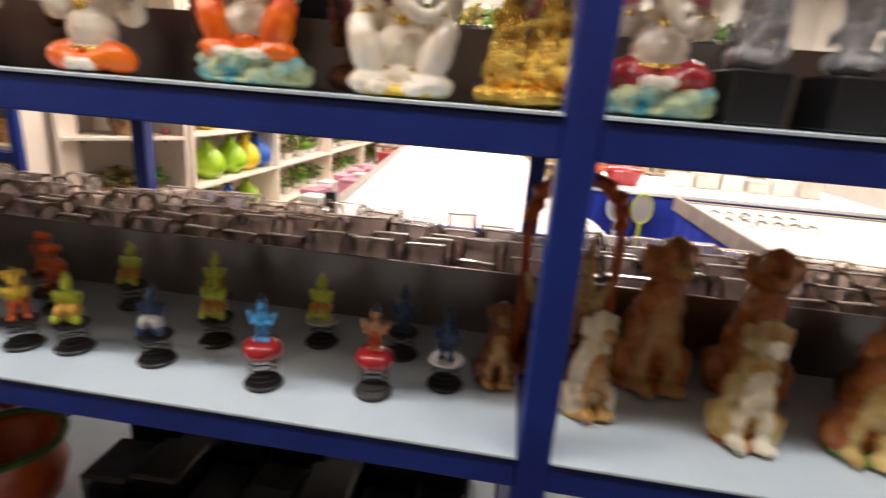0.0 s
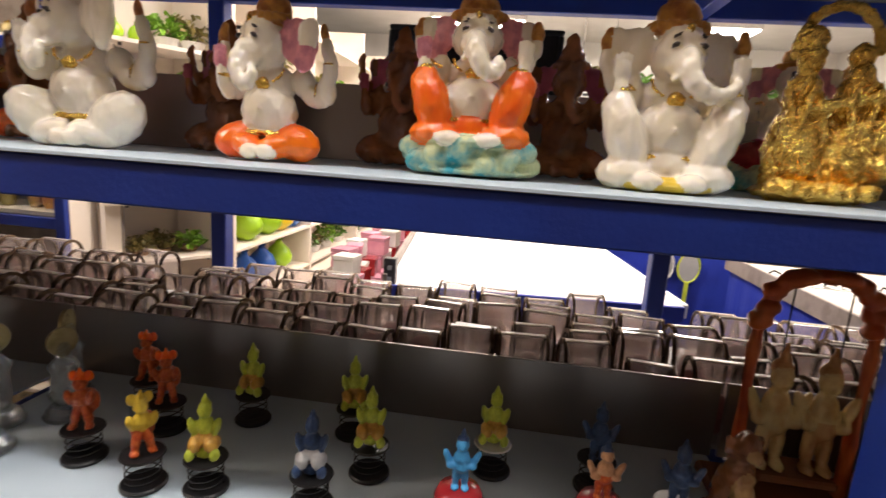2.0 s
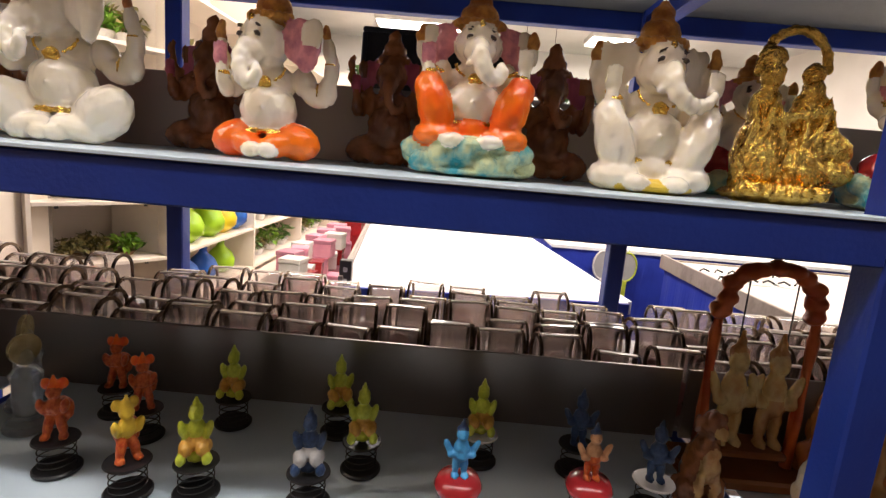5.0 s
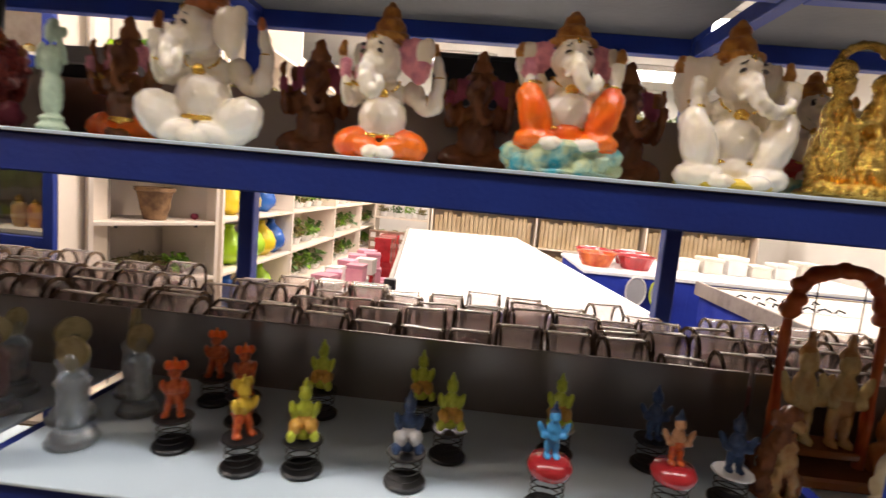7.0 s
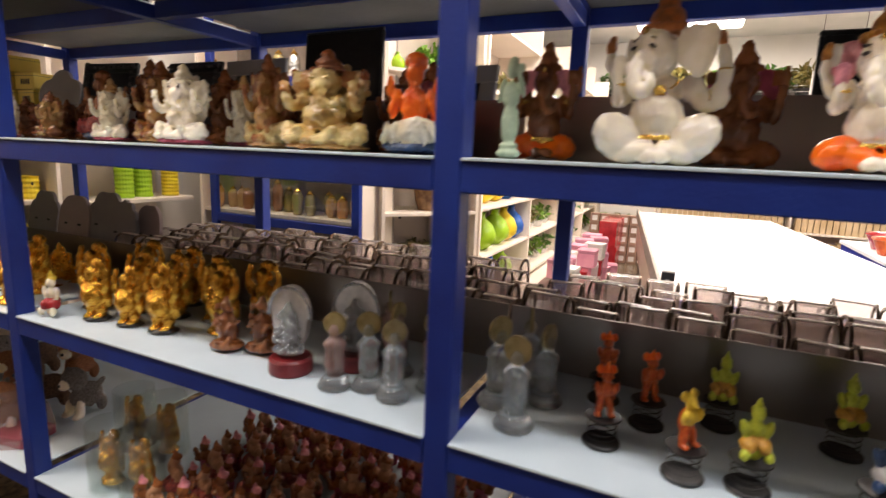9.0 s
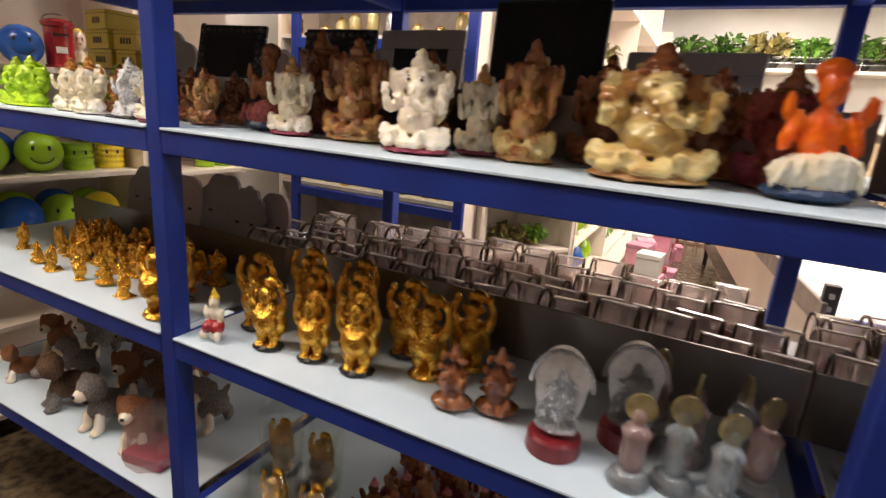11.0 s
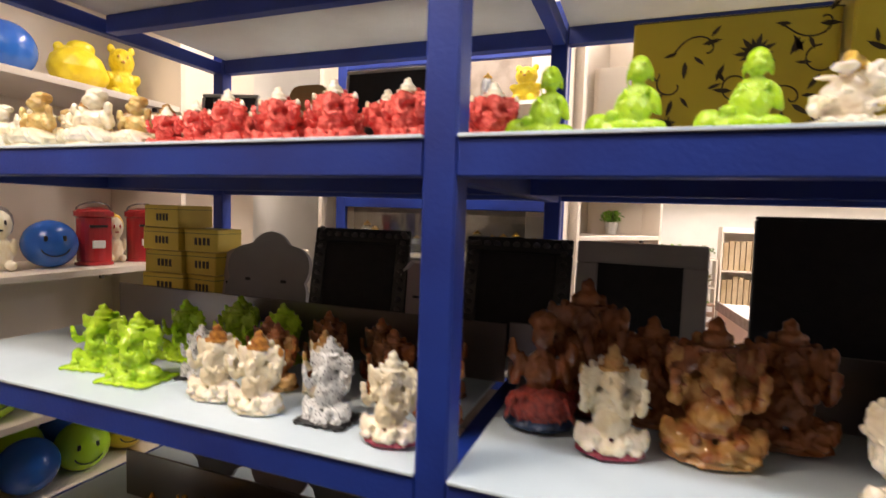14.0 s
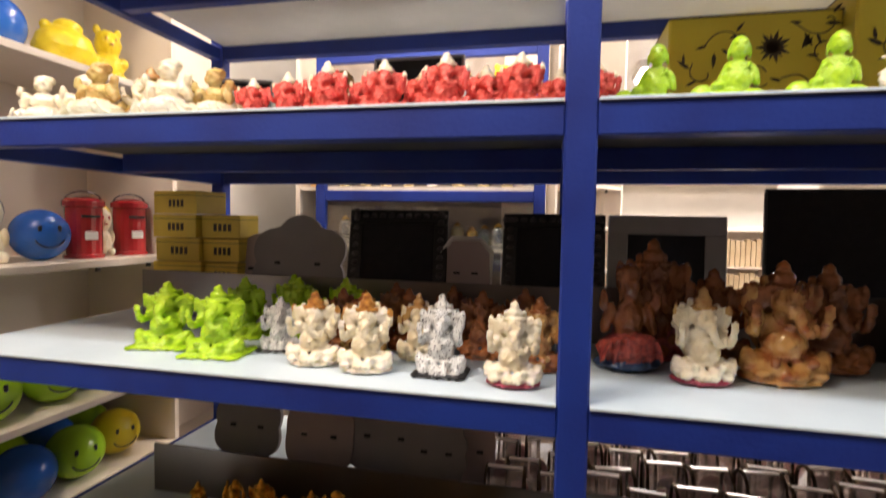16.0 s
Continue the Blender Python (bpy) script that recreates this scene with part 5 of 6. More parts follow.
bloom = [(0, (p[0] + rnd.uniform(-0.006, 0.006), rnd.uniform(-0.008, 0.008), p[2] + rnd.uniform(-0.004, 0.006)), (0.013, 0.013, 0.011), NO) for p in arc[3:14] for _ in range(3)]
part("garland", painted(sculpt("garland", bloom, 0.004, 1), [FLAME]), None, sw)
for k in (-1, 1):
    part("cord", tube([(0.035 * k, 0, 0.05), (0.035 * k, 0, 0.315)], 0.0012, 5), WIRE, sw)
part("seat", box(-0.05, 0.05, -0.03, 0.03, 0.04, 0.052, 0.003), BROWN, sw)
part("base", box(-0.10, 0.10, -0.05, 0.05, 0, 0.018, 0.004), BROWN, sw)
for k in (-1, 1):
    part("figure", painted(STAND, [HONEY, TANRES if k > 0 else HONEY, AMBRES]), None, sw, at=Matrix.LocRotScale((0.03 * k, 0, 0.05), None, (0.11, 0.11, 0.18)))


def sitting_animal(name):
    """Slots: 0 coat, 1 chest and paws, 2 base."""
    b = [(2, (0, 0, 0.02), (0.30, 0.24, 0.03), NO), (0, (0, 0.06, 0.30), (0.22, 0.20, 0.28), NO), (0, (0, 0.0, 0.54), (0.17, 0.16, 0.18), NO),
         (1, (0, -0.12, 0.42), (0.12, 0.08, 0.20), NO), (0, (0, -0.06, 0.80), (0.15, 0.15, 0.14), NO), (1, (0, -0.20, 0.76), (0.08, 0.10, 0.07), NO),
         (0, (0.22, 0.14, 0.12), (0.14, 0.10, 0.07), NO)]
    for k in (-1, 1):
        b += [(1, (0.10 * k, -0.14, 0.20), (0.055, 0.06, 0.20), NO), (1, (0.11 * k, -0.20, 0.06), (0.08, 0.11, 0.05), NO),
              (0, (0.20 * k, 0.02, 0.14), (0.11, 0.17, 0.14), NO), (0, (0.15 * k, 0.0, 0.78), (0.05, 0.05, 0.11), (0, 10 * k, 0))]
    return sculpt(name, b, 0.02, 2, 0.030, 7.0)


ANIMAL = sitting_animal("animal")
for x, y, h, mats, turn, label in (
        (2.445, 0.235, 0.275, [TERRA, TANRES, TERRA], 10, "tall brown seated animal figure"),
        (2.335, 0.125, 0.175, [IVORY, TANRES, BOOTS], 20, "white animal figure with ochre feet"),
        (2.545, 0.110, 0.200, [HONEY, IVORY, TERRA], 0, "ochre and ivory animal figure on a brown base"),
        (2.60, 0.245, 0.270, [TERRA, TERRA, BROWN], -10, "rust-red seated animal figure"),
        (2.70, 0.115, 0.205, [TERRA, HONEY, LEAF], -10, "ochre animal figure on a green base"),
        (2.80, 0.24, 0.24, [BROWN, TANRES, BROWN], -10, "brown seated animal figure"),
        (2.20, 0.17, 0.15, [BROWN, TANRES, BROWN], 10, "glossy brown animal figure beside the post")):
    statue("animal_figure", painted(ANIMAL, mats), x, y, ZB, h, turn, label, "figurine", "seated animal figures")
statue("elephant_statue", painted(EL_ROCK, [PORC, REDPAINT, PINK, AMBER, TURQ, GOLD]), 2.345, 0.12, ZC3, 0.20, -4,
       "white elephant statue in red on a turquoise base", group=big, wide=0.8)
for x, y in ((2.455, 0.13), (2.565, 0.13), (2.50, 0.25), (2.66, 0.14)):
    t = thing("silver_trophy", pose(x, y, ZC3, 0, 0, 10), "silver bust on a black block base", "trophy", "silver busts")
    part("base", box(-0.035, 0.035, -0.035, 0.035, 0, 0.062, 0.003), BLACK, t)
    part("bust", painted(KNOT2, [SILVERTOP, SILVERTOP]), None, t, at=Matrix.LocRotScale((0, 0, 0.062), None, (0.085, 0.085, 0.15)))

# ---- bottom shelf ----
ZA = LEVELS["a"] + 0.001


def plush_dog(name):
    b = [(0, (0, 0.02, 0.34), (0.26, 0.34, 0.22), NO), (0, (0, -0.24, 0.70), (0.24, 0.22, 0.21), NO), (1, (0, -0.44, 0.64), (0.12, 0.12, 0.10), NO),
         (0, (0, 0.36, 0.45), (0.06, 0.14, 0.06), (30, 0, 0))]
    for k in (-1, 1):
        b += [(1, (0.15 * k, -0.26, 0.14), (0.09, 0.10, 0.17), NO), (0, (0.17 * k, 0.22, 0.14), (0.10, 0.12, 0.16), NO), (0, (0.22 * k, -0.18, 0.72), (0.06, 0.10, 0.16), NO),
              (1, (0.15 * k, -0.34, 0.05), (0.09, 0.12, 0.06), NO)]
    b += [(2, (0, -0.56, 0.67), (0.035, 0.03, 0.03), NO)]
    return sculpt(name, b, 0.03, 2)


DOG = plush_dog("dog")
for i, (x, y, h) in enumerate(((-0.89, 0.10, 0.13), (-0.99, 0.26, 0.17), (-0.76, 0.20, 0.17), (-0.63, 0.10, 0.19), (-0.54, 0.23, 0.18), (-0.45, 0.10, 0.19), (-0.36, 0.23, 0.19),
                               (-0.30, 0.10, 0.18), (-0.87, 0.33, 0.19), (-0.66, 0.36, 0.2), (-0.46, 0.38, 0.2), (-0.22, 0.26, 0.18))):
    mats = ([FUR, GREYFUR, BLACK], [GREYFUR, PORC, BLACK], [ORANGEFUR, PORC, BLACK])[(i * 2 + (i == 0) * 2) % 3]
    statue("plush_dog", painted(DOG, mats), x, y, ZA, h, (i * 47) % 70 - 20, "furry toy dog in brown, grey and white", "toy dog", "toy dogs on the bottom shelf", 0.8)
wrap = thing("wrapped_parcel", pose(-0.22, 0.085, ZA, 0, 0, 10), "toy set in a clear plastic bag", "parcel")
part("tray", box(-0.06, 0.06, -0.05, 0.05, 0, 0.03, 0.003), MAROON, wrap)
part("bag", lathe([(0.07, 0.001), (0.078, 0.03), (0.07, 0.08), (0.035, 0.12), (0.045, 0.14)], 9), ACRYL, wrap)


def dome_jar(x, y):
    t = thing("glass_jar", pose(x, y, ZA), "open clear glass cylinder with a gold figure inside", "jar", "glass cylinders")
    prof = [(0.052, 0.001), (0.054, 0.004), (0.054, 0.17), (0.051, 0.17), (0.051, 0.008), (0.004, 0.006)]
    part("cylinder", lathe(prof, 28), GLASS, t, smooth=True)
    part("figure", painted(MONK, [GOLDRES, GOLDRES]), None, t, at=Matrix.LocRotScale((0, 0, 0.009), None, (0.12, 0.12, 0.14)))


dome_jar(0.20, 0.075)
dome_jar(0.30, 0.085)
dome_jar(0.08, 0.22)
dome_jar(0.20, 0.23)
SMALLB, SMALLP = painted(STAND, [BROWN, MAROON, PINK]), painted(SIT, [SKIN, REDRES, BROWN])
rr = random.Random(4)
for i in range(98):
    x, y = 0.37 + 0.052 * (i % 14) + rr.uniform(-0.01, 0.01), 0.05 + 0.075 * (i // 14) + rr.uniform(-0.012, 0.012)
    statue("small_doll", (SMALLB, SMALLP)[(i + i // 14) % 2], x, y, ZA, 0.10 + 0.012 * (i % 3), rr.uniform(-30, 30), "small brown and dark red doll in a crowd", "doll", "small dolls on the bottom shelf", 0.85)
pot = thing("painted_pot", pose(1.29, 0.16, ZA), "painted pot with green rim and orange sides", "pot")
part("bowl", lathe([(0.055, 0), (0.085, 0.04), (0.098, 0.10), (0.085, 0.15), (0.098, 0.165), (0.092, 0.168), (0.078, 0.15), (0.05, 0.02)], 28), [FLAME], pot, smooth=True)
part("rim", tube([(0.096 * math.cos(a), 0.096 * math.sin(a), 0.165) for a in (6.2832 * i / 28 for i in range(28))], 0.008, 8, closed=True), LEAF, pot, "green rim", True)
# Most of these black cases are added to keep the shelf dark; clasps give glints.
for i in range(28):
    x, y = 1.49 + 0.106 * (i % 7), 0.08 + 0.135 * (i // 7)
    t = thing("dark_case", pose(x, y, ZA, 0, 0, rr.uniform(-4, 4)), "small dark case with a metal clasp line, filling the dark shelf", "box", "dark cases")
    part("body", box(-0.048, 0.048, -0.06, 0.06, 0, 0.085 + 0.02 * (i % 3) + 0.015 * (i // 7), 0.006), BLACK, t)
    part("clasp", box(-0.035, 0.035, -0.0625, -0.0602, 0.062, 0.065), STEEL, t)
    part("lid_line", box(-0.0485, 0.0485, -0.0606, -0.0601, 0.055, 0.057), INK, t)
for i in range(9):
    statue("small_doll", (SMALLB, SMALLP)[i % 2], 2.36 + 0.1 * i, 0.13 + 0.06 * (i % 2), ZA, 0.13, 20 * i, "small brown and dark red doll in a crowd", "doll",
           "small dolls on the bottom shelf", 0.8)

# ---- white wall cabinet beside the rack ----
CX, CB = -1.33, -1.70
cab = thing("side_cabinet", pose(0, 0, 0), "white laminate open wall cabinet with full shelves", "cabinet")
part("back_panel", box(CB, CB + 0.015, -1.6, 0.85, 0.05, 2.5, 0.001), CAB, cab)
for y in (-1.6, -0.38, 0.83):
    part("side_panel", box(CB + 0.0155, CX, y, y + 0.02, 0.05, 2.5, 0.001), CAB, cab)
for z in (0.10, 0.45, 0.765, 1.01, 1.41, 1.955, 2.32):
    for ya, yb in ((-1.58, -0.38), (-0.36, 0.83)):
        part("shelf", box(CB + 0.0155, CX - 0.002, ya + 0.0005, yb - 0.0005, z - 0.02, z, 0.001), CAB, cab)
for z in (1.41, 1.955, 2.32):
    for y in (0.55, 0.74):
        part("shelf_clip", box(-1.36, -1.35, y, y + 0.012, z - 0.034, z - 0.0205, 0.001), STEEL, cab)


def ball_toy(x, y, z, r, m, face=True, turn=70):
    r *= 1.12
    t = thing("toy_ball", pose(x, y, z, 0, 0, turn), "glossy plastic ball with a painted smiling face" if face else "plain glossy plastic ball in one colour", "ball", "toy balls in the cabinet")
    b = lathe([(r * math.sin(a) + 0.0005, r - r * math.cos(a)) for a in (math.pi * i / 14 for i in range(15))], 24)
    part("ball", b, m, t, smooth=True)
    if face:
        for k in (-1, 1):
            part("eye", box(k * r * 0.32 - 0.005, k * r * 0.32 + 0.005, -r * 0.955, -r * 0.90, r * 1.15, r * 1.38, 0.002), BLACK, t)
        arc2 = [(r * 0.5 * math.cos(a), -r * 0.90 - 0.003, r * 0.95 + r * 0.42 * math.sin(a)) for a in (math.pi * (1.1 + 0.8 * i / 8) for i in range(9))]
        part("smile", tube(arc2, 0.002, 5), BLACK, t)


for x, y, r, m in ((-1.43, 0.29, 0.072, BALLGREEN), (-1.57, 0.38, 0.068, BALLBLUE), (-1.57, 0.53, 0.068, BALLBLUE), (-1.43, 0.475, 0.070, BALLGREEN), (-1.43, 0.12, 0.072, BALLYEL),
                   (-1.57, 0.20, 0.066, BALLGREEN), (-1.43, -0.05, 0.070, BALLGREEN), (-1.57, 0.02, 0.066, BALLBLUE)):
    ball_toy(x, y, 1.011, r, m, m is not BALLBLUE)
for x, y, r, m in ((-1.42, 0.19, 0.066, BALLYEL), (-1.58, 0.27, 0.070, BALLORANGE), (-1.42, 0.375, 0.070, BALLBLUE), (-1.58, 0.43, 0.068, BALLGREEN), (-1.42, 0.53, 0.068, BALLGREEN),
                   (-1.58, 0.58, 0.066, BALLBLUE), (-1.44, 0.69, 0.064, BALLYEL), (-1.59, 0.72, 0.062, BALLGREEN), (-1.42, 0.02, 0.066, BALLGREEN), (-1.42, -0.14, 0.066, BALLBLUE)):
    ball_toy(x, y, 0.766, r, m, m is BALLYEL or (m is BALLGREEN and x > -1.5))
ball_toy(-1.46, 0.472, 1.411, 0.064, BALLBLUE, True)
ball_toy(-1.50, 0.385, 1.956, 0.070, BALLBLUE, False)
for y, m in ((0.625, BALLGREEN), (0.755, BALLYEL)):
    t = thing("ringed_tub", pose(-1.45, y, 1.011, 0, 0, 70), "ringed bright plastic tub with a painted smile", "tub", "ringed tubs")
    part("tub", lathe([(0.052 + 0.005 * (j % 2), 0.012 * j) for j in range(10)] + [(0.002, 0.11)], 20), m, t)
    for k in (-1, 1):
        part("eye", box(k * 0.02 - 0.004, k * 0.02 + 0.004, -0.060, -0.056, 0.066, 0.082, 0.001), BLACK, t)
HOODED = sculpt("hooded", [(0, (0, 0, 0.26), (0.30, 0.25, 0.27), NO), (0, (0, -0.05, 0.70), (0.27, 0.25, 0.24), NO), (1, (0, 0.04, 0.73), (0.32, 0.24, 0.27), NO),
                           (0, (0.2, -0.2, 0.08), (0.12, 0.13, 0.08), NO), (0, (-0.2, -0.2, 0.08), (0.12, 0.13, 0.08), NO), (0, (0.27, -0.08, 0.36), (0.09, 0.10, 0.14), NO),
                           (0, (-0.27, -0.08, 0.36), (0.09, 0.10, 0.14), NO), (2, (0.1, -0.29, 0.74), (0.03, 0.02, 0.045), NO), (2, (-0.1, -0.29, 0.74), (0.03, 0.02, 0.045), NO),
                           (2, (0, -0.295, 0.62), (0.09, 0.015, 0.012), NO)], 0.018, 2)
for y in (0.345, 0.245, 0.14):
    statue("round_doll", painted(HOODED, [IVORY, GREYFUR, BLACK]), -1.47, y, 1.411, 0.185, 70, "round cream doll with a grey hood", "doll", "hooded dolls in the cabinet", 0.62)
for y in (0.600, 0.772):
    t = thing("red_can", Matrix.LocRotScale((-1.45, y, 1.411), Euler((0, 0, radians(70))), (1.35, 1.35, 1.24)), "red money-box can shaped like a post box", "money box", "red money boxes")
    part("body", lathe([(0.040, 0), (0.040, 0.008), (0.036, 0.010), (0.036, 0.122), (0.041, 0.126), (0.041, 0.138), (0.034, 0.144), (0.012, 0.150)], 24), REDPAINT, t)
    part("label", box(-0.013, 0.013, -0.0385, -0.034, 0.045, 0.064, 0.001), WHITEPOT, t, "small white envelope mark")
    part("slot", box(-0.018, 0.018, -0.0375, -0.033, 0.098, 0.104), BLACK, t)
    part("handle", tube([(0.036 * math.cos(a), 0, 0.142 + 0.020 * math.sin(a)) for a in (math.pi * i / 10 for i in range(11))], 0.0022, 6), STEEL, t, "thin wire handle")
statue("round_doll", painted(HOODED, [IVORY, YELLOW, REDPAINT]), -1.47, 0.685, 1.411, 0.165, 70, "cream and yellow round doll beside the red cans", "doll", "hooded dolls in the cabinet", 0.55)
PLUSH = sculpt("plush", [(0, (0, 0, 0.30), (0.36, 0.32, 0.30), NO), (0, (0, -0.04, 0.70), (0.30, 0.28, 0.25), NO), (0, (0.22, 0, 0.92), (0.09, 0.06, 0.09), NO),
                         (0, (-0.22, 0, 0.92), (0.09, 0.06, 0.09), NO), (0, (0.30, -0.12, 0.40), (0.12, 0.14, 0.10), NO), (0, (-0.30, -0.12, 0.40), (0.12, 0.14, 0.10), NO),
                         (0, (0.2, -0.28, 0.10), (0.13, 0.14, 0.10), NO), (0, (-0.2, -0.28, 0.10), (0.13, 0.14, 0.10), NO), (1, (0.1, -0.29, 0.76), (0.03, 0.03, 0.035), NO),
                         (1, (-0.1, -0.29, 0.76), (0.03, 0.03, 0.035), NO), (1, (0, -0.32, 0.66), (0.05, 0.03, 0.025), NO)], 0.022, 2, 0.008, 14.0)
statue("yellow_toy", painted(PLUSH, [BALLYEL, BOOTS]), -1.47, 0.715, 1.956, 0.185, 62, "bright yellow bear toy on the upper shelf", "toy", "yellow toys", 0.72)
statue("yellow_toy", painted(sculpt("round_back", [(0, (0, 0, 0.42), (0.52, 0.46, 0.42), NO), (0, (0.08, 0.05, 0.84), (0.26, 0.22, 0.15), NO), (0, (-0.3, 0, 0.78), (0.10, 0.08, 0.10), NO),
                                                   (0, (0.34, -0.1, 0.30), (0.20, 0.2, 0.18), NO)], 0.03, 3), [BALLYEL]), -1.48, 0.575, 1.956, 0.165, 70,
       "fat yellow round toy turned away", "toy", "yellow toys", 0.95)
wallshelf = thing("wall_shelving", pose(0, 0, 0), "white laminate wall shelves past the end of the rack", "shelving")
part("back_panel", box(-1.70, -1.685, 0.8505, 1.60, 0.05, 2.5, 0.001), CAB, wallshelf)
for z in (0.60, 0.985, 1.41, 1.955):
    part("shelf", box(-1.6845, -1.335, 0.8505, 1.60, z - 0.02, z, 0.001), CAB, wallshelf)
for x, y, h, m in ((-1.45, 1.24, 0.17, BALLGREEN), (-1.46, 1.36, 0.19, BALLGREEN), (-1.44, 1.52, 0.15, BALLYEL)):
    t = thing("ringed_tub", pose(x, y, 0.986), "stack of ringed bright plastic toy tubs", "tub", "ringed tubs")
    part("tub", lathe([(0.046 + 0.004 * (j % 2), h * j / 14) for j in range(15)] + [(0.002, h)], 20), m, t)

# ---- cabinets along the back of the shop ----


def plant(x, y, z, r, leaf, pot_mat, seed, n=90, h=0.14, category="plant"):
    t = thing("potted_plant", pose(x, y, z), "leafy artificial plant in a small pot", category, "artificial plants")
    part("pot", lathe([(r * 0.42, 0), (r * 0.58, h * 0.42), (r * 0.62, h * 0.44), (r * 0.5, h * 0.44), (r * 0.45, h * 0.36)], 14), pot_mat, t)
    rn = random.Random(seed)
    bm = bmesh.new()
    for i in range(n):
        a, e = rn.uniform(0, 6.283), rn.uniform(0.1, 1.5)
        d = r * rn.uniform(0.45, 1.05)
        c = Vector((d * math.cos(a) * math.cos(e * 0.8), d * math.sin(a) * math.cos(e * 0.8), h * 0.45 + d * 0.95 * math.sin(e)))
        q = Euler((rn.uniform(-1, 1), rn.uniform(-1, 1), a)).to_matrix()
        s = r * rn.uniform(0.16, 0.30)
        v = [bm.verts.new(c + q @ Vector(p)) for p in ((-s, 0, 0), (0, -s * 0.5, s * 0.15), (s, 0, 0), (0, s * 0.5, s * 0.15))]
        bm.faces.new(v)
    for i in range(7):
        a = i * 0.9
        tube([(0, 0, h * 0.4), (r * 0.3 * math.cos(a), r * 0.3 * math.sin(a), h * 0.45 + r * 0.4), (r * 0.6 * math.cos(a), r * 0.6 * math.sin(a), h * 0.45 + r * 0.7)], 0.003, 4, bm)
    part("leaves", bm, leaf, t)


glassc = thing("glass_cabinet", pose(0, 0, 0), "white cabinet with blue frame and glass doors full of ornaments", "cabinet")
GX0, GX1, GY = -1.30, -0.10, 1.60
part("back_panel", box(GX0, GX1, 1.93, 1.95, 0, 2.6), WOODRIM, glassc)
for x in (GX0, GX1 - 0.02):
    part("side_panel", box(x, x + 0.02, GY + 0.021, 1.9295, 0, 2.6), CAB, glassc)
for z in (0.02, 0.50, 0.92, 1.42, 1.70, 2.10):
    part("shelf", box(GX0 + 0.0205, GX1 - 0.0205, GY + 0.03, 1.929, z - 0.018, z), CAB, glassc)
for x in (GX0 + 0.12, GX1 - 0.05):
    part("frame_post", box(x, x + 0.05, GY - 0.01, GY + 0.02, 0, 2.6, 0.003), BLUE, glassc)
for z in (0.88, 1.66, 2.30):
    for xa, xb in ((GX0 + 0.17, GX1 - 0.05),):
        part("frame_rail", box(xa, xb, GY - 0.008, GY + 0.018, z - 0.03, z + 0.02, 0.003), BLUE, glassc)
for xa, xb in ((GX0 + 0.17, -0.66), (-0.655, GX1 - 0.05)):
    part("pane", box(xa, xb, GY + 0.002, GY + 0.006, 0.905, 1.608), GLASS, glassc)
ro = random.Random(9)
for z, n in ((0.921, 16), (1.421, 16), (1.701, 10), (2.101, 8)):
    for i in range(n):
        x = GX0 + 0.07 + (GX1 - GX0 - 0.14) * i / (n - 1)
        k = ro.random()
        h = ro.uniform(0.13, 0.20) if z < 1 else ro.uniform(0.07, 0.15)
        m = ((GOLDRES, GLASSGOLD, AMBER, BROWN, GLASSGOLD, TANRES) if z < 1 else (GOLD, GLASSGOLD, CHROME, ICE, GLASSGOLD, CHROME))[int(k * 6)]
        t = thing("ornament_jar", pose(x, GY + ro.uniform(0.08, 0.22), z), "small ornamental jar with a lid in the cabinet", "jar", "cabinet ornaments")
        part("jar", lathe([(0.024, 0), (0.033, h * 0.2), (0.033, h * 0.7), (0.018, h * 0.84)], 14), m, t, smooth=True)
        part("lid", lathe([(0.019, h * 0.84), (0.021, h * 0.88), (0.006, h * 0.97), (0.004, h)], 12), GOLD, t)
statue("yellow_toy", painted(PLUSH, [BALLYEL, BOOTS]), -0.30, 1.72, 2.101, 0.17, 0, "bright yellow pear-shaped toy", "toy", wide=1.0)

# corner niche set across the corner
nd = math.degrees(math.atan2(2.28 - 1.75, 0.30 + 0.06))
NW = 0.64
niche = thing("corner_niche", pose(-0.06, 1.75, 0, 0, 0, nd), "white open corner cabinet with shelves", "cabinet")
part("back_panel", box(0, NW, 0.36, 0.375, 0, 2.6), CAB, niche)
for x in (0.0, NW - 0.02):
    part("side_panel", box(x, x + 0.02, 0, 0.3595, 0, 2.6, 0.001), CAB, niche)
for z in (0.10, 0.66, 0.97, 1.30, 1.53, 1.745):
    part("shelf", box(0.0205, NW - 0.0205, 0.0, 0.3595, z - 0.02, z, 0.002), CAB, niche)
    for x in (0.12, 0.52):
        part("shelf_clip", box(x, x + 0.014, 0.03, 0.042, z - 0.035, z - 0.0205), STEEL, niche)
NM = pose(-0.06, 1.75, 0, 0, 0, nd)


def in_niche(u, v, z):
    return NM @ Vector((u, v, z))


p = in_niche(0.345, 0.12, 0.971)
t = thing("brown_planter", pose(*p), "brown rattan-look planter standing on a shelf", "planter")
part("bowl", lathe([(0.055, 0), (0.088, 0.15), (0.100, 0.153), (0.100, 0.172), (0.086, 0.172), (0.07, 0.05)], 24), BROWNPOT, t)
p = in_niche(0.56, 0.12, 0.971)
t = thing("red_apple", pose(*p), "small dark red ornamental apple", "ornament")
part("fruit", lathe([(0.006, 0), (0.019, 0.008), (0.022, 0.02), (0.014, 0.034), (0.004, 0.032)], 14), MAROON, t, smooth=True)
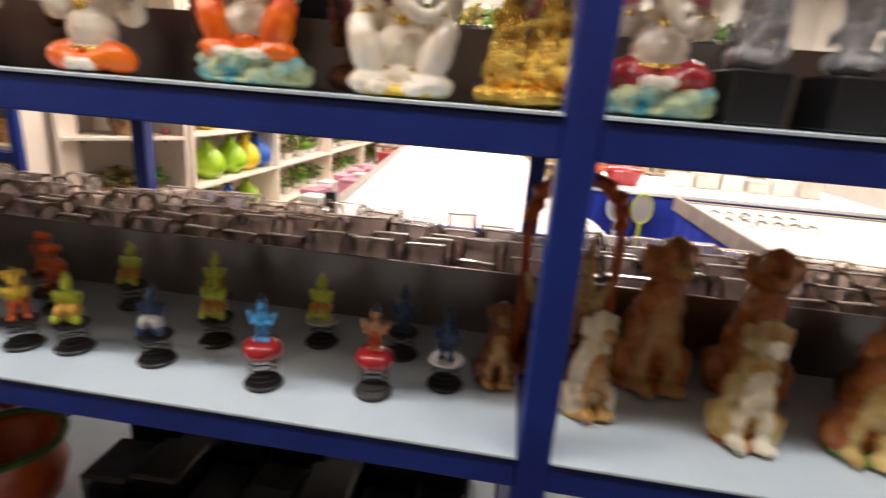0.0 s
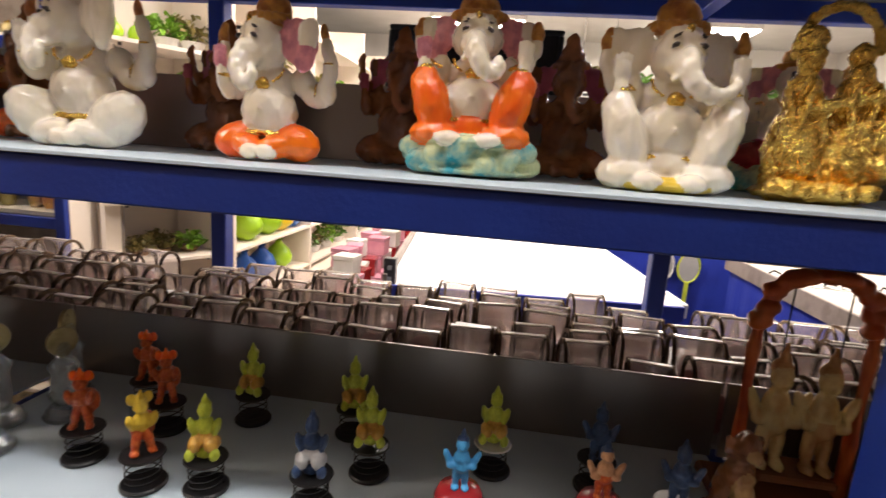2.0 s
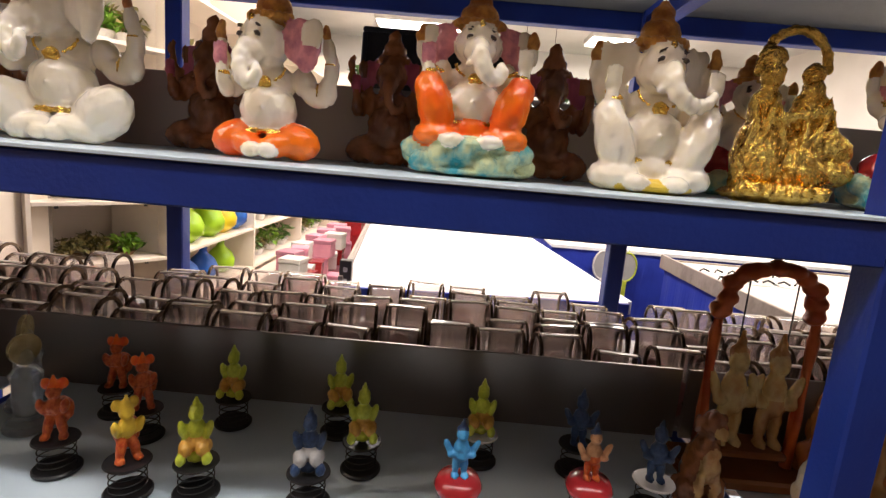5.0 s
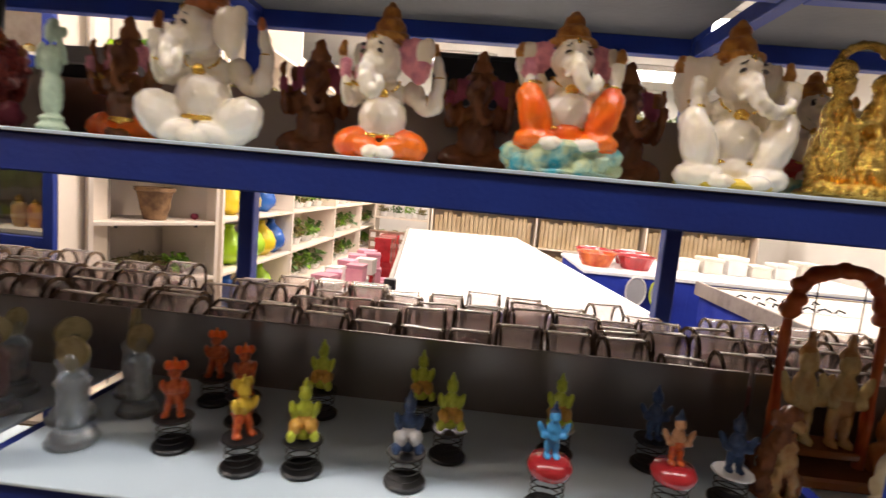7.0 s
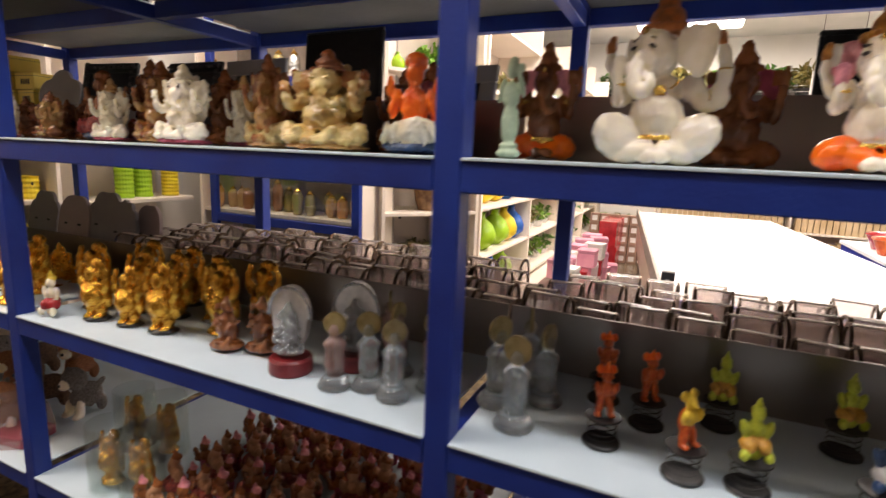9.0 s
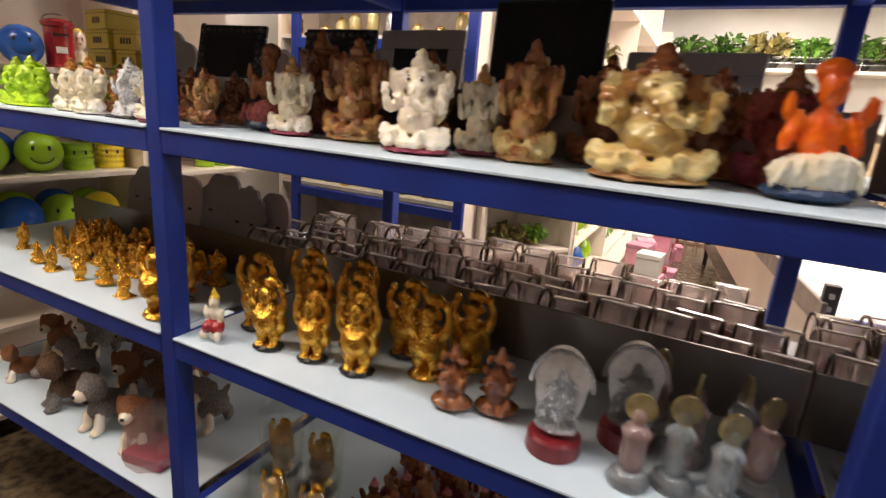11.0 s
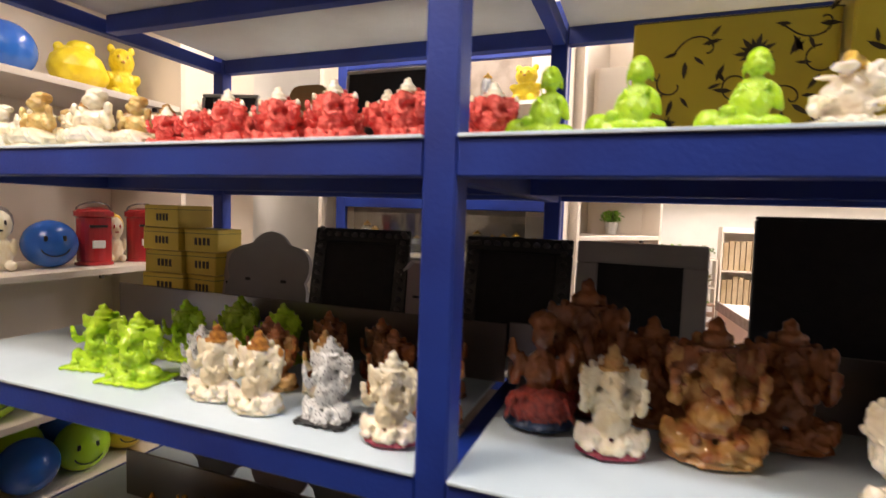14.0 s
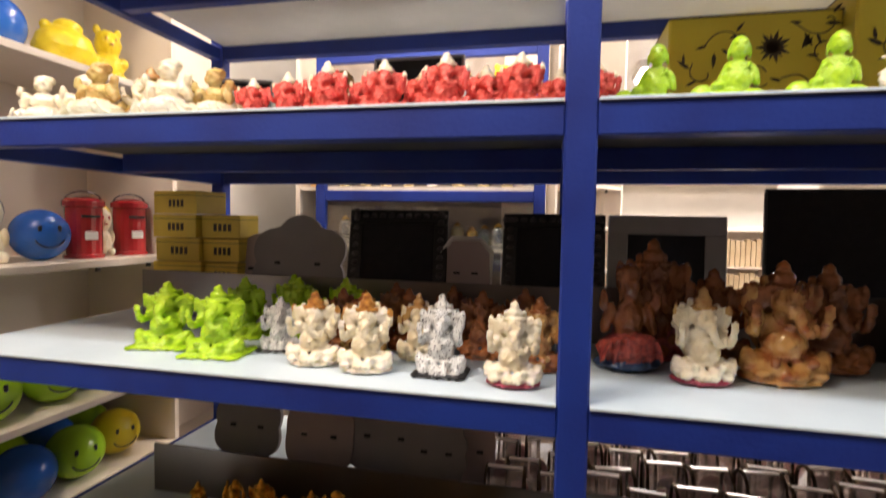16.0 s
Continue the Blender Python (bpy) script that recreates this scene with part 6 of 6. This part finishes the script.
for i, (u, v, z, r, lf) in enumerate(((0.22, 0.16, 0.661, 0.085, DRYLEAF), (0.34, 0.20, 0.661, 0.10, DRYLEAF), (0.47, 0.16, 0.661, 0.095, LIMELEAF),                                       (0.50, 0.2, 1.531, 0.06, LIMELEAF), (0.40, 0.22, 1.746, 0.12, LIMELEAF), (0.53, 0.2, 1.746, 0.13, DRYLEAF))):
    p = in_niche(u, v, z)
    plant(*p, r, lf, BROWNPOT if z < 1 else WHITEPOT, 60 + i, 130, 0.05 if z < 1 else 0.14)
REDLEAF = mat("red_petals", (0.70, 0.06, 0.02), 0.5, 0, (0.5, 0.03, 0.01), 20, 0.2, 60)
p = in_niche(0.30, 0.14, 1.301)
plant(*p, 0.095, REDLEAF, WHITEPOT, 77, 140, 0.20)

# open shelves along the far left
RX = 0.30
run = thing("plant_shelving", pose(0, 0, 0), "long white open shelving with plants and vases", "shelving")
part("back_panel", box(-0.07, -0.05, 2.34, 7.17, 0.3, 2.4), CAB, run)
COLS = (2.32, 3.47, 4.72, 5.95, 7.15)
for y in COLS:
    part("side_panel", box(-0.0495, RX, y, y + 0.025, 0.3, 2.4, 0.001), CAB, run)
for ya, yb in zip(COLS, COLS[1:]):
    for z in (0.35, 0.66, 0.98, 1.32, 1.70, 2.10):
        part("shelf", box(-0.0495, RX - 0.003, ya + 0.0255, yb - 0.0005, z - 0.018, z, 0.001), CAB, run)
part("plinth", box(-0.05, 0.42, 2.34, 7.17, 0, 0.295, 0.003), CAB, run)


def vase(x, y, z, r, m):
    t = thing("round_vase", pose(x, y, z), "glossy coloured round vase with a pinched neck", "vase", "coloured vases")
    part("body", lathe([(r * 0.4, 0), (r * 0.95, r * 0.5), (r, r * 0.95), (r * 0.75, r * 1.55), (r * 0.3, r * 1.95), (r * 0.22, r * 2.15), (r * 0.32, r * 2.3)], 24), m, t, smooth=True)


for u in (0.13, 0.23):
    q = in_niche(u, 0.12, 1.746)
    vase(*q, 0.042, BALLGREEN)
for y, m in ((2.68, BALLGREEN), (2.97, BALLGREEN), (3.17, BALLYEL), (3.36, BALLBLUE)):
    vase(0.17, y, 0.661, 0.112, m)
for y, m in ((2.70, BALLYEL), (2.95, BALLYEL), (3.22, BALLBLUE)):
    vase(0.15, y, 0.981, 0.10, m)
    vase(0.15, y, 0.351, 0.10, BALLBLUE if m is BALLYEL else BALLGREEN)
sd = 100
for ci, (ya, yb) in enumerate(zip(COLS[1:], COLS[2:])):
    for z in (0.351, 0.661, 0.981, 1.321, 1.701):
        for k in range(4):
            sd += 1
            y = ya + (yb - ya) * (k + 0.6) / 4.3
            plant(0.14, y, z, 0.115 + 0.02 * (sd % 3), (LEAF, LIMELEAF, DRYLEAF, LEAF)[(sd * 7) % 4], WHITEPOT, sd, 70, 0.13)
for k in range(3):
    plant(0.14, 2.65 + 0.28 * k, 1.321, 0.12, LIMELEAF, WHITEPOT, 300 + k, 80)
    plant(0.14, 2.65 + 0.28 * k, 1.701, 0.12, DRYLEAF, WHITEPOT, 310 + k, 80)


def pack(x, y, z, sx, sy, sz, m, name, label, group, turn=0):
    t = thing(name, pose(x, y, z, 0, 0, turn), label, "box", group)
    part("carton", box(-sx / 2, sx / 2, -sy / 2, sy / 2, 0, sz * 0.78, 0.004), m, t)
    part("lid", box(-sx / 2 - 0.004, sx / 2 + 0.004, -sy / 2 - 0.004, sy / 2 + 0.004, sz * 0.78, sz, 0.004), m, t)


pk = random.Random(2)
for i in range(30):
    y = 3.35 + 0.22 * (i % 10)
    lev = i // 10
    pack(0.66 + pk.uniform(-0.06, 0.10) - 0.04 * lev, y + pk.uniform(-0.02, 0.02), 0.161 * lev, pk.uniform(0.13, 0.2), 0.16, 0.16, (PINKBOX, PINKBOX, WHITEPOT, PINKBOX, REDPAINT)[pk.randrange(5)] if lev else PINKBOX, "gift_carton",
         "pink gift carton with a lid in a heap", "pink gift cartons", pk.uniform(-14, 14))
for i in range(6):
    pack(0.66, 5.75 + 0.22 * (i % 3), 0.30 * (i // 3), 0.2, 0.18, 0.299, REDPAINT, "red_carton", "bright red tall gift carton", "red gift cartons", pk.uniform(-10, 10))

# ---- display tables with blue skirts ----


def skirt_panel(length, h, seed):
    """A hanging cloth with shallow folds, along x."""
    bm = bmesh.new()
    n = max(8, int(length / 0.04))
    rows = []
    for side in (0, 0.006):
        top, bot = [], []
        for i in range(n + 1):
            x = length * i / n
            d = 0.008 * math.sin(i * 1.3 + seed) + 0.004 * math.sin(i * 0.47)
            top.append(bm.verts.new((x, side + d * 0.3, h)))
            bot.append(bm.verts.new((x, side + d, 0.01)))
        rows.append((top, bot))
    for i in range(n):
        bm.faces.new((rows[0][1][i], rows[0][1][i + 1], rows[0][0][i + 1], rows[0][0][i]))
        bm.faces.new((rows[1][0][i], rows[1][0][i + 1], rows[1][1][i + 1], rows[1][1][i]))
        bm.faces.new((rows[0][0][i], rows[0][0][i + 1], rows[1][0][i + 1], rows[1][0][i]))
    return bm


def display_table(x0, x1, y0, y1, z, top_mat, label, rim=True, turn=0.0, panel=False):
    cx, cy = (x0 + x1) / 2, (y0 + y1) / 2
    t = thing("display_table", pose(cx, cy, 0, 0, 0, turn), label, "table", "display tables")
    x0, x1, y0, y1 = x0 - cx, x1 - cx, y0 - cy, y1 - cy
    part("top", box(x0, x1, y0, y1, z - 0.03, z, 0.004), top_mat, t)
    part("front_skirt", skirt_panel(x1 - x0, z - 0.031, 0), SKIRT, t, at=pose(x0, y0 + 0.012, 0))
    if panel:
        part("side_panel", box(x0 + 0.004, x0 + 0.024, y0 + 0.03, y1 - 0.02, z - 0.36, z - 0.031, 0.003), CAB, t, "cream laminate side panel")
        part("shelf_under", box(x0 + 0.03, x1 - 0.06, y0 + 0.05, y1 - 0.05, 0.20, 0.22), WOODRIM, t)
    else:
        part("side_skirt", skirt_panel(y1 - y0 - 0.03, z - 0.031, 1), SKIRT, t, at=pose(x0 + 0.012, y1 - 0.015, 0, 0, 0, -90))
    part("side_skirt", skirt_panel(y1 - y0 - 0.03, z - 0.031, 2), SKIRT, t, at=pose(x1 - 0.012, y0 + 0.015, 0, 0, 0, 90))
    for x in (x0 + 0.05, x1 - 0.09):
        for y in (y0 + 0.05, y1 - 0.09):
            part("leg", box(x, x + 0.04, y, y + 0.04, 0, z - 0.0305), STEEL, t)
    if rim:
        for xa, xb, ya, yb in ((x0 - 0.02, x0 - 0.0005, y0, y1), (x1 + 0.0005, x1 + 0.02, y0, y1), (x0, x1, y1 + 0.0005, y1 + 0.02)):
            part("rim", box(xa, xb, ya, yb, z - 0.05, z + (0.045 if xb <= x0 else 0.012), 0.003), WOODRIM if xb <= x0 else TABLETOP if panel else WOODRIM, t)
        part("front_rim", box(x0, x1, y0 - 0.02, y0 - 0.0005, z - 0.06, z + 0.004, 0.003), SKIRT, t)
    return t


display_table(1.19, 2.45, 1.68, 5.52, 0.75, TABLETOP, "long white-topped display table with a raised rim", True, 6.0, True)
display_table(2.62, 5.0, 3.42, 4.5, 0.75, TABLETOP, "display table with a royal blue cloth skirt", False)
display_table(3.32, 4.7, 0.95, 3.05, 0.75, FABRIC, "cream-topped display table with a royal blue cloth skirt")
ins = thing("perforated_post", pose(1.40, 1.66, 0), "dark perforated steel corner post", "post")
part("strip", box(-0.026, 0.026, -0.02, 0.02, 0, 0.86, 0.002), STEEL, ins)
for i in range(14):
    part("hole", box(-0.009, 0.009, -0.0215, -0.0202, 0.16 + 0.05 * i, 0.180 + 0.05 * i, 0.002), WHITEPOT, ins)
bagmesh = painted(sculpt("bag", [(0, (0, 0, 0.4), (0.36, 0.5, 0.4), NO), (0, (0.05, 0.3, 0.5), (0.3, 0.4, 0.4), (20, 0, 0)), (0, (0, -0.3, 0.35), (0.28, 0.3, 0.32), NO),
                                 (0, (0, 0.1, 0.85), (0.16, 0.3, 0.14), NO)], 0.04, 2, 0.03, 5.0), [FABRIC])
statue("cloth_bag", bagmesh, 1.02, 2.75, 0.001, 0.42, 60, "crumpled pale plastic carrier bag on the floor by the table", "bag", wide=0.7)
for i in range(30):
    cx, cz = 0.40 + 0.125 * (i % 6), 0.001 + 0.125 * (i // 6)
    bx = thing("stock_box", pose(cx, 6.38, cz), "small brown stock box stacked against the plant stand", "box", "stacked stock boxes")
    part("carton", box(-0.058, 0.058, -0.06, 0.06, 0, 0.122, 0.003), STOCK, bx)
    part("label", box(-0.034, 0.034, -0.0612, -0.0603, 0.03, 0.095), WHITEPOT, bx)
for x, m in ((2.78, FLAME), (3.10, REDPAINT)):
    for k in range(2):
        t = thing("plastic_tub", pose(x + 0.04 * k, 3.75 + 0.3 * k, 0.751), "shallow bright plastic tub", "tub", "plastic tubs")
        part("basin", lathe([(0.11, 0), (0.15, 0.10), (0.16, 0.105), (0.155, 0.115), (0.14, 0.11), (0.10, 0.012)], 20), REDPAINT if k else m, t)
for x, m in ((3.02, WHITEPOT), (3.20, YGREEN)):
    t = thing("electric_racket", pose(x, 3.40, 0.30), "pale plastic mosquito racket hanging on the blue skirt", "racket", "hanging rackets")
    part("hoop", tube([(0.075 * math.cos(a), 0, 0.32 + 0.11 * math.sin(a)) for a in (6.2832 * i / 24 for i in range(24))], 0.008, 6, closed=True), m, t)
    part("mesh_face", slab([(0.07 * math.cos(a), 0.32 + 0.105 * math.sin(a)) for a in (6.2832 * i / 24 for i in range(24))], -0.002, 0.002), GREYPLASTIC, t)
    part("handle", box(-0.014, 0.014, -0.012, 0.012, 0.0, 0.212, 0.004), m, t)
    part("hang_loop", tube([(0, 0, 0.435), (0.01, 0.004, 0.45), (0, 0.008, 0.452)], 0.003, 5), m, t)
wr = random.Random(6)
for i in range(12):
    t = thing("hair_clip_card", pose(3.45 + 0.09 * (i % 6), 2.5 + 0.22 * (i // 6), 0.751, 0, 0, wr.uniform(-30, 30)), "white card with black clips lying on the table", "card", "cards on the table")
    part("card", box(-0.05, 0.05, -0.07, 0.07, 0, 0.004), WHITEPOT, t)
    part("clip", tube([(-0.03, 0, 0.010), (0, 0.02, 0.022), (0.03, 0, 0.010)], 0.006, 6), BLACK, t)
for i in range(6):
    pack(3.6 + 0.2 * i, 4.0, 0.751, 0.16, 0.2, 0.10 + 0.03 * (i % 3), (WHITEPOT, FABRIC)[i % 2], "goods_carton", "pale carton of goods on the table", "goods cartons")

# ---- far end ----
book = thing("roll_rack", pose(0, 0, 0), "white rack filled with rows of tan rolls", "rack")
part("back_panel", box(1.15, 5.6, 6.92, 6.94, 0, 1.55), CAB, book)
for z in (0.10, 0.56, 1.02, 1.50):
    part("shelf", box(1.15, 5.6, 6.62, 6.9195, z - 0.02, z), CAB, book)
for x in (1.15, 2.6, 4.1, 5.58):
    part("side_panel", box(x, x + 0.02, 6.60, 6.9195, 0, 1.55), CAB, book)
ROLL = mat("tan_roll_paper", (0.62, 0.48, 0.30), 0.6, 0, (0.5, 0.36, 0.2), 4, 0.05, 60)
bm = bmesh.new()
for z in (0.101, 0.561, 1.021):
    x = 1.22
    while x < 5.5:
        if min(abs(x - p) for p in (1.16, 2.61, 4.11, 5.59)) > 0.05:
            add_box(bm, x - 0.026, x + 0.026, 6.70, 6.76 + rr.uniform(0, 0.05), z, z + rr.uniform(0.33, 0.39))
        x += 0.062
rolls = tagged(new("paper_rolls", link_mesh("paper_rolls", bm, ROLL)), "rows of tan paper rolls standing on the rack", "paper rolls", kind="stuff")
stand = thing("plant_stand", pose(0, 0, 0), "white stepped plant stand against the far wall", "plant stand")
for z in (0.45, 0.80, 1.15):
    part("tier", box(0.35, 1.12, 6.55, 6.9, z - 0.02, z), CAB, stand)
for x in (0.35, 1.10):
    part("upright", box(x, x + 0.02, 6.5505, 6.9, 0, 0.4295), CAB, stand)
    for z0, z1 in ((0.4505, 0.7795), (0.8005, 1.1295)):
        part("upright", box(x, x + 0.02, 6.5505, 6.9, z0, z1), CAB, stand)
for i in range(12):
    plant(0.46 + 0.18 * (i % 4), 6.7, (0.451, 0.801, 1.151)[i // 4], 0.10, (LIMELEAF, DRYLEAF, LEAF)[i % 3], WHITEPOT, 400 + i, 60)
ledge = thing("high_ledge", pose(0, 0, 0), "white ledge high on the far wall", "ledge")
part("board", box(0.1, 5.6, 7.35, 7.799, 2.16, 2.2, 0.003), CAB, ledge)
for i in range(11):
    plant(0.35 + 0.48 * i, 7.55, 2.201, 0.27 + 0.03 * (i % 3), (LEAF, LEAF, DRYLEAF)[i % 3], BLACK, 500 + i, 150, 0.26)
rail = thing("ledge_rail", pose(0, 0, 0), "thin steel guard rail along the ledge", "rail")
for z in (2.27, 2.34):
    part("bar", tube([(0.1, 7.37, z), (5.6, 7.37, z)], 0.006, 6), CHROME, rail)
for x in (0.1, 1.2, 2.3, 3.4, 4.5, 5.6):
    part("upright", tube([(x, 7.37, 2.2), (x, 7.37, 2.345)], 0.006, 6), CHROME, rail)
sign = thing("hanging_sign", pose(2.74, 6.2, 2.0), "white hanging sign board with dark lettering bars", "sign")
part("board", box(-0.22, 0.22, -0.01, 0.01, 0, 0.34, 0.003), WHITEPOT, sign)
for z, w in ((0.24, 0.15), (0.17, 0.11), (0.10, 0.13)):
    part("text_bar", box(-w, w, -0.0115, -0.0102, z, z + 0.03), BLACK, sign)
for k in (-0.18, 0.18):
    part("cord", tube([(k, 0, 0.339), (k, 0, 1.05)], 0.003, 5), STEEL, sign)
for i in range(5):
    t = thing("hanging_cloth", pose(5.0, 1.2 + 0.55 * i, 0.9, 0, 0, -90 + 8 * i), "cream hanging cloth with soft folds", "cloth", "hanging cloths")
    part("cloth", skirt_panel(0.5, 1.0, i), FABRIC, t)
    part("hanger", tube([(0, 0, 1.005), (0.5, 0, 1.005)], 0.008, 6), STEEL, t)
    part("pole", tube([(0.25, 0, -0.899), (0.25, 0, 1.0)], 0.010, 6), STEEL, t)
